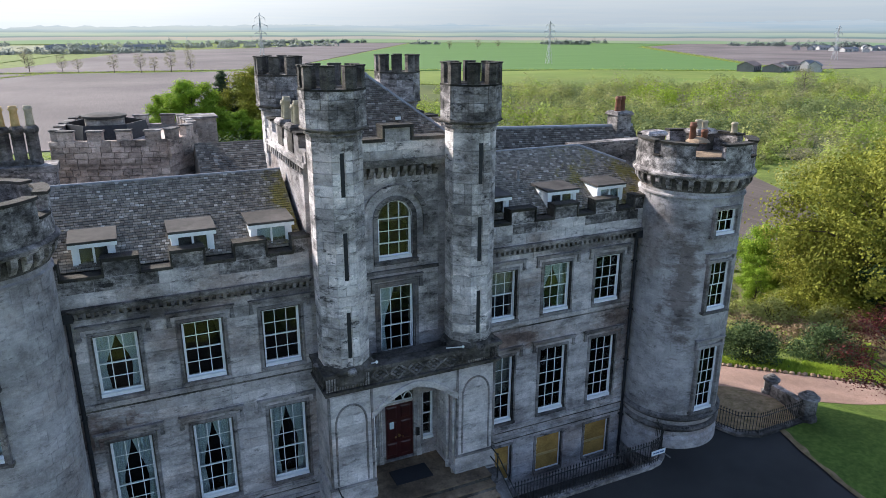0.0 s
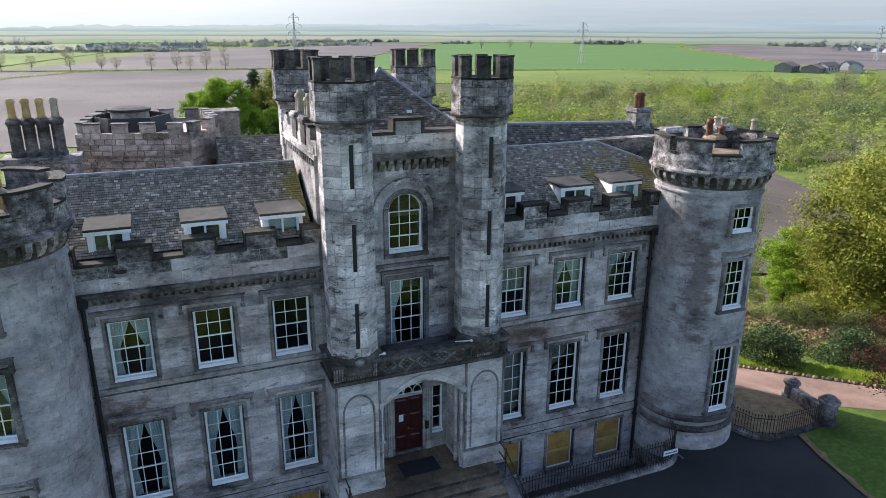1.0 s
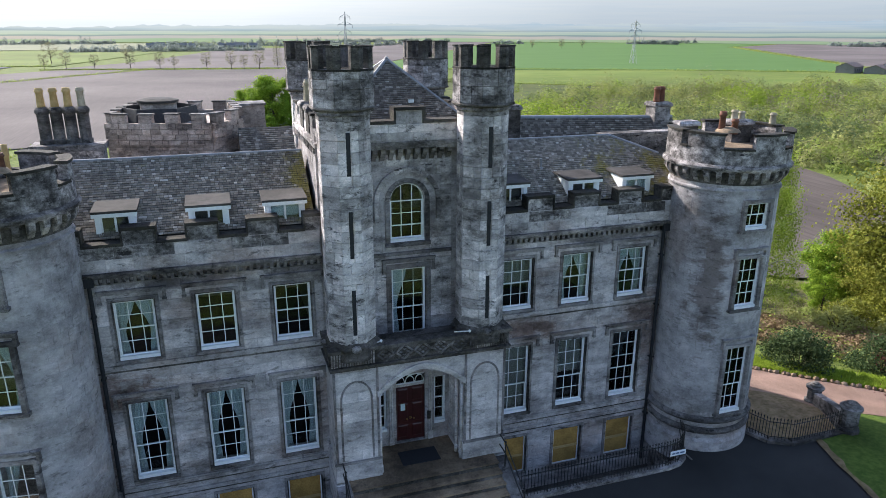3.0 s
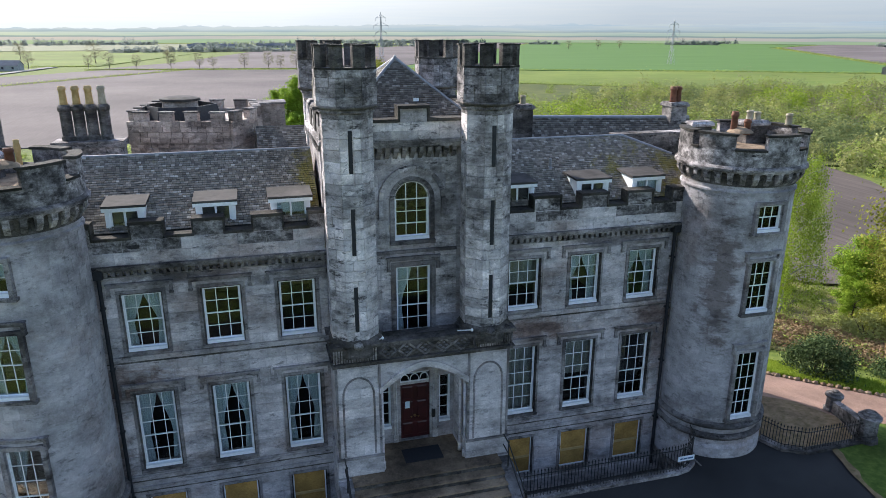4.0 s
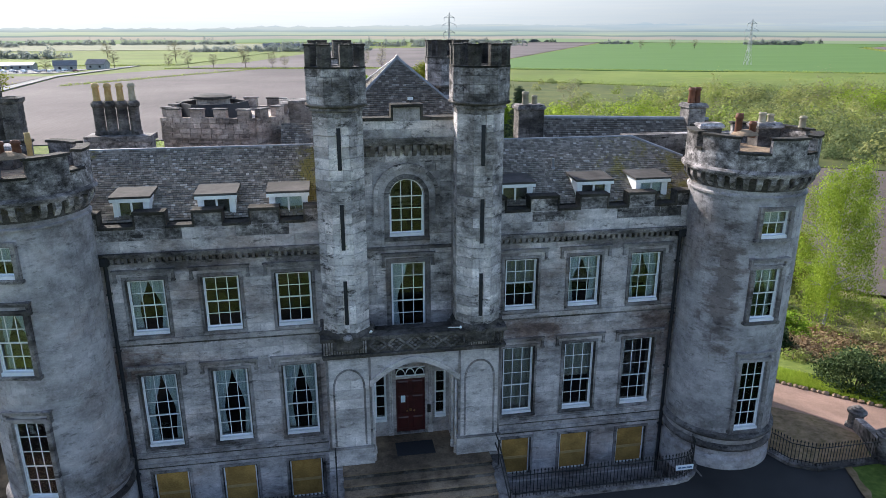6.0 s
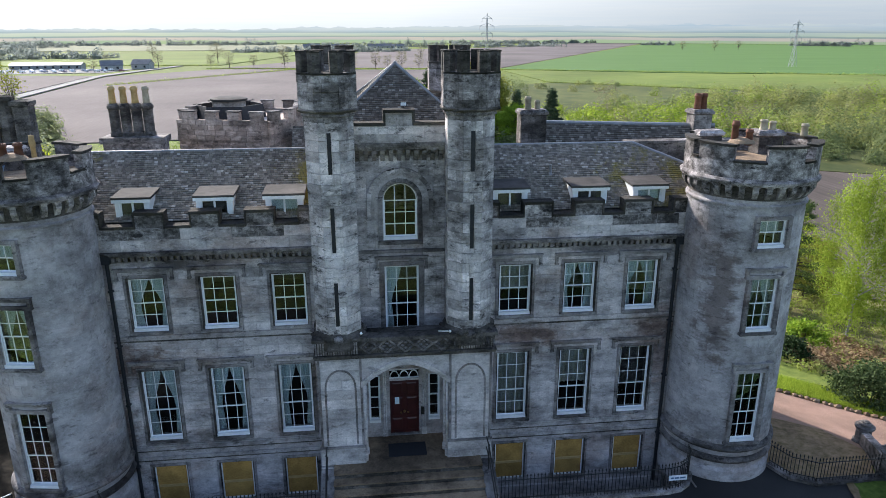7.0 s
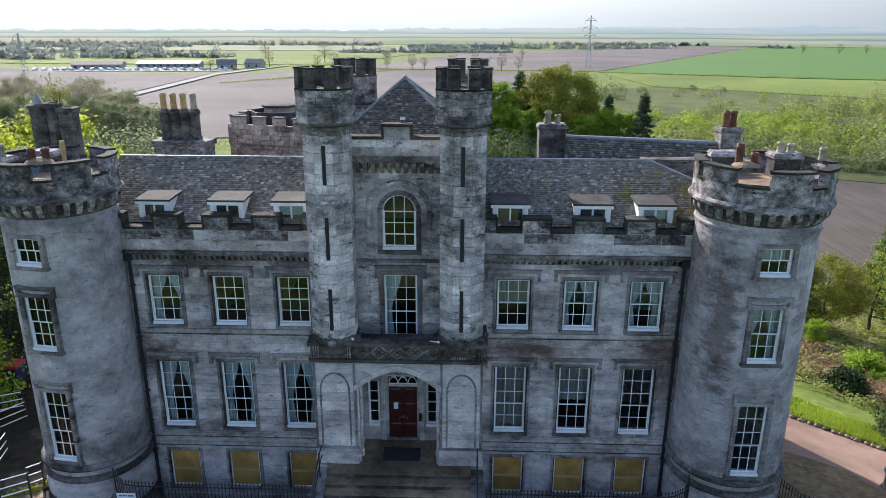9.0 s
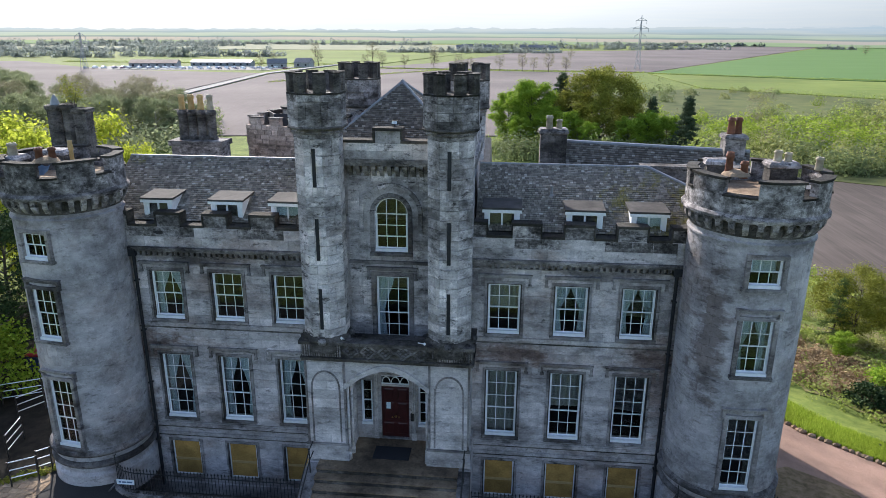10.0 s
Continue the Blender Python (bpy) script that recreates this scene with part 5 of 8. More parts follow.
        for p, q in (((-0.28, 0.0), (0, 0.24)), ((0, 0.24), (0.28, 0)), ((0.28, 0), (0, -0.24)), ((0, -0.24), (-0.28, 0))):
            tube(bm, (x + p[0], PF - 0.06, 6.5 + p[1]), (x + q[0], PF - 0.06, 6.5 + q[1]), 0.04, 6)
        for dx, dz in ((0.11, 0), (-0.11, 0), (0, 0.1), (0, -0.1)):
            lathe(bm, x + dx, PF - 0.06, [(0.03, 6.47 + dz), (0.07, 6.5 + dz), (0.03, 6.53 + dz)], 8)
        part("quatrefoil", bm, STONE_DARK, ent)
    # white flag poles resting on the balcony
    for a, b in (((-1.45, -1.5, 6.89), (-1.42, -1.95, 7.14)), ((1.12, -1.5, 6.89), (1.42, -2.1, 7.14))):
        bm = bmesh.new()
        tube(bm, a, b, 0.02, 8)
        lathe(bm, b[0], b[1], [(0.015, b[2] - 0.05), (0.05, b[2]), (0.015, b[2] + 0.05)], 10)
        tagged(part("flagpole", bm, WHITE), "short white flagpole leaning on the balcony", "flagpole", "flagpoles")
    # door
    door = thing("door_front", (0.03, 0.1, 2.1), "closed dark red panelled front door with brass fittings", "door", "", "structure")
    leaf = boxpart("leaf", (-0.51, 0.57, 0.1, 0.16, 2.14, 4.3), DOOR_RED, door)
    for x in (-0.42, 0.10):
        for z, h in ((2.25, 0.5), (2.85, 0.75), (3.7, 0.5)):
            bm = bmesh.new()
            loft(bm, [[(x, 0.101, z), (x + 0.38, 0.101, z), (x + 0.38, 0.101, z + h), (x, 0.101, z + h)], [(x + 0.05, 0.08, z + 0.05), (x + 0.33, 0.08, z + 0.05), (x + 0.33, 0.08, z + h - 0.05), (x + 0.05, 0.08, z + h - 0.05)]])
            part("panel", bm, DOOR_RED, leaf)
    for x, z, r in ((0.03, 3.02, 0.055), (-0.1, 2.98, 0.035), (0.16, 2.98, 0.035)):
        bm = bmesh.new()
        lathe(bm, x, 0, [(0.01, -0.03), (r, -0.02), (r, 0.0), (r * 0.6, 0.03)], 12)
        bmesh.ops.rotate(bm, verts=bm.verts, cent=(0, 0, 0), matrix=Matrix.Rotation(radians(90), 3, "X"))
        bmesh.ops.translate(bm, verts=bm.verts, vec=(0, 0.075, z))
        part("door_knob", bm, BRASS, leaf, "brass knob")
    bm = bmesh.new()
    box(bm, -0.57, -0.51, 0.06, 0.2, 2.1, 4.8)
    box(bm, 0.57, 0.63, 0.06, 0.2, 2.1, 4.8)
    box(bm, -0.51, 0.57, 0.06, 0.2, 4.3, 4.38)
    box(bm, -0.51, 0.57, 0.06, 0.2, 4.74, 4.8)
    part("door_frame", bm, STONE_PORCH, door)
    bm = bmesh.new()
    for i in range(3):
        x = -0.32 + 0.35 * i
        loft(bm, [[(x + q * math.cos(a), y, 4.42 + q * 1.6 * math.sin(a)) for q, y in ((0.17, 0.09), (0.145, 0.09), (0.145, 0.11), (0.17, 0.11))] for a in (math.pi * k / 10 for k in range(11))])
    box(bm, -0.51, 0.57, 0.09, 0.11, 4.38, 4.42)
    box(bm, -0.51, 0.57, 0.09, 0.11, 4.7, 4.74)
    part("fanlight_bars", bm, WHITE, door)
    boxpart("pane", (-0.51, 0.57, 0.12, 0.124, 4.38, 4.74), GLASS, door).visible_shadow = False
    bm = bmesh.new()
    for x in (-0.75, 0.69):
        for d in (0.02, 0.09):
            tube(bm, (x + d, -0.02, 2.1), (x + d, -0.02, 4.95), 0.035, 8)
        box(bm, x - 0.03, x + 0.15, -0.06, 0.02, 2.1, 2.4)
        box(bm, x - 0.03, x + 0.15, -0.06, 0.02, 4.8, 4.95)
    part("door_pilaster", bm, STONE_PORCH, wall)
    side = make_window("window_sidelight", 0.42, 1.89, 1, 2, 2, "narrow white sidelight beside the front door")
    side.matrix_basis = pose(-1.05, 0, 2.66)
    copy_thing(side, pose(1.11, 0, 2.66))
    tagged(boxpart("notice", (-0.32, -0.16, 0.068, 0.076, 3.35, 3.62), PAPER), "pale blue paper notice taped on the red door", "notice")
    tagged(boxpart("letter_box", (0.62, 0.74, -0.1, -0.02, 2.95, 3.25), BLACK), "small black box on the door pilaster", "box")
    tagged(boxpart("door_mat", (-0.62, 0.72, -1.35, -0.55, 2.084, 2.105), MAT_RUBBER), "black rubber mat before the front door", "door mat")


build_porch()


def build_steps():
    n = 6
    root = thing("steps_front", (0, -2.6, GZ), "worn brown stone steps up to the porch", "steps", "", "structure")
    for k in range(n):
        z = 2.08 - 0.197 * k
        y1 = PF - 0.05 if k else 0.0
        y0 = PF - 0.55 - 0.33 * k
        # riser faces are darkened by colour so that the brown treads stand out
        boxpart("step", (-2.5, 2.55, y0, y1 if k == 0 else PF - 0.5 - 0.33 * (k - 1), GZ - 0.05, z - 0.045), STONE_SOOT_SHADE, root)
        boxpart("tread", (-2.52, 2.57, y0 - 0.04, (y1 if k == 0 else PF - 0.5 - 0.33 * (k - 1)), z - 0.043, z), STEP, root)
    for s in (-1, 1):
        x0, x1 = (-2.95, -2.5) if s < 0 else (2.55, 3.0)
        bm = bmesh.new()
        loft(bm, [[(x, PF - 0.05, GZ - 0.1), (x, PF - 2.5, GZ - 0.1), (x, PF - 2.5, GZ + 0.35), (x, PF - 2.1, GZ + 0.35), (x, PF - 0.5, 1.95), (x, PF - 0.05, 1.95)] for x in (x0, x1)])
        part("cheek_wall", bm, STONE_TRIM, root)
        rail = thing("handrail", ((x0 + x1) / 2, PF - 1.2, 1.2), "black iron handrail beside the steps", "handrail", "handrails")
        x = (x0 + x1) / 2
        pts = [(x, PF - 0.1, 2.85), (x, PF - 0.6, 2.8), (x, PF - 2.2, 2.0)]
        for dz, nm in ((0, "top_rail"), (-0.4, "mid_rail")):
            bm = bmesh.new()
            for p, q in zip(pts, pts[1:]):
                tube(bm, (p[0], p[1], p[2] + dz), (q[0], q[1], q[2] + dz), 0.022, 8)
            part(nm, bm, BLACK, rail)
        for y, zt, zb in ((PF - 0.6, 2.8, 1.85), (PF - 2.2, 2.0, 1.2)):
            bm = bmesh.new()
            tube(bm, (x, y, zb), (x, y, zt), 0.025, 8)
            lathe(bm, x, y, [(0.02, zt), (0.045, zt + 0.04), (0.02, zt + 0.08)], 8)
            part("post", bm, BLACK, rail)


build_steps()

# ---- rear ranges and chimneys ----
def pot(x, y, z, h, r, mat, label, kind_=0):
    bm = bmesh.new()
    lathe(bm, x, y, [(r * 1.05, z), (r * 1.0, z + h * 0.1), (r * 0.85, z + h * 0.75), (r * 1.1, z + h * 0.8), (r * 1.1, z + h * 0.88), (r * 0.9, z + h * 0.92), (r * 0.95, z + h), (r * 0.7, z + h), (r * 0.7, z + h * 0.6)], 14)
    return tagged(part("chimney_pot", bm, mat, None, "", True), label, "chimney pot", "chimney pots")


def build_stack(name, x0, x1, y0, y1, z0, z1, mat, label):
    ob = thing(name, ((x0 + x1) / 2, (y0 + y1) / 2, z0), label, "chimney", "chimneys")
    boxpart("shaft", (x0, x1, y0, y1, z0, z1 - 0.2), mat, ob)
    bm = bmesh.new()
    loft(bm, [[(x0 - d, y0 - d, z), (x1 + d, y0 - d, z), (x1 + d, y1 + d, z), (x0 - d, y1 + d, z)] for d, z in ((0.0, z1 - 0.2), (0.07, z1 - 0.17), (0.07, z1 - 0.08), (0.03, z1 - 0.05), (0.0, z1))])
    part("cap", bm, STONE_HEAD, ob)
    return ob


def build_rear():
    # second range behind the east wing
    a, b = Vector((5.6, 6.35, 12.65)), Vector((13.2, 4.75, 12.6))
    d = (b - a).normalized()
    nrm = Vector((-d.y, d.x, 0))
    bm = bmesh.new()
    f, k = -nrm * 2.6 - Vector((0, 0, 2.3)), nrm * 2.6 - Vector((0, 0, 2.3))
    loft(bm, [[p + f, p, p + k] for p in (a, b)])
    roof = tagged(part("roof_rear_east", bm, SLATE), "long slate roof of the rear range", "roof", "", "structure")
    slates(roof, SLATE, a + f, b + f, a, b, 0.11, 0.14, 120, 300)
    bm = bmesh.new()
    tube(bm, a + Vector((0, 0, 0.04)), b + Vector((0, 0, 0.04)), 0.09, 8)
    part("ridge_flashing", bm, LEAD, roof)
    bm = bmesh.new()
    loft(bm, [[p - nrm * 2.5 + Vector((0, 0, -13)), p + nrm * 2.5 + Vector((0, 0, -13)), p + nrm * 2.5 + Vector((0, 0, -2.3)), p + Vector((0, 0, -0.06)), p - nrm * 2.5 + Vector((0, 0, -2.3))] for p in (a, b)])
    tagged(part("wall_rear_east", bm, STONE), "plain stone rear range", "wall", "", "structure")
    # gable parapet at the end of the east roof
    bm = bmesh.new()
    box(bm, 8.95, 13.4, 3.1, 3.5, 8.0, 12.22)
    box(bm, 8.85, 13.45, 3.02, 3.58, 12.22, 12.32)
    tagged(part("wall_gable_east", bm, STONE_DARK), "dark stone gable parapet with a coping", "wall", "", "structure")
    bm = bmesh.new()
    box(bm, 10.1, 13.4, 0.0, 3.1, 0.5, 10.0)
    tagged(part("wall_end_east", bm, STONE), "stone end wall behind the tower", "wall", "", "structure")
    bm = bmesh.new()
    box(bm, -13.2, -10.1, 0.0, 6.0, 0.5, 9.9)
    tagged(part("wall_end_west", bm, STONE), "stone end wall behind the tower", "wall", "", "structure")
    build_stack("chimney_stack", 5.2, 6.25, 5.2, 5.95, 10.0, 13.3, STONE_SOOT_SHADE, "dark square stone chimney stack behind the gatehouse")
    pot(5.55, 5.55, 13.3, 0.5, 0.14, POT_CREAM, "pale clay chimney pot with a white cowl")
    pot(5.95, 5.6, 13.3, 0.35, 0.12, POT_CREAM, "short clay chimney pot")
    build_stack("chimney_stack", 12.2, 12.95, 4.55, 5.25, 11.0, 13.3, STONE_DARK, "square grey stone chimney stack at the gable")
    pot(12.42, 4.85, 13.3, 0.62, 0.14, POT_RED, "tall red clay chimney pot")
    pot(12.72, 4.95, 13.3, 0.62, 0.14, POT_RED, "tall red clay chimney pot")
    # old keep
    P = [(-10.3, 13.9), (-5.75, 12.6), (-4.35, 14.4), (-4.6, 18.6), (-9.6, 19.8)]
    bm = bmesh.new()
    loft(bm, [[(x, y, z) for x, y in P] for z in (0.5, 11.9)])
    keep = tagged(part("wall_keep", bm, STONE_OLD), "old brown-grey rubble keep with a ruined battlement", "keep", "", "structure")
    c = Vector((-7.2, 16, 0))
    r = random.Random(4)
    for p, q in zip(P, P[1:] + P[:1]):
        p, q = Vector((*p, 0)), Vector((*q, 0))
        e = (q - p).normalized()
        nn = Vector((e.y, -e.x, 0))
        L_ = (q - p).length
        bm = bmesh.new()
        loft(bm, [[p + nn * 0.06 + Vector((0, 0, z)), q + nn * 0.06 + Vector((0, 0, z)), q - nn * 0.35 + Vector((0, 0, z)), p - nn * 0.35 + Vector((0, 0, z))] for z in (11.0, 12.08)])
        par = part("parapet", bm, STONE_OLD, keep)
        k = max(1, round(L_ / 1.15))
        for i in range(k):
            u = p + e * (L_ * (i + 0.25) / k)
            v = p + e * (L_ * (i + 0.75) / k)
            bm = bmesh.new()
            t = 12.5 + r.uniform(-0.04, 0.03)
            loft(bm, [[u + nn * 0.055 + Vector((0, 0, z)), v + nn * 0.055 + Vector((0, 0, z)), v - nn * 0.3 + Vector((0, 0, z)), u - nn * 0.3 + Vector((0, 0, z))] for z in (12.084, t)])
            part("merlon", bm, STONE_OLD, par)
            bm = bmesh.new()
            loft(bm, [[u - e * 0.05 + nn * 0.1 + Vector((0, 0, z)), v + e * 0.05 + nn * 0.1 + Vector((0, 0, z)), v + e * 0.05 - nn * 0.33 + Vector((0, 0, z)), u - e * 0.05 - nn * 0.33 + Vector((0, 0, z))] for z in (t + 0.004, t + 0.07)])
            part("coping", bm, STONE_DARK, par)
        # rubble courses
        if nn.y < 0.2:
            z = 9.6
            while z < 12.0:
                h = r.uniform(0.2, 0.3)
                x = 0.02
                while x < L_ - 0.1:
                    w_ = min(r.uniform(0.25, 0.6), L_ - x)
                    cc = p + e * (x + w_ / 2) + nn * (0.05 if z > 11 else 0.0) + Vector((0, 0, z + h / 2))
                    block("rubble_stone", STONE_OLD, keep, cc, (w_ - 0.02, 0.08 + r.uniform(0, 0.04), h - 0.02), math.atan2(e.y, e.x))
                    x += w_
                z += h
    # caphouse drum and its lid
    bm = bmesh.new()
    lathe(bm, -8.15, 16.2, [(0.85, 11.5), (0.85, 12.78)], 28)
    drum = tagged(part("stair_drum", bm, STONE_OLD), "round stair head with a flat lead lid on the keep", "stair turret")
    bm = bmesh.new()
    lathe(bm, -8.15, 16.2, [(0.95, 12.784), (0.97, 12.9), (0.6, 12.98), (0.05, 13.0)], 28)
    part("lid", bm, FELT, drum)
    bm = bmesh.new()
    lathe(bm, -8.15, 16.2, [(1.9, 11.9), (1.75, 12.6), (1.7, 12.6), (1.8, 11.9)], 6)
    part("timber_screen", bm, PIPE, drum, "dark boarded screen")
    ch = thing("caphouse", (-3.75, 18.3, 8), "small square stone caphouse beside the keep", "caphouse")
    boxpart("wall", (-4.5, -3.0, 17.6, 19.0, 8, 12.35), STONE_OLD, ch)
    boxpart("roof", (-4.58, -2.92, 17.5, 19.1, 12.354, 12.45), STONE_DARK, ch)
    # roof right of the keep
    bm = bmesh.new()
    loft(bm, [[(x, 9.4, 9.4), (x, 13.2, 11.75), (x, 17, 9.4)] for x in (-4.6, 3.0)])
    rf = tagged(part("roof_rear_middle", bm, SLATE), "slate roof between keep and gatehouse", "roof", "", "structure")
    slates(rf, SLATE, (-4.6, 9.4, 9.4), (0, 9.4, 9.4), (-4.6, 13.2, 11.75), (0, 13.2, 11.75), 0.14, 0.18, 130, 200)
    bm = bmesh.new()
    box(bm, -4.6, 3.0, 9.5, 16.9, 0, 9.5)
    box(bm, -13, 5.2, 6.2, 13.5, 0, 8.6)
    tagged(part("wall_rear_middle", bm, STONE), "plain rear ranges behind the front", "wall", "", "structure")
    # tall cluster of four shafts
    st = thing("chimney_stack", (-11.2, 9.95, 3.0), "long chimney stack with four octagonal shafts", "chimney", "chimneys")
    boxpart("base", (-12.45, -9.95, 9.4, 10.5, 3.0, 11.6), STONE_LIME, st)
    boxpart("plinth", (-12.55, -9.85, 9.3, 10.6, 11.604, 11.86), STONE_DARK, st)
    for i in range(4):
        x = -11.98 + i * 0.475
        y = 9.95
        bm = bmesh.new()
        loft(bm, [ring(x, y, z, q, 8, math.pi / 8) for q, z in ((0.26, 11.86), (0.26, 12.02), (0.22, 12.06), (0.22, 13.02), (0.27, 13.08), (0.27, 13.2), (0.2, 13.3))])
        part("shaft", bm, STONE_SOOT_SHADE, st)
        pot(x, y, 13.3, 0.72, 0.15, POT_YELLOW if i < 3 else POT_CREAM, "tall buff clay chimney pot")
    # dark cluster behind the west tower
    st = thing("chimney_stack", (-13.1, 2.6, 9.9), "soot-black cluster of three broad chimney shafts", "chimney", "chimneys")
    boxpart("base", (-13.9, -12.15, 2.2, 3.1, 9.5, 12.2), STONE_SOOT_SHADE, st)
    for x, rad, top, sides in ((-13.55, 0.29, 14.25, 12), (-12.98, 0.25, 14.3, 8), (-12.42, 0.3, 14.15, 4)):
        bm = bmesh.new()
        prof = [(rad + 0.05, 12.2), (rad + 0.05, 12.34), (rad, 12.38)]
        for k in range(1, 6):
            zz = 12.38 + (top - 12.6) * k / 6
            prof += [(rad, zz - 0.03), (rad - 0.012, zz - 0.02), (rad - 0.012, zz + 0.02), (rad, zz + 0.03)]
        prof += [(rad, top - 0.22), (rad + 0.06, top - 0.16), (rad + 0.07, top - 0.04), (rad - 0.04, top), (rad - 0.1, top), (rad - 0.1, top - 0.3)]
        loft(bm, [ring(x, 2.65, z, q * (1.2 if sides == 4 else 1.0), sides, math.pi / sides) for q, z in prof])
        part("shaft", bm, STONE_SOOT_SHADE, st)
    bm = bmesh.new()
    lathe(bm, -13.5, 2.65, [(0.2, 14.2), (0.13, 14.42), (0.03, 14.62)], 10)
    part("cowl", bm, LEAD, st, "grey pointed cowl")
    # stacks and pots along the gatehouse's west parapet
    for y in (1.5, 2.9):
        build_stack("chimney_stack", -2.85, -2.35, y - 0.35, y + 0.35, 13.1, 13.95, STONE_SOOT_SHADE, "low stone chimney block on the side parapet")
        for k in (-0.17, 0.17):
            pot(-2.6, y + k, 13.95, 0.55 if k > 0 else 0.7, 0.13, POT_CREAM, "cream clay chimney pot")


build_rear()


def tower_tops():
    # blocks and pots on the east tower
    build_stack("chimney_stack", 12.3, 13.15, -0.1, 0.5, 12.0, 13.1, STONE_SOOT_SHADE, "square black chimney block on the tower roof")
    pot(12.58, 0.2, 13.1, 0.34, 0.13, POT_CREAM, "cream clay chimney pot")
    pot(12.9, 0.2, 13.1, 0.28, 0.12, POT_CREAM, "cream clay chimney pot")
    build_stack("chimney_stack", 10.5, 11.3, 0.55, 0.95, 12.0, 13.05, STONE_SOOT_SHADE, "low stone chimney block on the tower roof")
    pot(10.55, -1.6, 12.9, 0.75, 0.12, POT_RED, "tall red clay chimney pot")
    pot(10.95, -1.75, 12.9, 0.5, 0.12, POT_RED, "short red clay chimney pot")
    pot(13.5, -0.7, 13.0, 0.4, 0.12, POT_CREAM, "cream clay chimney pot")
    # west tower
    build_stack("chimney_stack", -12.3, -11.5, -0.3, 0.3, 12.0, 13.0, STONE_SOOT_SHADE, "low black chimney block on the tower roof")
    build_stack("chimney_stack", -13.0, -12.5, -1.4, -0.7, 12.0, 12.95, STONE_SOOT_SHADE, "low black chimney block on the tower roof")
    pot(-12.75, -1.05, 12.95, 0.4, 0.16, POT_CREAM, "broad cream clay chimney pot")
    pot(-10.95, -2.25, 13.0, 0.42, 0.12, POT_RED, "red clay chimney pot")
    pot(-10.6, -2.1, 13.0, 0.42, 0.12, POT_RED, "red clay chimney pot")
    pot(-10.75, -0.9, 12.05, 1.4, 0.08, POT_YELLOW, "thin yellow clay flue pipe")


tower_tops()


def roof_clutter():
    for x, y, z in ((-11.9, -1.75, 12.1), (12.95, -1.6, 12.5)):
        root = thing("floodlight", (x, y, z), "small black floodlight on the tower roof", "floodlight", "floodlights")
        boxpart("housing", (x - 0.13, x + 0.13, y, y + 0.1, z + 0.06, z + 0.24), BLACK, root)
        boxpart("lens", (x - 0.1, x + 0.1, y - 0.006, y - 0.002, z + 0.08, z + 0.22), SIGN, root)
        boxpart("bracket", (x - 0.02, x + 0.02, y + 0.03, y + 0.07, z, z + 0.06), BLACK, root)
    # mortar beds under the red pots
    for x, y, z in ((10.75, -1.68, 12.98), (-10.78, -2.18, 12.98)):
        bm = bmesh.new()
        lathe(bm, x, y, [(0.42, z), (0.34, z + 0.08), (0.15, z + 0.16)], 14)
        tagged(part("mortar_bed", bm, STEP), "rough mortar bed under red chimney pots", "mortar bed", "mortar beds")
    bm = bmesh.new()
    tube(bm, (5.55, 1.75, 11.3), (5.55, 1.75, 11.75), 0.05, 10)
    lathe(bm, 5.55, 1.75, [(0.12, 11.35), (0.06, 11.45)], 10)
    tagged(part("roof_vent", bm, LEAD), "short lead vent pipe on the slate roof", "vent pipe")
    bm = bmesh.new()
    n = 10
    vs = [[bm.verts.new((-12.45 + 0.8 * i / n, -1.35 + 0.55 * j / n, 12.2 + 0.35 * j / n + 0.03 * math.sin(i * 1.7 + j))) for i in range(n + 1)] for j in range(n + 1)]
    for j in range(n):
        for i in range(n):
            bm.faces.new((vs[j][i], vs[j][i + 1], vs[j + 1][i + 1], vs[j + 1][i]))
    bmesh.ops.solidify(bm, geom=bm.faces[:], thickness=0.015)
    tagged(part("tarpaulin", bm, TARP, None, "", True), "crumpled blue tarpaulin on the tower roof", "tarpaulin")


roof_clutter()

# ---- curtains behind the windows ----
def dress(x, z, w, h, style, mat=None, y=0.34, turn=None):
    mat = mat or CURTAIN
    hung = []
    lab = "pale blue curtain drawn back behind the window" if mat is CURTAIN else "dusky pink curtain drawn back behind the window"
    if style in ("pair", "left"):
        hung.append(curtain("curtain", x + 0.02, x + w * 0.5, z + 0.05, z + h - 0.04, y, mat, lab, -1))
    if style in ("pair", "right"):
        hung.append(curtain("curtain", x + w * 0.5, x + w - 0.02, z + 0.05, z + h - 0.04, y + 0.02, mat, lab, 1))
    if style == "net":
        hung.append(curtain("net_curtain", x + 0.02, x + w - 0.02, z + 0.08, z + h - 0.04, y, mat, "pale closed net curtain across the window"))
    if style == "half":
        hung.append(curtain("net_curtain", x + 0.02, x + w - 0.02, z + h * 0.45, z + h - 0.04, y, mat, "pale half-drawn blind across the window"))
    for ob in hung:
        if turn:
            ob.matrix_basis = turn


for a in WIN_X[-1]:
    dress(a, LOW_Z, WIN_W, LOW_H, "pair")
dress(WIN_X[-1][0], UP_Z, WIN_W, UP_H, "pair")
dress(WIN_X[1][0], LOW_Z, WIN_W, LOW_H, "net", CONCRETE)
dress(WIN_X[1][1], LOW_Z, WIN_W, LOW_H, "half", CONCRETE)
dress(WIN_X[1][0], UP_Z, WIN_W, UP_H, "half", CONCRETE)
dress(WIN_X[1][1], UP_Z, WIN_W, UP_H, "pair")
dress(WIN_X[1][2], UP_Z, WIN_W, UP_H, "pair")
dress(-0.57, 6.25, 1.17, 2.45, "left")
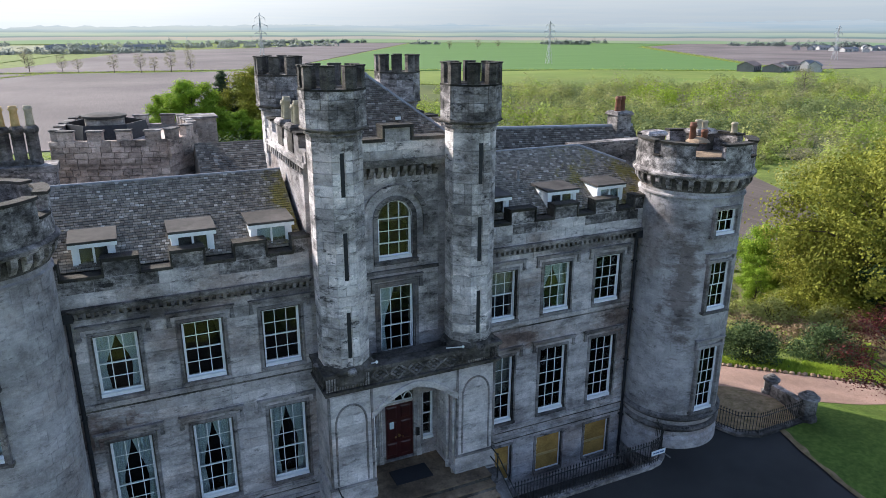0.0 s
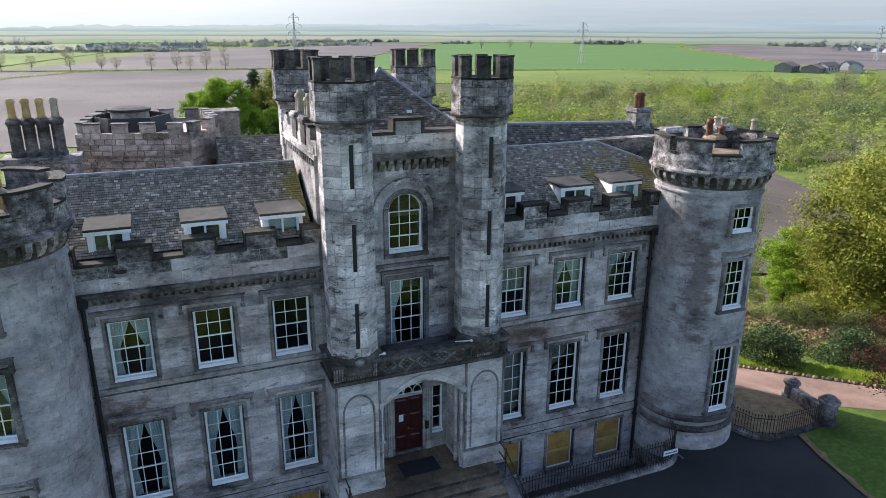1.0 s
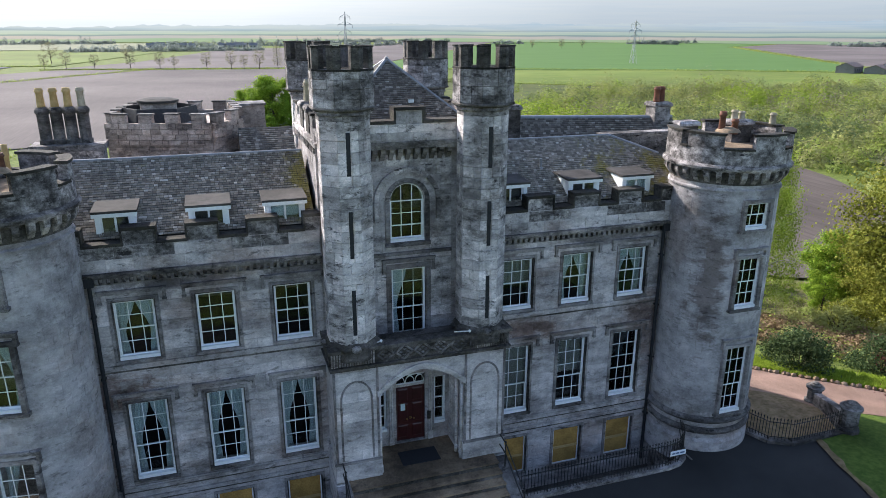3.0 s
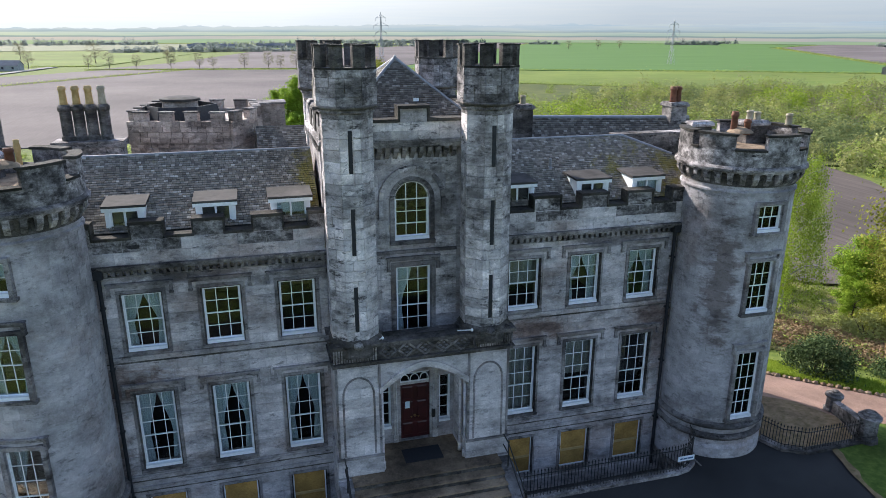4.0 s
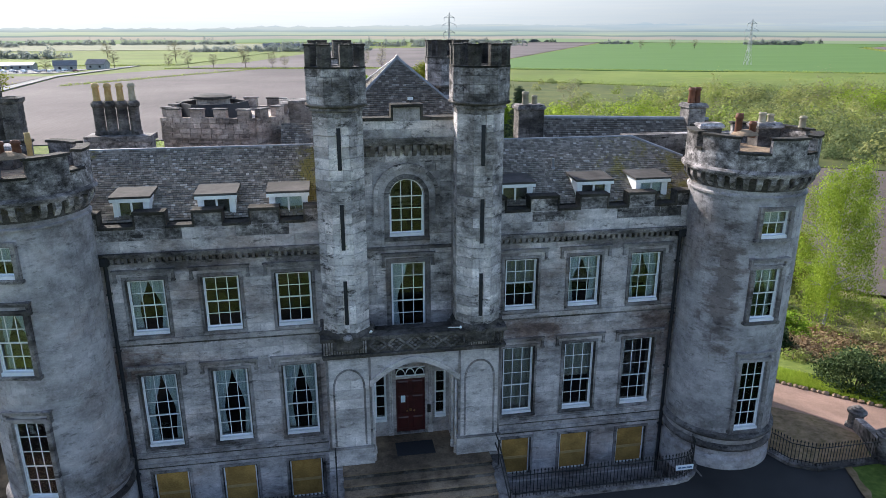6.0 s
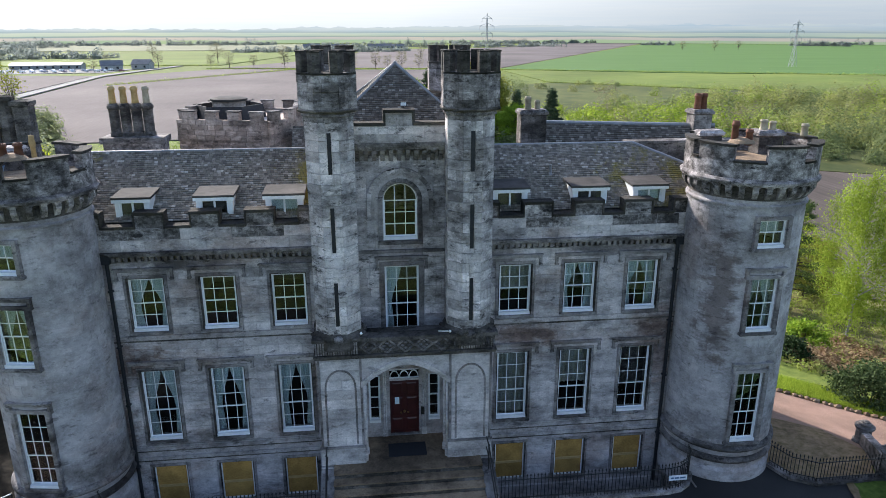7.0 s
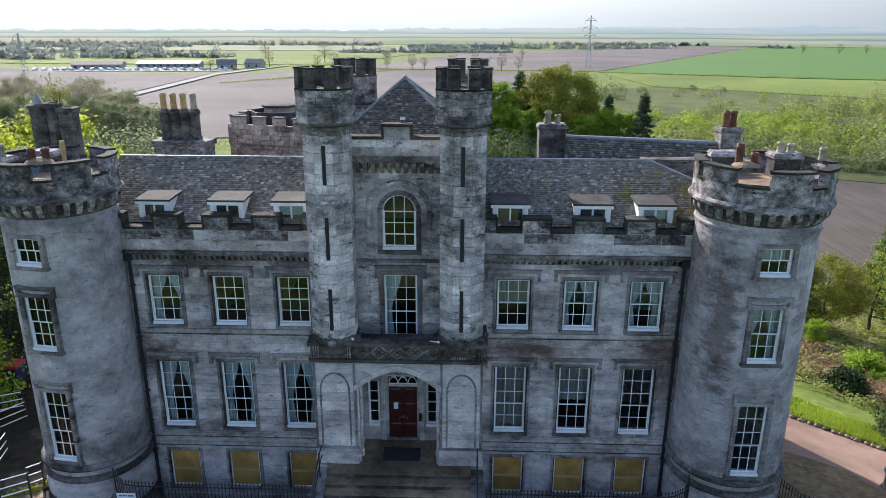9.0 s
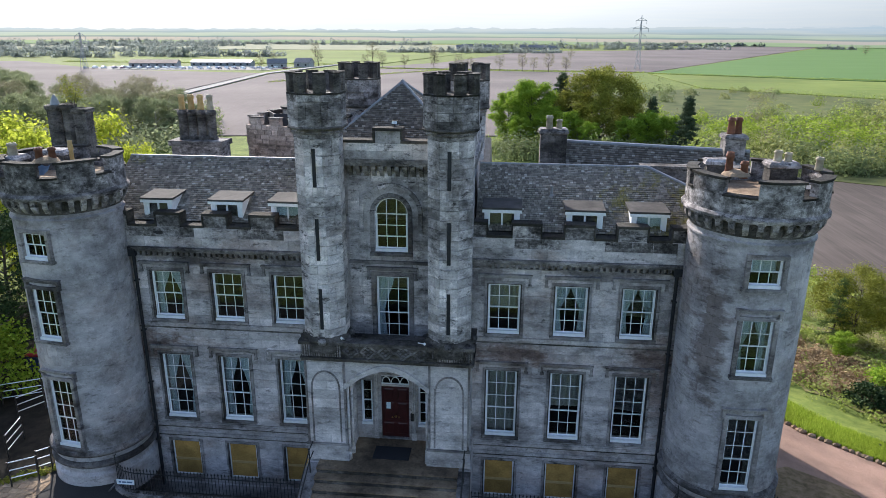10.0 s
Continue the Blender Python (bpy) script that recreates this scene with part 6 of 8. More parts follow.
for s in (1, -1):
    cx, cy, r = TOWERS[s]
    turned = about(cx, cy, FACING[s]) if FACING[s] else None
    dress(cx - 0.48, TW[1][1], 0.96, 1.9, "pair", CURTAIN, cy - r + 0.36, turned)
    dress(cx - 0.48, TW[2][1], 0.96, 0.94, "half", CURTAIN, cy - r + 0.36, turned)
    if s < 0:
        dress(cx - 0.48, TW[0][1], 0.96, 2.7, "left", CURTAIN, cy - r + 0.36, turned)

# ---- area wall, railings, gate piers ----
def railing(pts, h, label, step=0.125, base=GZ + 0.12):
    """Iron railing along a broken line: rails, spiked bars."""
    c = pts[len(pts) // 2]
    root = thing("railing", (c[0], c[1], base), label, "railing", "iron railings")
    bar_me = None
    acc = 0.0
    for p, q in zip(pts, pts[1:]):
        p, q = Vector((*p, 0)), Vector((*q, 0))
        d = q - p
        for z in (base + 0.12, base + h - 0.1):
            bm = bmesh.new()
            tube(bm, p + Vector((0, 0, z)), q + Vector((0, 0, z)), 0.018, 6)
            part("rail", bm, BLACK, root)
        n = max(1, round(d.length / step))
        for i in range(n):
            o = p + d * (i / n)
            if bar_me is None:
                bm = bmesh.new()
                tube(bm, (0, 0, 0), (0, 0, h), 0.013, 5)
                loft(bm, [ring(0, 0, z, r_, 5) for r_, z in ((0.013, h), (0.03, h + 0.03), (0.003, h + 0.11))])
                bar_me = bpy.data.meshes.new("bar")
                bm.to_mesh(bar_me)
                bm.free()
                bar_me.materials.append(BLACK)
            ob = new("bar", bar_me)
            ob.matrix_basis = Matrix.Translation((o.x, o.y, base))
            attach(ob, root)


def kerb(pts, name, label, w=0.28, z0=-1.0, z1=GZ + 0.12):
    bm = bmesh.new()
    for p, q in zip(pts, pts[1:]):
        p, q = Vector((*p, 0)), Vector((*q, 0))
        e = (q - p).normalized()
        n = Vector((-e.y, e.x, 0)) * w / 2
        loft(bm, [[a + k + Vector((0, 0, z)) for a, k in ((p - e * 0.02, -n), (q + e * 0.02, -n), (q + e * 0.02, n), (p - e * 0.02, n))] for z in (z0, z1)])
    return tagged(part(name, bm, STONE_DARK), label, "kerb", "", "structure")


for s in (-1, 1):
    line = [(s * 3.1, -2.83), (s * 9.0, -2.83)] + [(s * (9.0 + 1.25 * math.sin(a)), -1.58 - 1.25 * math.cos(a)) for a in (radians(22 * i) for i in range(1, 5))]
    kerb(line, "kerb_area_" + SIDE[s], "worn stone kerb round the sunken area")
    railing(line, 0.95, "black iron railing round the sunken basement area")
    bm = bmesh.new()
    box(bm, min(s * 3, s * 10.2), max(s * 3, s * 10.2), -2.7, 0.0, -1.1, -0.95)
    # the dark felt colour paints the area's lack of light onto its floor
    tagged(part("area_floor_" + SIDE[s], bm, FELT), "stone floor of the sunken area, darkened for its lack of light", "floor", "", "structure")
    boxpart("area_wall", (min(s * 10.13, s * 10.19), max(s * 10.13, s * 10.19), -2.69, 0.05, -1.1, 0.93), STONE_DARK, bpy.data.objects["area_floor_" + SIDE[s]])
    # small white sign on the railing
    sg = thing("sign", (s * 9.35, -2.88, 1.45), "small white sign fixed to the railing", "sign", "railing signs")
    boxpart("plate", (s * 9.35 - 0.33, s * 9.35 + 0.33, -2.87, -2.855, 1.4, 1.6), SIGN, sg)
    for x, w_ in ((-0.25, 0.1), (-0.12, 0.16), (0.07, 0.2)):
        boxpart("lettering", (s * 9.35 + x, s * 9.35 + x + w_, -2.876, -2.872, 1.47, 1.53), SIGN_INK, sg)

FENCE = [(13.45, -1.75), (13.75, -2.55), (14.5, -3.0), (17.0, -3.0)]
kerb(FENCE, "kerb_gravel", "mossy stone kerb under the garden railing", 0.3, 0.6)
railing(FENCE, 0.85, "black iron garden railing with spear heads")


def pier(x, y, h, r):
    GZ = land(x, y)
    root = thing("gate_pier", (x, y, GZ), "round-capped weathered stone gate pier", "gate pier", "gate piers")
    bm = bmesh.new()
    loft(bm, [ring(x, y, z, q, 8, math.pi / 8) for q, z in ((r + 0.08, GZ - 0.1), (r + 0.08, GZ + 0.2), (r, GZ + 0.26), (r, GZ + h))])
    part("shaft", bm, STONE_DARK, root)
    bm = bmesh.new()
    lathe(bm, x, y, [(r + 0.0, GZ + h), (r + 0.06, GZ + h + 0.03), (r + 0.07, GZ + h + 0.11), (r - 0.05, GZ + h + 0.15), (r - 0.06, GZ + h + 0.22), (r - 0.14, GZ + h + 0.25), (r - 0.16, GZ + h + 0.3), (0.05, GZ + h + 0.34)], 24)
    part("cap", bm, STONE_DARK, root)


pier(17.35, -2.95, 1.0, 0.36)
pier(18.3, -0.35, 0.75, 0.3)
bm = bmesh.new()
loft(bm, [[(17.2, -2.6, GZ - 0.1), (17.55, -2.6, GZ - 0.1), (17.55, -2.6, GZ + 0.75), (17.2, -2.6, GZ + 0.75)], [(17.95, -0.65, GZ - 0.5), (18.25, -0.65, GZ - 0.5), (18.25, -0.65, GZ + 0.35), (17.95, -0.65, GZ + 0.35)]])
tagged(part("low_wall", bm, STONE_DARK), "low sloping stone wall between the gate piers", "wall")

# verge stones
VERGE = [(15.9, 9.8), (17.75, 6.3), (19.85, 4.6), (21.0, 3.7), (24.0, 1.55), (26.4, -0.5), (30, -2.2)]
edge = thing("edging", (19.85, 4.6, 0.0), "row of rough stones edging the gravel path", "edging")
r = random.Random(8)
for p, q in zip(VERGE, VERGE[1:]):
    p, q = Vector((*p, 0)), Vector((*q, 0))
    L_ = (q - p).length
    x = 0.0
    while x < L_:
        w_ = r.uniform(0.22, 0.42)
        c = p + (q - p) * (x / L_)
        bm = bmesh.new()
        bmesh.ops.create_icosphere(bm, subdivisions=1, radius=0.5)
        for v in bm.verts:
            v.co = Vector((c.x, c.y, land(c.x, c.y) + 0.1)) + Vector((v.co.x * w_ * 1.05, v.co.y * 0.3, v.co.z * 0.3)) * r.uniform(0.85, 1.15)
        part("edging_stone", bm, STEP, edge)
        x += w_ * 0.95


# ---- plants ----
def leaf_mat(name, a, b, c, tr=0.4):
    return island_mat(name, [(0, a), (0.5, b), (1, c)], 0.65, 0.35, 0.1, tr)


LEAF_LIME = leaf_mat("lime_leaves", (0.135, 0.15, 0.022), (0.22, 0.235, 0.034), (0.31, 0.31, 0.055), 0.34)
# the glow of backlit leaves is put into this brighter colour
LEAF_SUN = leaf_mat("sunlit_maple_leaves", (0.26, 0.31, 0.03), (0.36, 0.41, 0.045), (0.47, 0.5, 0.07), 0.6)
LEAF_GREEN = leaf_mat("fresh_leaves", (0.11, 0.20, 0.016), (0.22, 0.33, 0.03), (0.34, 0.45, 0.05), 0.36)
LEAF_DARK = leaf_mat("dark_leaves", (0.012, 0.028, 0.010), (0.028, 0.055, 0.018), (0.055, 0.085, 0.03), 0.15)
LEAF_RHODO = leaf_mat("rhododendron_leaves", (0.025, 0.045, 0.016), (0.06, 0.095, 0.034), (0.12, 0.16, 0.062), 0.25)
# olive of the west wood, with haze mixed into the colour
LEAF_WOOD = leaf_mat("hazed_soft_wood_leaves", (0.19, 0.22, 0.11), (0.24, 0.27, 0.14), (0.29, 0.31, 0.17), 0.5)
LEAF_LARCH = leaf_mat("larch_needles", (0.06, 0.10, 0.03), (0.095, 0.14, 0.04), (0.14, 0.19, 0.055), 0.35)
# needles lightened in colour for the haze over the grove
LEAF_PINE = leaf_mat("pine_needles", (0.045, 0.07, 0.04), (0.07, 0.10, 0.055), (0.105, 0.135, 0.07), 0.35)
LEAF_BIRCH = leaf_mat("birch_leaves", (0.18, 0.26, 0.026), (0.27, 0.36, 0.04), (0.36, 0.44, 0.065), 0.5)
# twig colour paled to carry the haze over the west wood
LEAF_BUD = leaf_mat("hazed_budding_twigs", (0.2, 0.18, 0.115), (0.25, 0.235, 0.145), (0.3, 0.285, 0.17), 0.45)
def scrub_mat(name, a, c, dark):
    return island_mat(name, [(0, a), (1, c)], 0.65, 0.13, 0.1, 0.4, 0.07, (0.5, 0.6, dark))


LEAF_MIX = scrub_mat("scrub_leaves", (0.29, 0.305, 0.1), (0.345, 0.355, 0.12), (0.21, 0.21, 0.09))
LEAF_OLIVE = scrub_mat("dark_scrub_leaves", (0.18, 0.215, 0.085), (0.22, 0.255, 0.1), (0.12, 0.155, 0.065))
LEAF_SOFT = scrub_mat("fresh_scrub_leaves", (0.27, 0.33, 0.07), (0.33, 0.39, 0.09), (0.2, 0.25, 0.06))
# pale blue-grey leaves: aerial haze is put into the base colour
LEAF_HAZE = leaf_mat("hazed_far_wood_leaves", (0.235, 0.265, 0.25), (0.245, 0.275, 0.257), (0.255, 0.285, 0.265), 0.7)
LEAF_PURPLE = leaf_mat("copper_leaves", (0.05, 0.012, 0.012), (0.09, 0.02, 0.02), (0.13, 0.035, 0.03), 0.3)
BRAMBLE = leaf_mat("dead_bramble", (0.19, 0.12, 0.07), (0.29, 0.20, 0.115), (0.38, 0.29, 0.16), 0.3)
BARK = simple_mat("bark", (0.045, 0.038, 0.03), (0.11, 0.09, 0.07), 3.0, 0.95, 0, 0.1, 0.5)
BARK_BIRCH = simple_mat("birch_bark", (0.2, 0.19, 0.16), (0.42, 0.40, 0.36), 3.0, 0.9, 0, 0.1, 0.3)


def leaf_cloud(centres, spread, per, size, seed, droop=0.0, flat=0.0, heart=None, lean=None, puff=0.0):
    """Vertices and faces of many small leaf cards (two bent triangles each) round the centres."""
    g = np.random.default_rng(seed)
    c = np.repeat(np.asarray(centres, float), per, axis=0)
    sp = np.asarray(spread, float)
    p = c + g.normal(0, 1, c.shape) * sp
    off = p - c
    if droop:
        p[:, 2] -= np.abs(g.normal(0, droop, len(p)))
    n = g.normal(0, 1, c.shape)
    n[:, 2] += flat
    if heart is not None:
        out = p - np.asarray(heart, float)
        n += 0.45 * out / (np.linalg.norm(out, axis=1)[:, None] + 1e-9)
    if puff:
        n += puff * off / (np.linalg.norm(off, axis=1)[:, None] + 1e-9)
    if lean is not None:
        n += 2.8 * np.repeat(lean, per, axis=0)
    n /= np.linalg.norm(n, axis=1)[:, None]
    u = np.cross(n, g.normal(0, 1, c.shape))
    u /= np.linalg.norm(u, axis=1)[:, None] + 1e-9
    v = np.cross(n, u)
    s = (np.repeat(size, per) if isinstance(size, np.ndarray) else size) * g.uniform(0.6, 1.4, len(p))
    s = s[:, None]
    vs = np.stack([p - u * s * 0.5, p + v * s * 0.35 + n * s * 0.08, p + u * s * 0.5, p - v * s * 0.35 + n * s * 0.08], 1).reshape(-1, 3)
    fs = np.arange(len(vs)).reshape(-1, 4)
    return vs, fs


def leaf_part(name, vs, fs, mat, parent=None, kind="", label=""):
    me = bpy.data.meshes.new(name)
    me.from_pydata(vs.tolist(), [], fs if isinstance(fs, list) else fs.tolist())
    me.materials.append(mat)
    ob = new(name, me)
    if parent:
        attach(ob, parent)
    return tagged(ob, label, "", "", kind)


def make_tree(name, h, rad, leaf, bark, label, seed, per=42, size=0.24, crown=0.25, limbs=16, kind="broad", trunk=0.22, gaps=0.0):
    """A tree with its foot at the origin: tapered trunk, limbs, and a crown of many small leaves."""
    g = random.Random(seed)
    root = thing(name, (0, 0, 0), label, "tree", "")
    bm = bmesh.new()
    pts = [Vector((0, 0, -0.4))]
    lean = Vector((g.uniform(-0.05, 0.05), g.uniform(-0.05, 0.05), 0))
    for i in range(1, 8):
        pts.append(Vector((0, 0, h * 0.92 * i / 7)) + lean * h * i / 7 + Vector((g.uniform(-1, 1), g.uniform(-1, 1), 0)) * 0.012 * h)
    for i in range(7):
        tube(bm, pts[i], pts[i + 1], trunk * (1 - i / 7.5), 7, trunk * (1 - (i + 1) / 7.5))
    tips = []

    def at(t):
        k = min(6, int(t * 7))
        return pts[k].lerp(pts[k + 1], t * 7 - k)

    for k in range(limbs):
        t = crown + (0.97 - crown) * (k + g.random()) / limbs
        a = k * 2.4 + g.uniform(-0.5, 0.5)
        if kind == "cone":
            reach, rise = rad * (1.05 - t) * g.uniform(0.8, 1.1), -0.12
        elif kind == "weep":
            reach, rise = rad * (0.35 + 0.65 * math.sin(math.pi * min(1, (t - crown) / (1 - crown) * 0.8 + 0.2))) * g.uniform(0.6, 1.1), 0.5
        else:
            reach, rise = rad * (0.45 + 0.6 * math.sin(math.pi * (0.15 + 0.8 * (t - crown) / (1 - crown)))) * g.uniform(0.65, 1.1), g.uniform(0.2, 0.6)
        o = at(t)
        e = o + Vector((math.cos(a) * reach, math.sin(a) * reach, reach * rise))
        mid = o.lerp(e, 0.5) + Vector((0, 0, reach * (0.1 if kind != "cone" else 0.03)))
        lr = trunk * (1 - t) * 0.5 + 0.02
        tube(bm, o, mid, lr, 5, lr * 0.65)
        tube(bm, mid, e, lr * 0.65, 5, 0.012)
        for f in (0.55, 0.8, 1.0):
            tips.append((mid.lerp(e, (f - 0.5) * 2) if f > 0.5 else mid))
        for _ in range(3):
            b = a + g.uniform(-0.9, 0.9)
            q = o.lerp(e, g.uniform(0.35, 0.8))
            e2 = q + Vector((math.cos(b), math.sin(b), g.uniform(-0.1, 0.6))) * reach * g.uniform(0.25, 0.5)
            tube(bm, q, e2, lr * 0.4, 4, 0.008)
            tips += [e2, q.lerp(e2, 0.6)]
    tips.append(pts[-1])
    part("trunk", bm, bark, root)
    if gaps:
        tips = [t for t in tips if g.random() > gaps]
    sp = rad * (0.12 if kind == "broad" else 0.1)
    vs, fs = leaf_cloud([tuple(t) for t in tips], (sp, sp, sp * (0.7 if kind != "cone" else 0.35)), per, size, seed, 0.12 * h if kind == "weep" else 0.0, 0.6, (0, 0, h * 0.4), None, 2.0)
    leaf_part("crown", vs, fs, leaf, root)
    return root


def plant(src, x, y, s, turn, z=None, sz=None):
    m = Matrix.Translation((x, y, land(x, y) if z is None else z)) @ Matrix.Rotation(turn, 4, "Z") @ Matrix.Diagonal((s, s, sz or s, 1))
    return copy_thing(src, m)


def settle(src, x, y, s, turn):
    src.matrix_basis = Matrix.Translation((x, y, land(x, y))) @ Matrix.Rotation(turn, 4, "Z") @ Matrix.Diagonal((s, s, s, 1))


LIME_T = make_tree("lime_tree", 11, 5.6, LEAF_LIME, BARK, "broad tree in fresh yellow-green spring leaf", 3, 120, 0.2, 0.07, 30)
GREEN_T = make_tree("maple_tree", 9, 3.6, LEAF_GREEN, BARK, "dense tree in bright green spring leaf", 5, 120, 0.21, 0.16, 20)
BIRCH_T = make_tree("birch_tree", 12, 3.2, LEAF_BIRCH, BARK_BIRCH, "slender birch with hanging yellow-green foliage", 7, 150, 0.12, 0.2, 22, "weep", 0.14)
LARCH_T = make_tree("larch_tree", 11, 2.6, LEAF_LARCH, BARK, "slim larch with thin green foliage", 9, 60, 0.12, 0.15, 30, "cone", 0.15, 0.1)
PINE_T = make_tree("pine_tree", 20, 4.6, LEAF_PINE, BARK, "tall dark evergreen pine tree", 11, 90, 0.36, 0.12, 46, "cone", 0.3)
OAK_T = make_tree("oak_tree", 20, 8.5, LEAF_LIME, BARK, "large oak coming into leaf", 13, 130, 0.42, 0.15, 26, "broad", 0.4)
# the pale birch bark also stands for a trunk seen through haze
BUD_T = make_tree("ash_tree", 15, 6.0, LEAF_BUD, BARK_BIRCH, "spring tree just coming into leaf, paled by haze in its colour", 15, 60, 0.24, 0.16, 26, "broad", 0.26, 0.12)
BARE_T = make_tree("elm_tree", 14, 5.5, LEAF_BUD, BARK, "bare spring tree with fine twigs", 19, 16, 0.22, 0.25, 24, "broad", 0.3, 0.1)
WOOD_T = make_tree("alder_tree", 15, 6.5, LEAF_WOOD, BARK_BIRCH, "soft olive-green tree in the far wood, paled by haze in its colour", 29, 62, 0.38, 0.06, 28, "broad", 0.26)
MAPLE_T = make_tree("sycamore_tree", 18, 6.2, LEAF_GREEN, BARK, "tall full tree in bright green leaf", 23, 100, 0.42, 0.05, 34, "broad", 0.35)
DARK_T = make_tree("holly_tree", 12, 4.5, LEAF_DARK, BARK, "dense dark evergreen tree by the yard", 17, 90, 0.2, 0.08, 22, "broad", 0.25)

SUN_T = make_tree("field_maple", 11, 5.0, LEAF_SUN, BARK, "bright yellow-green field maple beside the west tower", 33, 70, 0.26, 0.07, 26)

# right-hand slope
settle(LIME_T, 41.5, 10.5, 1.14, 0.3)
for x, y, s, t in ((47, 6, 1.2, 1.9), (49, 13, 1.12, 3.3), (44, 3, 0.95, 4.4), (54, 8, 1.15, 5.2), (55, 16, 0.9, 2.6), (60, 11, 1.1, 1.2), (52, 1, 1.2, 2.0), (60, 3, 1.2, 0.2), (45.5, 8.0, 0.9, 3.6), (40.5, 13.5, 0.6, 5.0), (66, 8, 1.1, 4.0)):
    plant(LIME_T, x, y, s, t)
settle(GREEN_T, 41.0, 19.0, 0.72, 0.4)
for x, y, s, t in ((38.2, 17.4, 0.52, 2.0), (44, 15.5, 0.75, 1.0), (42.8, 20.6, 0.7, 2.2)):
    plant(GREEN_T, x, y, s, t)
BIRCH_T.matrix_basis = Matrix.Translation((30.1, 16.2, land(30.1, 16.2))) @ Matrix.Rotation(0.2, 4, "Z") @ Matrix.Diagonal((0.78, 0.78, 1.08, 1))
settle(LARCH_T, 34.5, 28.6, 0.9, 0.0)
plant(LARCH_T, 27.6, 25.5, 0.55, 1.1)
for x, y, s, t in ((26.2, 21.0, 0.3, 1.0), (38.5, 27.0, 0.5, 4.0)):
    plant(GREEN_T, x, y, s, t)
plant(LIME_T, 29.6, 26.6, 0.45, 0.9)
plant(LIME_T, 38.0, 32.0, 0.45, 4.9)

# grove behind the castle
settle(OAK_T, 25.8, 152, 0.95, 0.5)
for x, y, s, t in ((33, 158, 0.62, 2.2), (20, 160, 0.7, 3.1)):
    plant(OAK_T, x, y, s, t)
settle(PINE_T, 16.8, 162, 0.95, 0.0)
for x, y, s, t, h in ((38.4, 154, 0.72, 1.0, 0.72), (43.6, 140, 0.8, 2.0, 0.8), (9, 172, 0.8, 0.4, 0.8)):
    plant(PINE_T, x, y, s, t, None, h)
settle(MAPLE_T, 8.5, 156, 0.88, 0.3)
for x, y, s, t in ((3.5, 160, 0.8, 2.0), (13, 150, 0.66, 1.0), (17.5, 147, 0.6, 3.0), (36, 146, 0.62, 4.0), (31, 143, 0.55, 5.0), (41, 147, 0.55, 2.2), (22, 143, 0.48, 0.8), (6, 148, 0.5, 5.5)):
    plant(MAPLE_T, x, y, s, t)
# trees on the far left
settle(BUD_T, -100, 162, 0.95, 0.0)
settle(BARE_T, -88, 158, 0.9, 2.0)
for x, y, s, t in ((-116, 165, 0.95, 2.0), (-128, 180, 1.05, 3.0), (-142, 170, 0.95, 4.0), (-110, 185, 1.0, 0.5), (-160, 180, 1.0, 1.5)):
    plant(BUD_T, x, y, s, t)
settle(WOOD_T, -98, 158, 0.7, 0.0)
for x, y, s, t in ((-106, 152, 0.65, 2.0), (-115, 155, 0.8, 3.0), (-124, 160, 0.95, 1.0), (-134, 165, 1.0, 4.0), (-146, 168, 1.05, 5.0), (-90, 162, 0.5, 3.0), (-108, 172, 0.9, 1.0), (-120, 182, 1.0, 2.0), (-138, 190, 1.1, 0.5), (-156, 196, 1.15, 3.5), (-170, 210, 1.2, 1.5), (-128, 150, 0.7, 2.5), (-140, 152, 0.75, 4.5), (-185, 230, 1.2, 2.0), (-165, 175, 1.0, 0.2), (-210, 250, 1.2, 5.0)):
    plant(WOOD_T, x, y, s, t)
settle(SUN_T, -25.0, 17.0, 0.98, 0.0)
for x, y, s, t, h in ((-32, 13.5, 0.95, 2.0, 0.95), (-20.6, 19.6, 0.42, 1.0, 0.8), (-37, 20, 0.95, 3.0, 0.9)):
    plant(SUN_T, x, y, s, t, None, h)
for x, y, s, t in ((-97, 140, 1.15, 0.4), (-88, 150, 1.05, 2.4), (-108, 146, 1.15, 4.2), (-79, 158, 0.8, 1.3), (-118, 140, 1.15, 3.3), (-92, 168, 1.1, 5.1)):
    plant(WOOD_T, x, y, s, t)
settle(DARK_T, -21, 7.5, 0.66, 0.0)
for x, y, s, t in ((41.0, 7.6, 1.08, 2.0), (45.5, 6.0, 1.15, 0.7), (50, 8.5, 1.1, 1.7), (-24.5, 4.0, 0.66, 1.0), (-18.6, 11.0, 0.66, 2.0), (-29, 1, 0.75, 3.0), (-25.5, -2, 0.5, 4.0), (-16.8, 14.0, 0.6, 5.0)):
    plant(DARK_T, x, y, s, t)
# trees along the far field's edge
rr = random.Random(21)
for k, x in enumerate((-110, -96, -78, -55, -36, -27, -6, 10, 18, 28, -150, -190, 40)):
    y = 505 - 0.28 * (x + 60)
    plant(BARE_T, x, y, rr.uniform(0.75, 1.05), rr.uniform(0, 6))
for x, y, s in ((-70, 640, 1.1), (-120, 600, 1.3), (-200, 700, 1.2), (60, 700, 0.9), (248, 180, 1.05), (292, 215, 0.8), (430, 900, 1.0), (470, 890, 1.1), (520, 920, 1.0), (-175, 470, 0.8)):
    plant(BARE_T, x, y, s, rr.uniform(0, 6))
# unseen trees added on the near side to dim lower walls and fill panes
SCREEN_T = make_tree("yew_tree", 15, 6.0, LEAF_DARK, BARK, "unseen dark tree added to keep skylight off the lower walls", 27, 34, 0.55, 0.04, 22, "broad", 0.3)
settle(SCREEN_T, -4, -84, 1.0, 0.0)
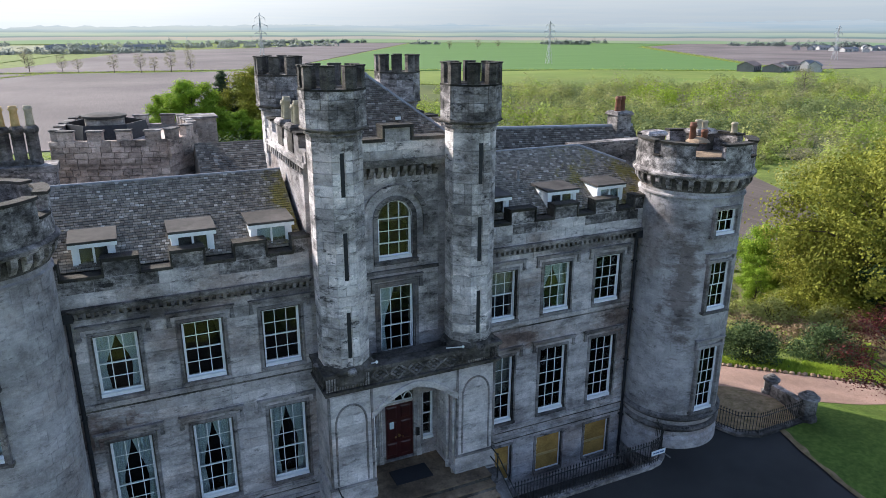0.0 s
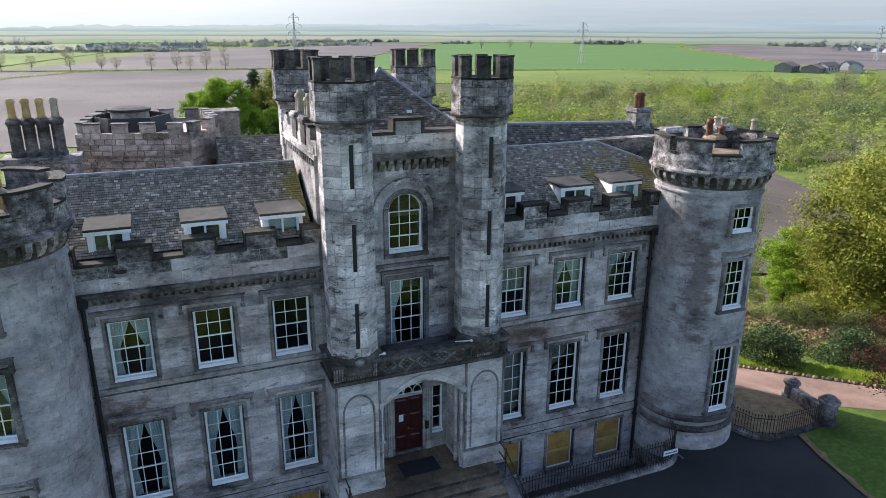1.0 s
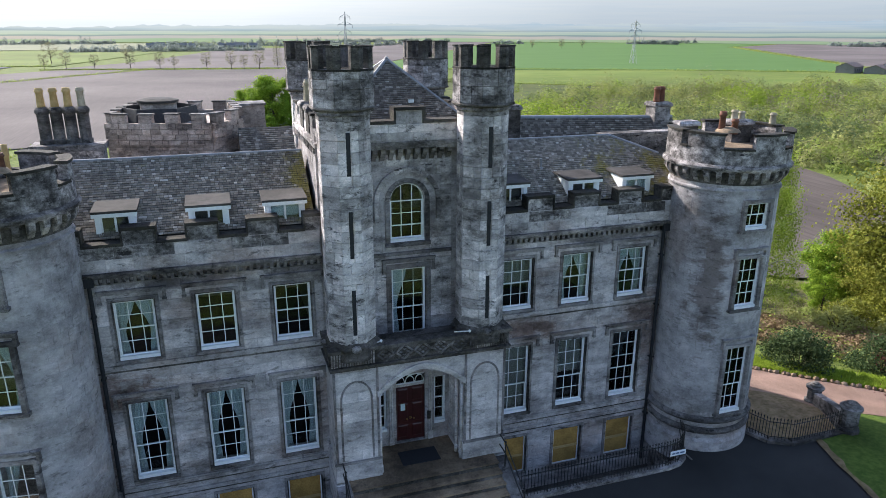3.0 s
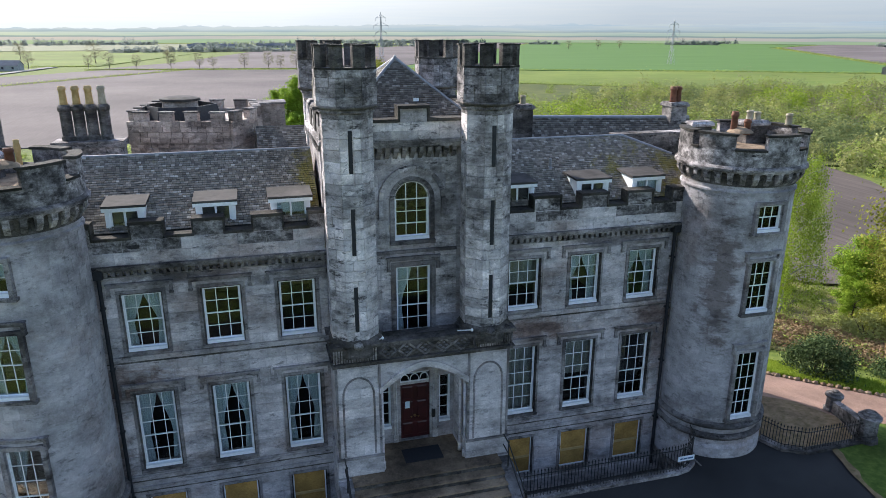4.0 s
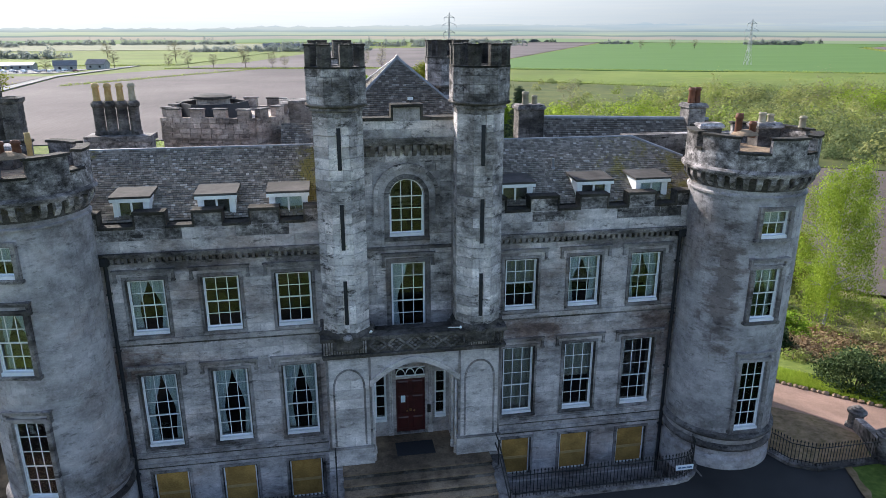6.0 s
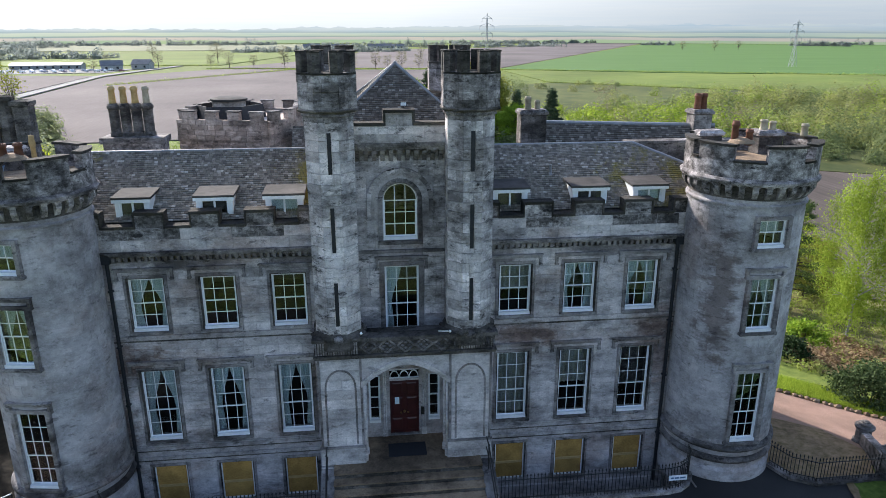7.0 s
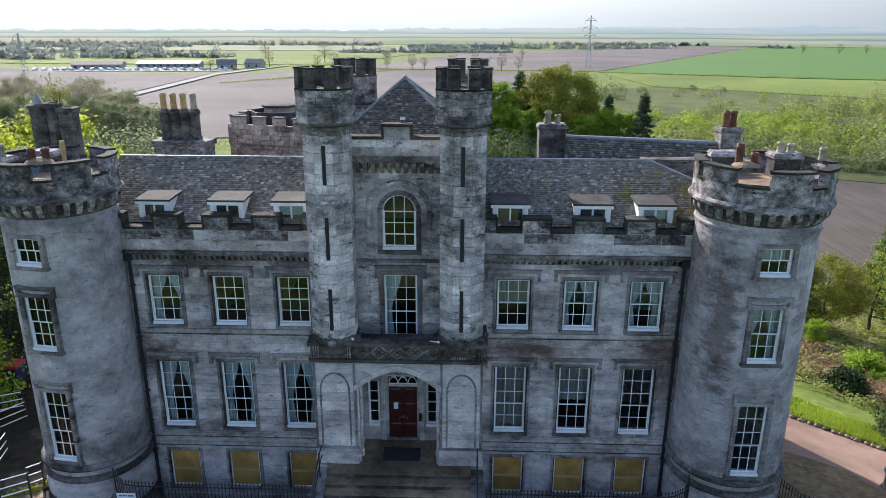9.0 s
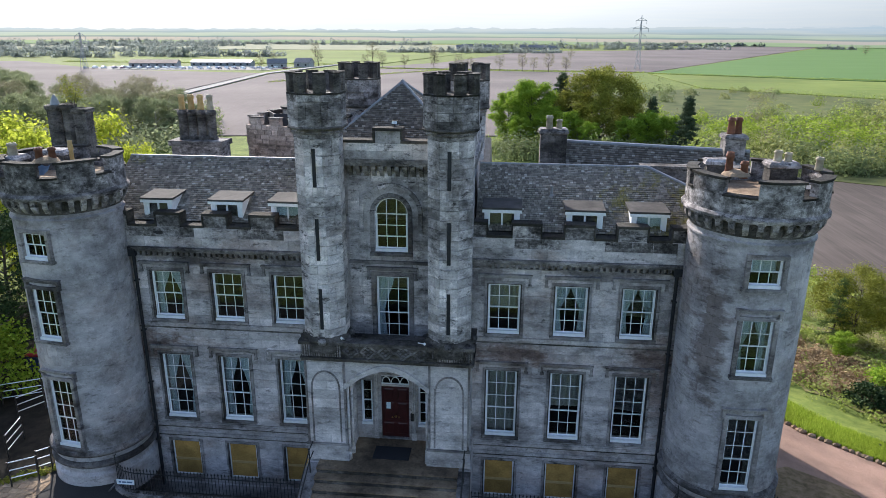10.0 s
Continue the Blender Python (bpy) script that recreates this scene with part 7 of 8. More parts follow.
for k in range(9):
    a = radians(205 + 16 * k)
    if k != 4:
        plant(SCREEN_T, 88 * math.cos(a), 3 + 88 * math.sin(a), 0.95 + 0.3 * ((k * 7) % 5) / 5, k * 1.3)
for x, y, s, t in ((-16, -68, 1.5, 1), (22, -70, 1.5, 3)):
    plant(LIME_T, x, y, s, t)


def bush(name, x, y, w, h, mat, label, seed, per=9000, size=0.11, lumps=26):
    """A rounded uneven shrub of small leaves over a woody heart."""
    g = random.Random(seed)
    root = thing(name, (x, y, land(x, y)), label, "shrub", "shrubs")
    z0 = land(x, y)
    bm = bmesh.new()
    for k in range(9):
        a = k * 0.7
        tube(bm, (x, y, z0 - 0.2), (x + math.cos(a) * w * 0.33, y + math.sin(a) * w * 0.33, z0 + h * g.uniform(0.5, 0.8)), 0.05, 5, 0.01)
    part("woody_heart", bm, BARK, root, "", False, "stuff")
    cs = []
    for k in range(lumps):
        a, e = g.uniform(0, 6.283), math.acos(g.uniform(0.0, 1.0))
        q = g.uniform(0.78, 1.0)
        cs.append((x + w / 2 * q * math.sin(e) * math.cos(a), y + w / 2 * q * math.sin(e) * math.sin(a), z0 + h * (0.12 + 0.8 * q * math.cos(e))))
    vs, fs = leaf_cloud(cs, (w * 0.1, w * 0.1, h * 0.1), per // lumps, size, seed, 0, 0.6, (x, y, z0))
    leaf_part("foliage", vs, fs, mat, root)


bush("rhododendron", 22.9, 4.9, 3.1, 2.2, LEAF_RHODO, "round evergreen rhododendron with pale-tipped leaves", 31, 9000, 0.12, 46)
bush("rhododendron", 28.3, 4.1, 3.4, 2.0, LEAF_RHODO, "spreading evergreen rhododendron by the path", 32, 9000, 0.12, 42)
bush("hazel", 30.6, 3.0, 1.1, 1.3, LEAF_GREEN, "bright green young shrub by the path", 35, 1200, 0.12, 14)
bush("laurel", 23.7, 12.2, 2.0, 1.3, LEAF_DARK, "small glossy laurel on the bank", 34, 3000, 0.15, 20)
bush("laurel", 26.4, 15.2, 2.6, 1.7, LEAF_GREEN, "leafy shrub on the bank", 36, 3500, 0.17, 24)
bush("hazel", 34.0, 12.2, 3.0, 1.9, LEAF_MIX, "loose shrub with spring leaves", 37, 2600, 0.17, 26)
bush("hazel", 36.5, 9.0, 3.4, 2.2, LEAF_MIX, "loose shrub with spring leaves", 38, 2600, 0.18, 26)
bush("hazel", 39.5, 5.5, 3.4, 2.2, LEAF_MIX, "loose shrub with spring leaves", 39, 2600, 0.18, 26)
for x, y, w_, k in ((38.0, 9.6, 4.2, 44), (41.0, 7.0, 4.6, 45), (36.2, 13.0, 3.6, 46), (44.5, 5.5, 4.6, 47), (40.2, 11.5, 4.4, 48), (47, 3.0, 4.4, 49)):
    bush("hazel", x, y, w_, w_ * 0.7, LEAF_LIME, "loose yellow-green hazel under the trees", k, 3600, 0.16, 30)
def sprig(x, y, z):
    """A wild shrub rooted in the masonry of a chimney."""
    g = random.Random(91)
    root = thing("wild_shrub", (x, y, z), "wild leafy shrub rooted on top of the chimney", "shrub")
    bm = bmesh.new()
    tips = []
    for k in range(9):
        a = k * 0.7
        e = Vector((x + math.cos(a) * g.uniform(0.15, 0.4), y + math.sin(a) * 0.3, z + g.uniform(0.4, 1.0)))
        tube(bm, (x, y, z - 0.1), e, 0.012, 4, 0.004)
        tips += [e, e.lerp(Vector((x, y, z)), 0.35)]
    part("stem", bm, BARK, root, "", False, "stuff")
    vs, fs = leaf_cloud([tuple(t) for t in tips], (0.12, 0.12, 0.1), 26, 0.07, 92, 0, 0.5)
    leaf_part("foliage", vs, fs, LEAF_LIME, root)


sprig(-12.75, 2.65, 14.2)
COPPER_T = make_tree("copper_maple", 5.2, 2.6, LEAF_PURPLE, BARK, "small copper-leaved maple at the edge of the lawn", 40, 40, 0.09, 0.2, 18, "broad", 0.1, 0.25)
settle(COPPER_T, 21.7, -3.9, 0.95, 0.5)
bush("laurel", -19.8, 3.8, 4.2, 3.4, LEAF_GREEN, "big laurel beside the west tower", 41, 6000, 0.18, 40)


def scatter(name, mat, spots, size, per, label, seed, flat=0.3, grow=False):
    """Uncountable small growth: each spot is x, y, width, height; grow: leaf sprays as large as the clump asks."""
    g = np.random.default_rng(seed)
    spots = np.asarray(spots, float)
    z = np.array([land(a, b) for a, b in spots[:, :2]])
    c = np.repeat(np.column_stack([spots[:, 0], spots[:, 1], z]), per, axis=0)
    w = np.repeat(spots[:, 2], per)
    h = np.repeat(spots[:, 3], per)
    d = g.normal(0, 1, c.shape)
    d /= np.linalg.norm(d, axis=1)[:, None]
    d[:, 2] = np.abs(d[:, 2])
    # lobes: the clump's outline swells and shrinks with direction
    ph = np.repeat(g.uniform(0, 6.283, (len(spots), 3)), per, axis=0)
    lobe = 1 + 0.16 * np.sin(3 * d[:, 0] * 2 + ph[:, 0]) + 0.16 * np.sin(7 * d[:, 1] + ph[:, 1]) + 0.14 * np.sin(6 * d[:, 2] + ph[:, 2])
    q = g.uniform(0.7, 1.05, len(c)) * lobe
    p = c + np.column_stack([d[:, 0] * w / 2 * q, d[:, 1] * w / 2 * q, d[:, 2] * h * q + 0.05])
    grown = np.clip(size * (0.55 + w / 9), size * 0.5, size * 1.7) if grow else size
    vs, fs = leaf_cloud(p, 0.02, 1, grown, seed + 1, 0, flat, None, d)
    ob = leaf_part(name, vs, fs, mat)
    return tagged(ob, label, "vegetation", "", "stuff")


def build_growth():
    g = random.Random(50)

    ring_ = [(36, 40), (49, 29), (62, 28), (84, 38), (99, 56), (109, 78), (113, 99), (98, 115), (70, 123), (48, 108), (36, 78)]

    def inside(x, y, poly):
        c = False
        for (ax, ay), (bx, by) in zip(poly, poly[1:] + poly[:1]):
            if (ay > y) != (by > y) and x < (bx - ax) * (y - ay) / (by - ay) + ax:
                c = not c
        return c

    wet = [(40, 96), (60, 121), (72, 124), (98, 116), (113, 100), (108, 76), (98, 55), (84, 36), (66, 22), (120, 24), (220, 90), (330, 222), (204, 264), (98, 346), (36, 300), (48, 200)]
    kinds = {"olive": [], "mix": [], "soft": [], "bare": [], "birch": []}
    for _ in range(15000):
        x, y = g.uniform(36, 330), g.uniform(22, 346)
        if inside(x, y, ring_) or not inside(x, y, wet):
            continue
        near = y < min(222 + 0.25 * (x - 60), 245) + 30 * noise.noise((x * 0.02, y * 0.02, 5))
        if g.random() > (0.27 if near else 0.012):
            continue
        k = g.choice((3.0, 4.0, 5.0, 6.0, 7.5, 9.0)) * (1 + 0.5 * noise.noise((x * 0.04, y * 0.04, 8)))
        v = noise.noise((x * 0.022, y * 0.022, 1.5)) * 1.7 + g.uniform(-0.45, 0.45)
        kind = "olive" if v < -0.42 else "mix" if v < 0.02 else "soft" if v < 0.34 else "bare" if v < 0.62 else "birch"
        kinds.setdefault(kind).append((x, y, k, k * g.uniform(0.5, 0.95)))
    scatter("scrub_hawthorn", LEAF_OLIVE, kinds.get("olive"), 0.46, 260, "dark green thorn scrub below the castle hill", 58, 0.7, True)
    scatter("scrub_willow", LEAF_MIX, kinds.get("mix"), 0.46, 260, "young willow scrub below the castle hill", 51, 0.7, True)
    scatter("scrub_birch", LEAF_SOFT, kinds.get("soft"), 0.46, 260, "young green birch scrub below the castle hill", 52, 0.7, True)
    scatter("scrub_bare", LEAF_BUD, kinds.get("bare"), 0.36, 200, "brown leafless scrub below the castle hill", 53, 0.7, True)
    scatter("scrub_lime", LEAF_BIRCH, kinds.get("birch"), 0.46, 260, "yellow-green scrub below the castle hill", 54, 0.7, True)
    # undergrowth below the grove and below the wood to the west
    sp = []
    for _ in range(90):
        w_ = g.uniform(4, 8)
        sp.append((g.uniform(0, 48), g.uniform(132, 146), w_, w_ * g.uniform(0.5, 0.8)))
    scatter("undergrowth_grove", LEAF_OLIVE, sp, 0.42, 220, "dark green undergrowth below the grove", 62, 0.7, True)
    sp = []
    for _ in range(330):
        a, q = radians(g.uniform(24, 42)), g.uniform(165, 300)
        if math.degrees(a) < 27 and q > 235:
            continue
        w_ = g.uniform(5, 11)
        sp.append((4 - q * math.sin(a), -23 + q * math.cos(a), w_, w_ * g.uniform(0.5, 0.85)))
    scatter("undergrowth_wood", LEAF_WOOD, sp, 0.5, 200, "soft grey-green undergrowth of the spring wood, haze in its colour", 63, 0.7, True)
    # darker thorn rows beyond the scrub
    sp = []
    for p, q in (((186, 176), (236, 128)), ((196, 186), (262, 150)), ((178, 262), (226, 210)), ((226, 210), (250, 190))):
        for k in range(26):
            t = k / 26
            w_ = g.uniform(4, 8)
            sp.append((p[0] + (q[0] - p[0]) * t + g.uniform(-3, 3), p[1] + (q[1] - p[1]) * t + g.uniform(-3, 3), w_, w_ * g.uniform(0.6, 1.0)))
    scatter("thorn_row", LEAF_OLIVE, sp, 0.45, 110, "dark overgrown thorn rows at the pasture's edge", 59, 0.7, True)
    # bank: brambles, rough grass
    sp = []
    for _ in range(1100):
        x, y = g.uniform(20, 42), g.uniform(3, 24)
        q = 0.75 * x + 0.66 * y
        if 25.5 < q < 33.5 and noise.noise((x * 0.35, y * 0.35, 2.0)) > -0.12:
            sp.append((x, y, g.uniform(0.8, 1.9), g.uniform(0.3, 0.75)))
    scatter("bramble", BRAMBLE, sp, 0.17, 180, "dead brown brambles on the bank", 55)
    for nm, mat, seed, lab in (("rough_growth", LEAF_MIX, 64, "tussocks and young shoots on the rough bank"), ("fresh_growth", LEAF_SOFT, 65, "fresh green weeds on the rough bank")):
        sp = []
        for _ in range(1500):
            x, y = g.uniform(17, 60), g.uniform(-3, 46)
            q = 0.75 * x + 0.66 * y
            if q > 23.5 + 1.2 * noise.noise((x * 0.5, y * 0.5, 7.0)) and not inside(x, y, ring_) and noise.noise((x * 0.22, y * 0.22, seed)) > -0.15:
                w_ = g.uniform(0.5, 1.7)
                sp.append((x, y, w_, w_ * g.uniform(0.25, 0.6)))
        scatter(nm, mat, sp, 0.15, 70, lab, seed, 0.6)
    # edges of fields, far hedges and woods
    lines_ = [((40, 30), (36, 80), 3, 2.5), ((-128, 352), (-40, 498), 3, 2.2), ((-110, 507), (95, 482), 2, 1.5), ((96, 474), (300, 392), 2.5, 1.6), ((300, 392), (420, 326), 2.5, 1.8), ((96, 348), (206, 266), 4, 3.5), ((-380, 556), (-110, 556), 3, 2.5), ((420, 326), (770, 895), 4, 3), ((560, 1366), (820, 1190), 8, 5), ((-60, 975), (200, 1066), 8, 7), ((-60, 146), (70, 176), 4, 3)]
    sp = []
    for p, q, w, h in lines_:
        L_ = math.hypot(q[0] - p[0], q[1] - p[1])
        for k in range(int(L_ / (w * 0.8))):
            t = k * w * 0.8 / L_
            sp.append((p[0] + (q[0] - p[0]) * t, p[1] + (q[1] - p[1]) * t, w * g.uniform(0.8, 1.6), h * g.uniform(0.35, 0.8)))
    scatter("hedge", LEAF_SOFT, sp, 0.45, 60, "field hedges on the plain", 56)
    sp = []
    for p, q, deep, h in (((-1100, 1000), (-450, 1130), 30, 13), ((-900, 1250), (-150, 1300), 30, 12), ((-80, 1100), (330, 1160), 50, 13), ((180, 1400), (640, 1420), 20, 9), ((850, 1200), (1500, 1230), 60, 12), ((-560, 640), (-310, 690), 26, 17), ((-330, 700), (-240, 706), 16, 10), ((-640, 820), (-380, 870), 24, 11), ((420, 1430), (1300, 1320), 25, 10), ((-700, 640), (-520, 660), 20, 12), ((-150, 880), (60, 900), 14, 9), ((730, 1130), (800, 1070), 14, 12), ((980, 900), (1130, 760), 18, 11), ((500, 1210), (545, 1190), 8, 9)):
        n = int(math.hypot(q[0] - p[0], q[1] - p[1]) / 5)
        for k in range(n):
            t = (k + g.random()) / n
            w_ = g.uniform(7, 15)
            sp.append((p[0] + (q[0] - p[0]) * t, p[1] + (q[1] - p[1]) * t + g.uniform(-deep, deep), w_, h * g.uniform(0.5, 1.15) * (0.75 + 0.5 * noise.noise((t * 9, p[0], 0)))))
    scatter("far_wood", LEAF_HAZE, sp, 1.25, 150, "distant woods on the plain, haze put into their leaf colour", 57, 1.0, True)
    # long grass on the verge and at the lawn
    allp = []
    gn = np.random.default_rng(60)
    n = 60000
    t = gn.uniform(0, 1, n)
    seg = gn.integers(0, 6, n)
    V = np.array(VERGE)
    a, b = V[seg], V[seg + 1]
    p = a + (b - a) * t[:, None]
    off = 0.15 + 2.6 * gn.uniform(0, 1, n) ** 1.3
    d = (b - a) / np.linalg.norm(b - a, axis=1)[:, None]
    nn = np.column_stack([-d[:, 1], d[:, 0]])
    nn[nn[:, 1] < 0] *= -1
    p = p + nn * off[:, None]
    z = np.array([land(q[0], q[1]) for q in p])
    h = gn.uniform(0.12, 0.34, n)
    ang = gn.uniform(0, 6.283, n)
    w = 0.03
    vs = np.empty((n, 3, 3))
    vs[:, 0] = np.column_stack([p[:, 0] - np.cos(ang) * w, p[:, 1] - np.sin(ang) * w, z])
    vs[:, 1] = np.column_stack([p[:, 0] + np.cos(ang) * w, p[:, 1] + np.sin(ang) * w, z])
    vs[:, 2] = np.column_stack([p[:, 0] + gn.normal(0, 0.08, n), p[:, 1] + gn.normal(0, 0.08, n), z + h])
    ob = leaf_part("long_grass", vs.reshape(-1, 3), np.arange(3 * n).reshape(-1, 3), LEAF_BIRCH)
    tagged(ob, "long bright grass on the verge of the path", "grass", "", "stuff")


build_growth()

# ---- distance: farm, houses, depot, pylons, hills ----
BARN_ROOF = simple_mat("brown_sheet_roof", (0.12, 0.085, 0.075), (0.19, 0.14, 0.125), 0.5, 0.8)
HOUSE_ROOF = simple_mat("grey_house_roof", (0.13, 0.13, 0.14), (0.2, 0.2, 0.21), 0.5, 0.8)
RENDERING = simple_mat("pale_house_wall", (0.3, 0.295, 0.285), (0.4, 0.395, 0.38), 0.5, 0.9)
YARD = simple_mat("worn_yard_concrete", (0.13, 0.128, 0.125), (0.19, 0.187, 0.18), 0.2, 0.9)
SHED = simple_mat("pale_shed_sheet", (0.2, 0.21, 0.22), (0.28, 0.29, 0.30), 0.2, 0.6)


def house(x, y, w, d, h, rh, turn, wall_mat, roof_mat, label, name="farm_building"):
    root = thing(name, (x, y, LOW), label, "building", "far buildings")
    m = Matrix.Translation((x, y, LOW)) @ Matrix.Rotation(turn, 4, "Z")
    bm = bmesh.new()
    box(bm, -w / 2, w / 2, -d / 2, d / 2, -0.5, h)
    loft(bm, [[(e, -d / 2, h), (e, 0, h + rh), (e, d / 2, h)] for e in (-w / 2, w / 2)])
    bmesh.ops.transform(bm, matrix=m, verts=bm.verts)
    part("wall", bm, wall_mat, root)
    bm = bmesh.new()
    for s in (-1, 1):
        loft(bm, [[(e, s * (d / 2 + 0.4), h - 0.25), (e, 0, h + rh + 0.05), (e, 0, h + rh + 0.3), (e, s * (d / 2 + 0.4), h)] for e in (-w / 2 - 0.4, w / 2 + 0.4)])
    bmesh.ops.transform(bm, matrix=m, verts=bm.verts)
    part("roof", bm, roof_mat, root)
    k = max(1, int(w / 5))
    for i in range(k):
        bm = bmesh.new()
        cx = -w / 2 + w * (i + 0.5) / k
        box(bm, cx - 0.7, cx + 0.7, -d / 2 - 0.05, -d / 2 + 0.1, h * 0.35, h * 0.75)
        bmesh.ops.transform(bm, matrix=m, verts=bm.verts)
        part("window", bm, PIPE, root)


for x, y, w, d, h, rh, t in ((392, 338, 22, 12, 5, 3.2, 0.5), (404, 327, 26, 13, 4, 3, 0.55), (420, 330, 20, 10, 5, 3, 0.3), (432, 318, 16, 9, 5, 3.5, 0.6), (440, 330, 10, 8, 5.5, 3, 0.2)):
    house(x, y, w, d * 0.9, h * 0.85, rh * 0.75, t, RENDERING if w < 22 else YARD, BARN_ROOF if w > 18 else HOUSE_ROOF, "old farm shed with a brown sheet roof")
g = random.Random(70)
for k in range(16):
    house(g.uniform(-90, 60), g.uniform(1040, 1110), g.uniform(8, 13), 7, 3.5, 2.5, g.uniform(-0.4, 0.4), RENDERING, HOUSE_ROOF, "distant pale village house", "village_house")
for k in range(22):
    house(g.uniform(850, 1010), g.uniform(570, 700), g.uniform(9, 17), 8, 3.6, 2.4, g.uniform(-0.4, 0.8), RENDERING, HOUSE_ROOF, "distant white house at the edge of a town", "village_house")
house(-222, 516, 46, 14, 3.2, 1.4, 0.12, SHED, SHED, "long low pale depot shed", "depot_shed")
house(-172, 496, 14, 8, 3.6, 3, 0.3, RENDERING, HOUSE_ROOF, "white gabled house beside the depot", "village_house")
house(-156, 512, 13, 8, 3.6, 3, -0.2, RENDERING, HOUSE_ROOF, "grey gabled house beside the depot", "village_house")
house(-262, 486, 34, 12, 3.5, 2, 0.2, SHED, BARN_ROOF, "low dark depot shed", "depot_shed")
CAR_PAINT = island_mat("car_paint", [(0, (0.7, 0.71, 0.72)), (0.6, (0.75, 0.76, 0.78)), (0.8, (0.1, 0.12, 0.2)), (1, (0.25, 0.05, 0.05))], 0.35, 2.0, 0.5)


def make_car():
    root = thing("parked_car", (0, 0, 0), "parked car in the far depot yard", "car", "parked cars")
    bm = bmesh.new()
    loft(bm, [[(-2.1, y, 0.35), (2.1, y, 0.35), (2.15, y, 0.85), (1.2, y, 0.95), (0.5, y * 0.85, 1.45), (-1.3, y * 0.85, 1.45), (-1.9, y, 0.95)] for y in (-0.85, 0.85)])
    part("body", bm, CAR_PAINT, root)
    for x in (-1.3, 1.3):
        for y in (-0.8, 0.8):
            bm = bmesh.new()
            loft(bm, [[(x + 0.33 * math.cos(a), yy, 0.33 + 0.33 * math.sin(a)) for a in (k * math.pi / 5 for k in range(10))] for yy in (y - 0.1, y + 0.1)])
            part("wheel", bm, PIPE, root)
    return root


car = make_car()
car.matrix_basis = Matrix.Translation((-160, 478, LOW + 0.3))
for k in range(44):
    x = -300 + (k % 22) * 6.2 + g.uniform(-1, 1)
    copy_thing(car, Matrix.Translation((x, 472 + (k // 22) * 12 + 0.12 * (x + 200) + g.uniform(-1.5, 1.5), LOW + 0.3)) @ Matrix.Rotation(1.4 + g.uniform(-0.3, 0.3), 4, "Z"))
slab("road_far", [(-141, 190), (-136, 190), (-137, 250), (-154, 425), (-136, 548), (-142, 548), (-160, 425), (-143, 250)], LOW + 0.6, YARD, "pale country road past the ploughed field", "road", 0.4)
slab("yard_depot", [(-310, 448), (-168, 466), (-160, 512), (-300, 500)], LOW + 0.29, YARD, "pale depot yard", "yard", 0.4)


def pylon(x, y, h):
    root = thing("pylon", (x, y, LOW), "grey steel lattice electricity pylon", "pylon", "pylons")
    bm = bmesh.new()
    w = 2.1
    lv = [(0, 1.0), (0.25, 0.62), (0.5, 0.36), (0.62, 0.26), (0.95, 0.16), (1.0, 0.03)]
    for (a, p), (b, q) in zip(lv, lv[1:]):
        for sx in (-1, 1):
            for sy in (-1, 1):
                tube(bm, (x + sx * w * p, y + sy * w * p, LOW + h * a), (x + sx * w * q, y + sy * w * q, LOW + h * b), 0.13, 4)
            tube(bm, (x + sx * w * p, y - w * p, LOW + h * a), (x - sx * w * q, y - w * q, LOW + h * b), 0.08, 4)
            tube(bm, (x + sx * w * p, y + w * p, LOW + h * a), (x - sx * w * q, y + w * q, LOW + h * b), 0.13, 4)
    part("tower", bm, PYLON_STEEL, root, "", False, "stuff")
    for a, e in ((0.62, 4.4), (0.76, 5.6), (0.9, 3.9)):
        bm = bmesh.new()
        for s in (-1, 1):
            tube(bm, (x, y - 0.8, LOW + h * a), (x + s * e, y, LOW + h * a), 0.18, 4)
            tube(bm, (x, y, LOW + h * a + 2.2), (x + s * e, y, LOW + h * a), 0.18, 4)
            tube(bm, (x + s * e, y, LOW + h * a), (x + s * e, y, LOW + h * a - 2.5), 0.16, 4)
        part("cross_arm", bm, PYLON_STEEL, root)


pylon(97, 529, 39)
pylon(323, 483, 34)
pylon(622, 445, 32)
pylon(-291, 443, 25)


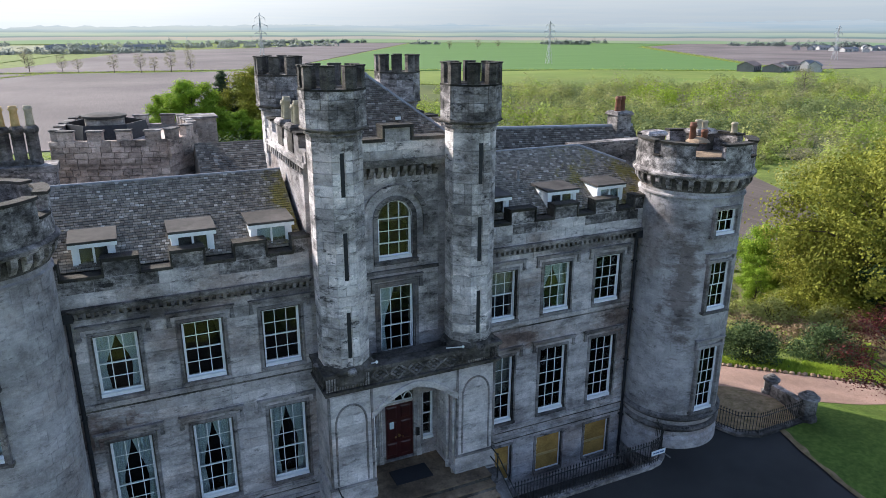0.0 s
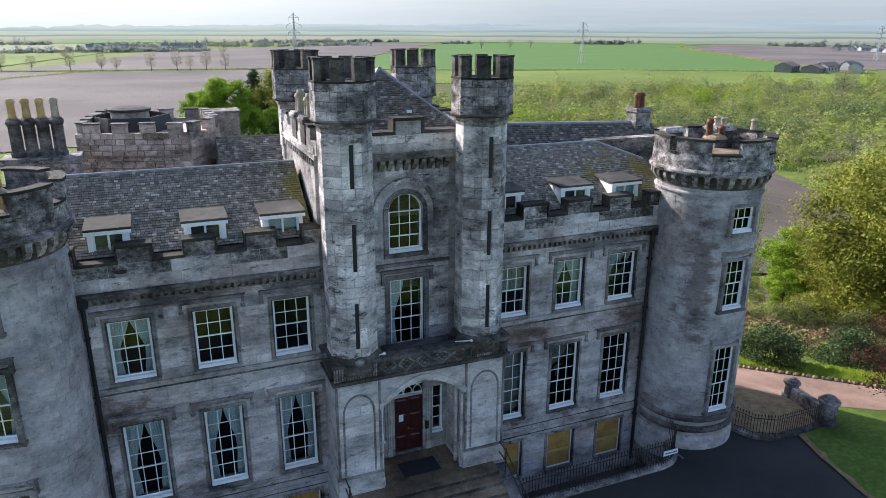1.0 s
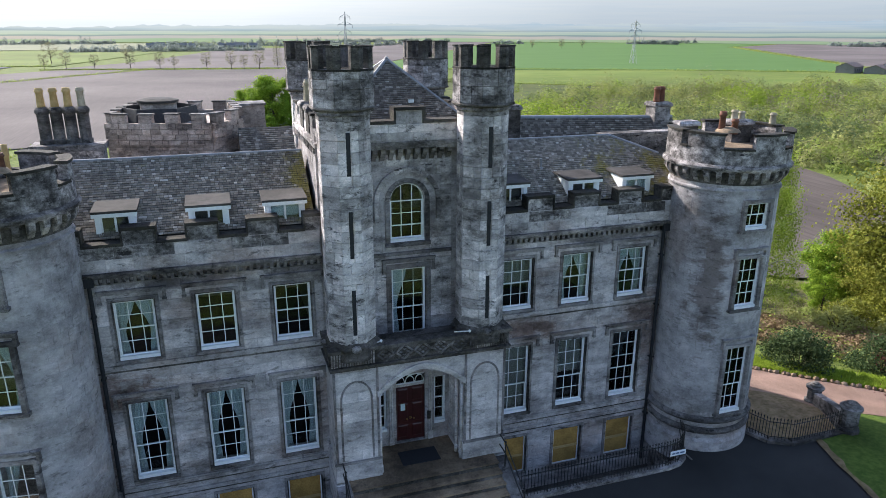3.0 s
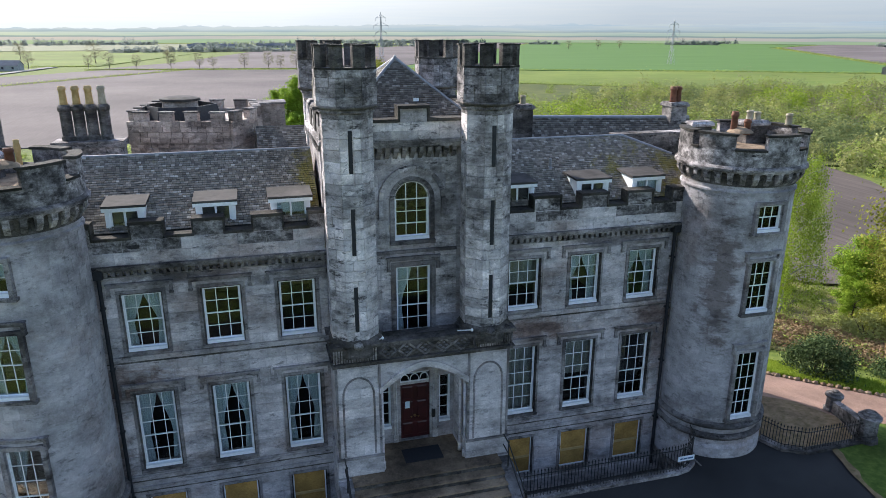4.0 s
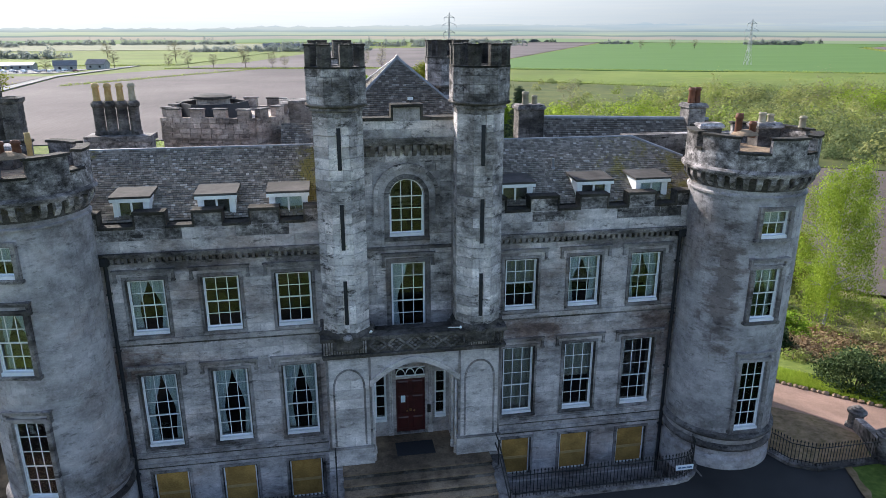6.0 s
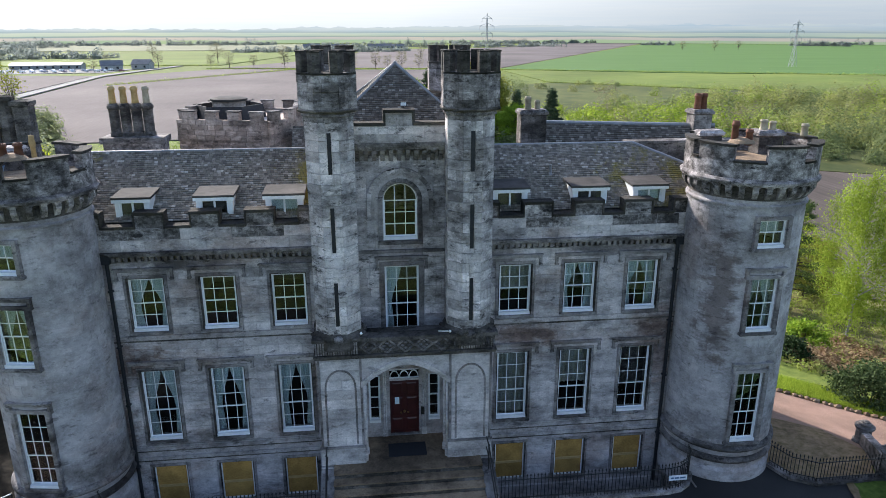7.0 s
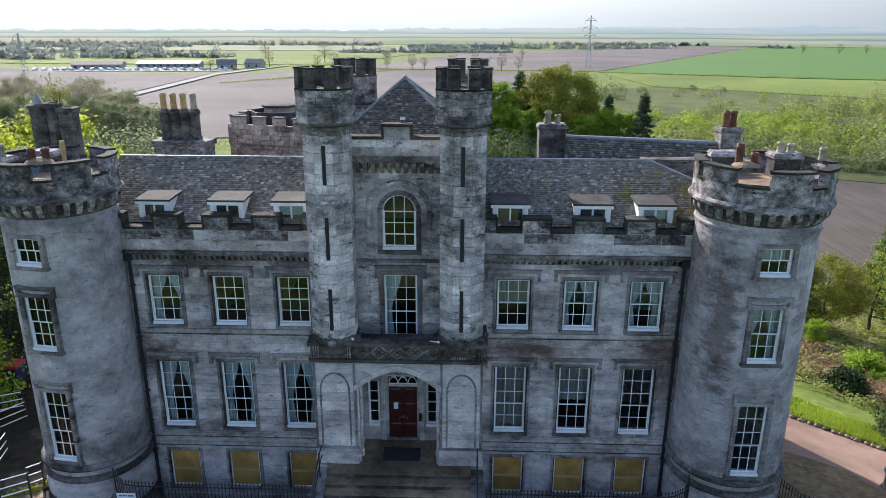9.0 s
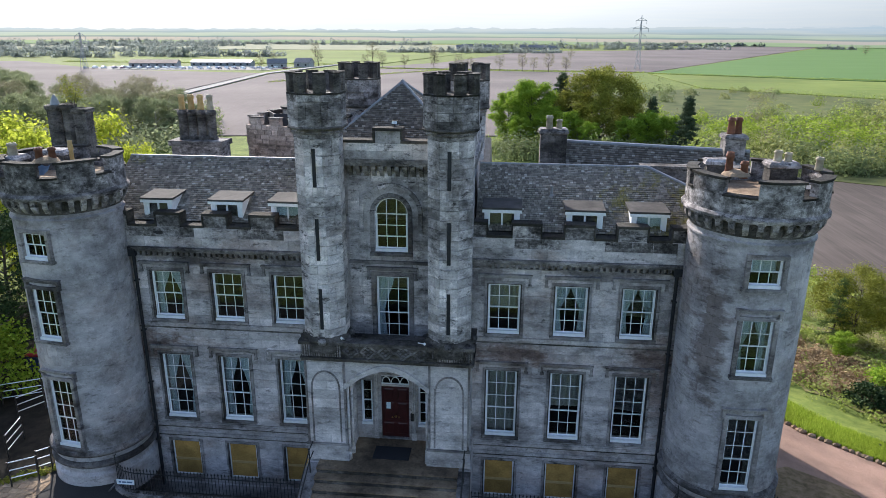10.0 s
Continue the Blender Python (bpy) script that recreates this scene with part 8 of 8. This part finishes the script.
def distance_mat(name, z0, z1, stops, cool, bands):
    """Glowing distance with its haze painted in: colours by height, cooler away from the sun, with faint level bands.
    """
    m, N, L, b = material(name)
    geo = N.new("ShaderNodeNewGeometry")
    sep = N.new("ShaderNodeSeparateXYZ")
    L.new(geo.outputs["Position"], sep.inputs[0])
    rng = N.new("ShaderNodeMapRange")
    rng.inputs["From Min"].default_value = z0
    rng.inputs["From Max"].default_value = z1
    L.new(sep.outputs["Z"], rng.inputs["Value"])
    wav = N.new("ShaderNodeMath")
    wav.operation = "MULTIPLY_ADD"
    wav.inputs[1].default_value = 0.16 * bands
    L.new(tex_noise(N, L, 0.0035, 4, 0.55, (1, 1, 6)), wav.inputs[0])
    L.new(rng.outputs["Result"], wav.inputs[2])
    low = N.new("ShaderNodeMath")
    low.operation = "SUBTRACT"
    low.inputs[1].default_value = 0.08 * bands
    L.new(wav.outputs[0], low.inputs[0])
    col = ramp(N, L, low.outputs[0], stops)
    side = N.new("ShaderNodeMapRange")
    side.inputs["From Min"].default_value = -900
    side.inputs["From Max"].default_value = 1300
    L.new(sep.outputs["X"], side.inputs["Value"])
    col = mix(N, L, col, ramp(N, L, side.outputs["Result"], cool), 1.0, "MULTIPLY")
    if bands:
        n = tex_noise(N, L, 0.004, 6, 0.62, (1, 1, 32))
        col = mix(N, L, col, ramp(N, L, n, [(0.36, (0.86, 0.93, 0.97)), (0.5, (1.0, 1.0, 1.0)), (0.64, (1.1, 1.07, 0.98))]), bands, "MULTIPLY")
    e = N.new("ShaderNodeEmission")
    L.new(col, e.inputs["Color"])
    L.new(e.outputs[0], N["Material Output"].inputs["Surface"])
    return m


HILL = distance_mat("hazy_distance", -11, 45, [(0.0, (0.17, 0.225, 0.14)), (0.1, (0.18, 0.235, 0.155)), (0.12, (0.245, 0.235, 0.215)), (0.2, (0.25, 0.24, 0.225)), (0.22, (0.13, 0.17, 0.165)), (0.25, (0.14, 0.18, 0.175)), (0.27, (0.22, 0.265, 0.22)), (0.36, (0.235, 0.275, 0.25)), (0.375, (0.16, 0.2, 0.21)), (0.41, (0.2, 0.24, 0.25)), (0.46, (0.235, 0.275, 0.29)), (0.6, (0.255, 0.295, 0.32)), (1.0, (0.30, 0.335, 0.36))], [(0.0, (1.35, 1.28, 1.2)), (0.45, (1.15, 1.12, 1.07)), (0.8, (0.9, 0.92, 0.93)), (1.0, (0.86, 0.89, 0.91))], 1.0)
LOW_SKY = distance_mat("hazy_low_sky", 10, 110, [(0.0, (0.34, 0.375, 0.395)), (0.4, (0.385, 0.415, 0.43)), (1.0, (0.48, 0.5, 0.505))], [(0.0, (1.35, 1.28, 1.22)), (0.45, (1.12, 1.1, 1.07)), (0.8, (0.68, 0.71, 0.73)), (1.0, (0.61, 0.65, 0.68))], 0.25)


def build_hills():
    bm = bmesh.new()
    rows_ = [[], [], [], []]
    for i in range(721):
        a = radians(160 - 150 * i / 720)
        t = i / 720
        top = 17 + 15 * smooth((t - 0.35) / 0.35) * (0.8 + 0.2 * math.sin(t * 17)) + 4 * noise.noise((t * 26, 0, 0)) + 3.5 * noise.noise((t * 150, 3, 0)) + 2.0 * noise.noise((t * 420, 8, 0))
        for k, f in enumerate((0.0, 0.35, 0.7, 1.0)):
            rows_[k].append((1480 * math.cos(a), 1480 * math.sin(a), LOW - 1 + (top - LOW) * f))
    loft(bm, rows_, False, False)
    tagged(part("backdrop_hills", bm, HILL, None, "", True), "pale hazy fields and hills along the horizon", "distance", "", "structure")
    bm = bmesh.new()
    loft(bm, [[(1700 * math.cos(radians(165 - 160 * i / 80)), 1700 * math.sin(radians(165 - 160 * i / 80)), z) for i in range(81)] for z in (LOW - 1, 40, 80, 125)], False, False)
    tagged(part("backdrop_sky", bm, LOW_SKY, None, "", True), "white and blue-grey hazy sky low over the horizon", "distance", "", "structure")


build_hills()

# railings and paving beside the west tower
def build_side_yard():
    slab("paving_side", [(-17.5, -6.5), (-12.6, -6.5), (-12.6, -2.45), (-13.15, -1.62), (-14.07, -2.36), (-17.5, -3.6)], GZ + 0.02, STEP, "worn brown paving beside the west tower", "paving")
    g = random.Random(17)
    # setts in rows along the edge of the yard
    paving = bpy.data.objects["paving_side"]
    for i in range(14):
        for k in range(16):
            x, y = -17.3 + 0.31 * k + 0.15 * (i % 2), -6.3 + 0.27 * i
            if x > -12.9 or y > -3.65 + max(0.0, (x + 17.4) * 0.36):
                continue
            block("paving_stone", STEP, paving, (x, y, GZ + 0.025 + g.uniform(0, 0.006)), (0.29, 0.25, 0.03))
    for pts in ([(-15.15, -1.22), (-15.45, 0.1)], [(-13.82, -2.85), (-13.08, -2.36)], [(-13.29, -2.06), (-12.95, -1.75)], [(-18.17, 2.5), (-16.75, 3.26)], [(-16.7, 1.51), (-16.11, 2.45)]):
        root = thing("steel_handrail", (pts[0][0], pts[0][1], GZ), "bright galvanised steel handrail beside the tower", "handrail", "steel handrails")
        for dz in (1.05, 0.72, 0.4):
            bm = bmesh.new()
            for p, q in zip(pts, pts[1:]):
                tube(bm, (*p, GZ + dz), (*q, GZ + dz), 0.022, 8)
            part("rail", bm, GALV, root)
        for p in pts:
            bm = bmesh.new()
            tube(bm, (*p, GZ - 0.1), (*p, GZ + 1.08), 0.028, 8)
            part("post", bm, BLACK, root)
    # moss and weeds along the edge of the paving
    spots = [(-14.6 + 1.7 * t + g.uniform(-0.1, 0.1), -2.75 + 1.1 * t + g.uniform(-0.2, 0.1), g.uniform(0.15, 0.4), g.uniform(0.08, 0.22)) for t in (k / 26 for k in range(26))]
    scatter("weeds", LEAF_LIME, spots, 0.06, 90, "low weeds and moss at the edge of the paving", 93)
    # wheeled bin in the shade behind the tower
    x, y = -18.6, 5.6
    z = land(x, y) + 0.05
    root = thing("wheeled_bin", (x, y, z), "blue wheeled bin with a red lid in the shade", "bin")
    bm = bmesh.new()
    loft(bm, [[(x - q, y - q, z + h), (x + q, y - q, z + h), (x + q, y + q * 1.2, z + h), (x - q, y + q * 1.2, z + h)] for q, h in ((0.26, 0.12), (0.32, 0.95), (0.35, 1.0))])
    part("body", bm, BIN_BLUE, root)
    bm = bmesh.new()
    loft(bm, [[(x - q, y - q, z + h), (x + q, y - q, z + h), (x + q, y + q * 1.2, z + h + 0.1), (x - q, y + q * 1.2, z + h + 0.1)] for q, h in ((0.37, 1.004), (0.37, 1.05), (0.3, 1.1))])
    part("lid", bm, BIN_RED, root, "red lid")
    for d in (-0.24, 0.24):
        bm = bmesh.new()
        loft(bm, [[(xx, y + 0.3 + 0.12 * math.cos(a), z + 0.12 + 0.12 * math.sin(a)) for a in (k * math.pi / 6 for k in range(12))] for xx in (x + d - 0.03, x + d + 0.03)])
        part("wheel", bm, PIPE, root)


build_side_yard()

# ---- slates of the two front roofs ----
slates(ROOFS[-1], SLATE_MOSSY, (-10.9, EAVE_Y, EAVE_Z), (-2.9, EAVE_Y, EAVE_Z), (-10.9, RIDGE_Y, RIDGE_Z), (-2.9, RIDGE_Y, RIDGE_Z), 0.1, 0.12, 139, 300)
slates(ROOFS[1], SLATE_MOSSY, (2.9, EAVE_Y, EAVE_Z), (11.3, EAVE_Y, EAVE_Z), (2.9, GABLE_P[1], GABLE_P[2]), (GABLE_P[0], GABLE_P[1], GABLE_P[2]), 0.1, 0.12, 141, 300)
slates(ROOFS[1], SLATE_MOSSY, (2.9, GABLE_P[1], GABLE_P[2]), GABLE_P, (2.9, RIDGE_Y, RIDGE_Z), (9.05, RIDGE_Y, RIDGE_Z), 0.1, 0.12, 142, 0)
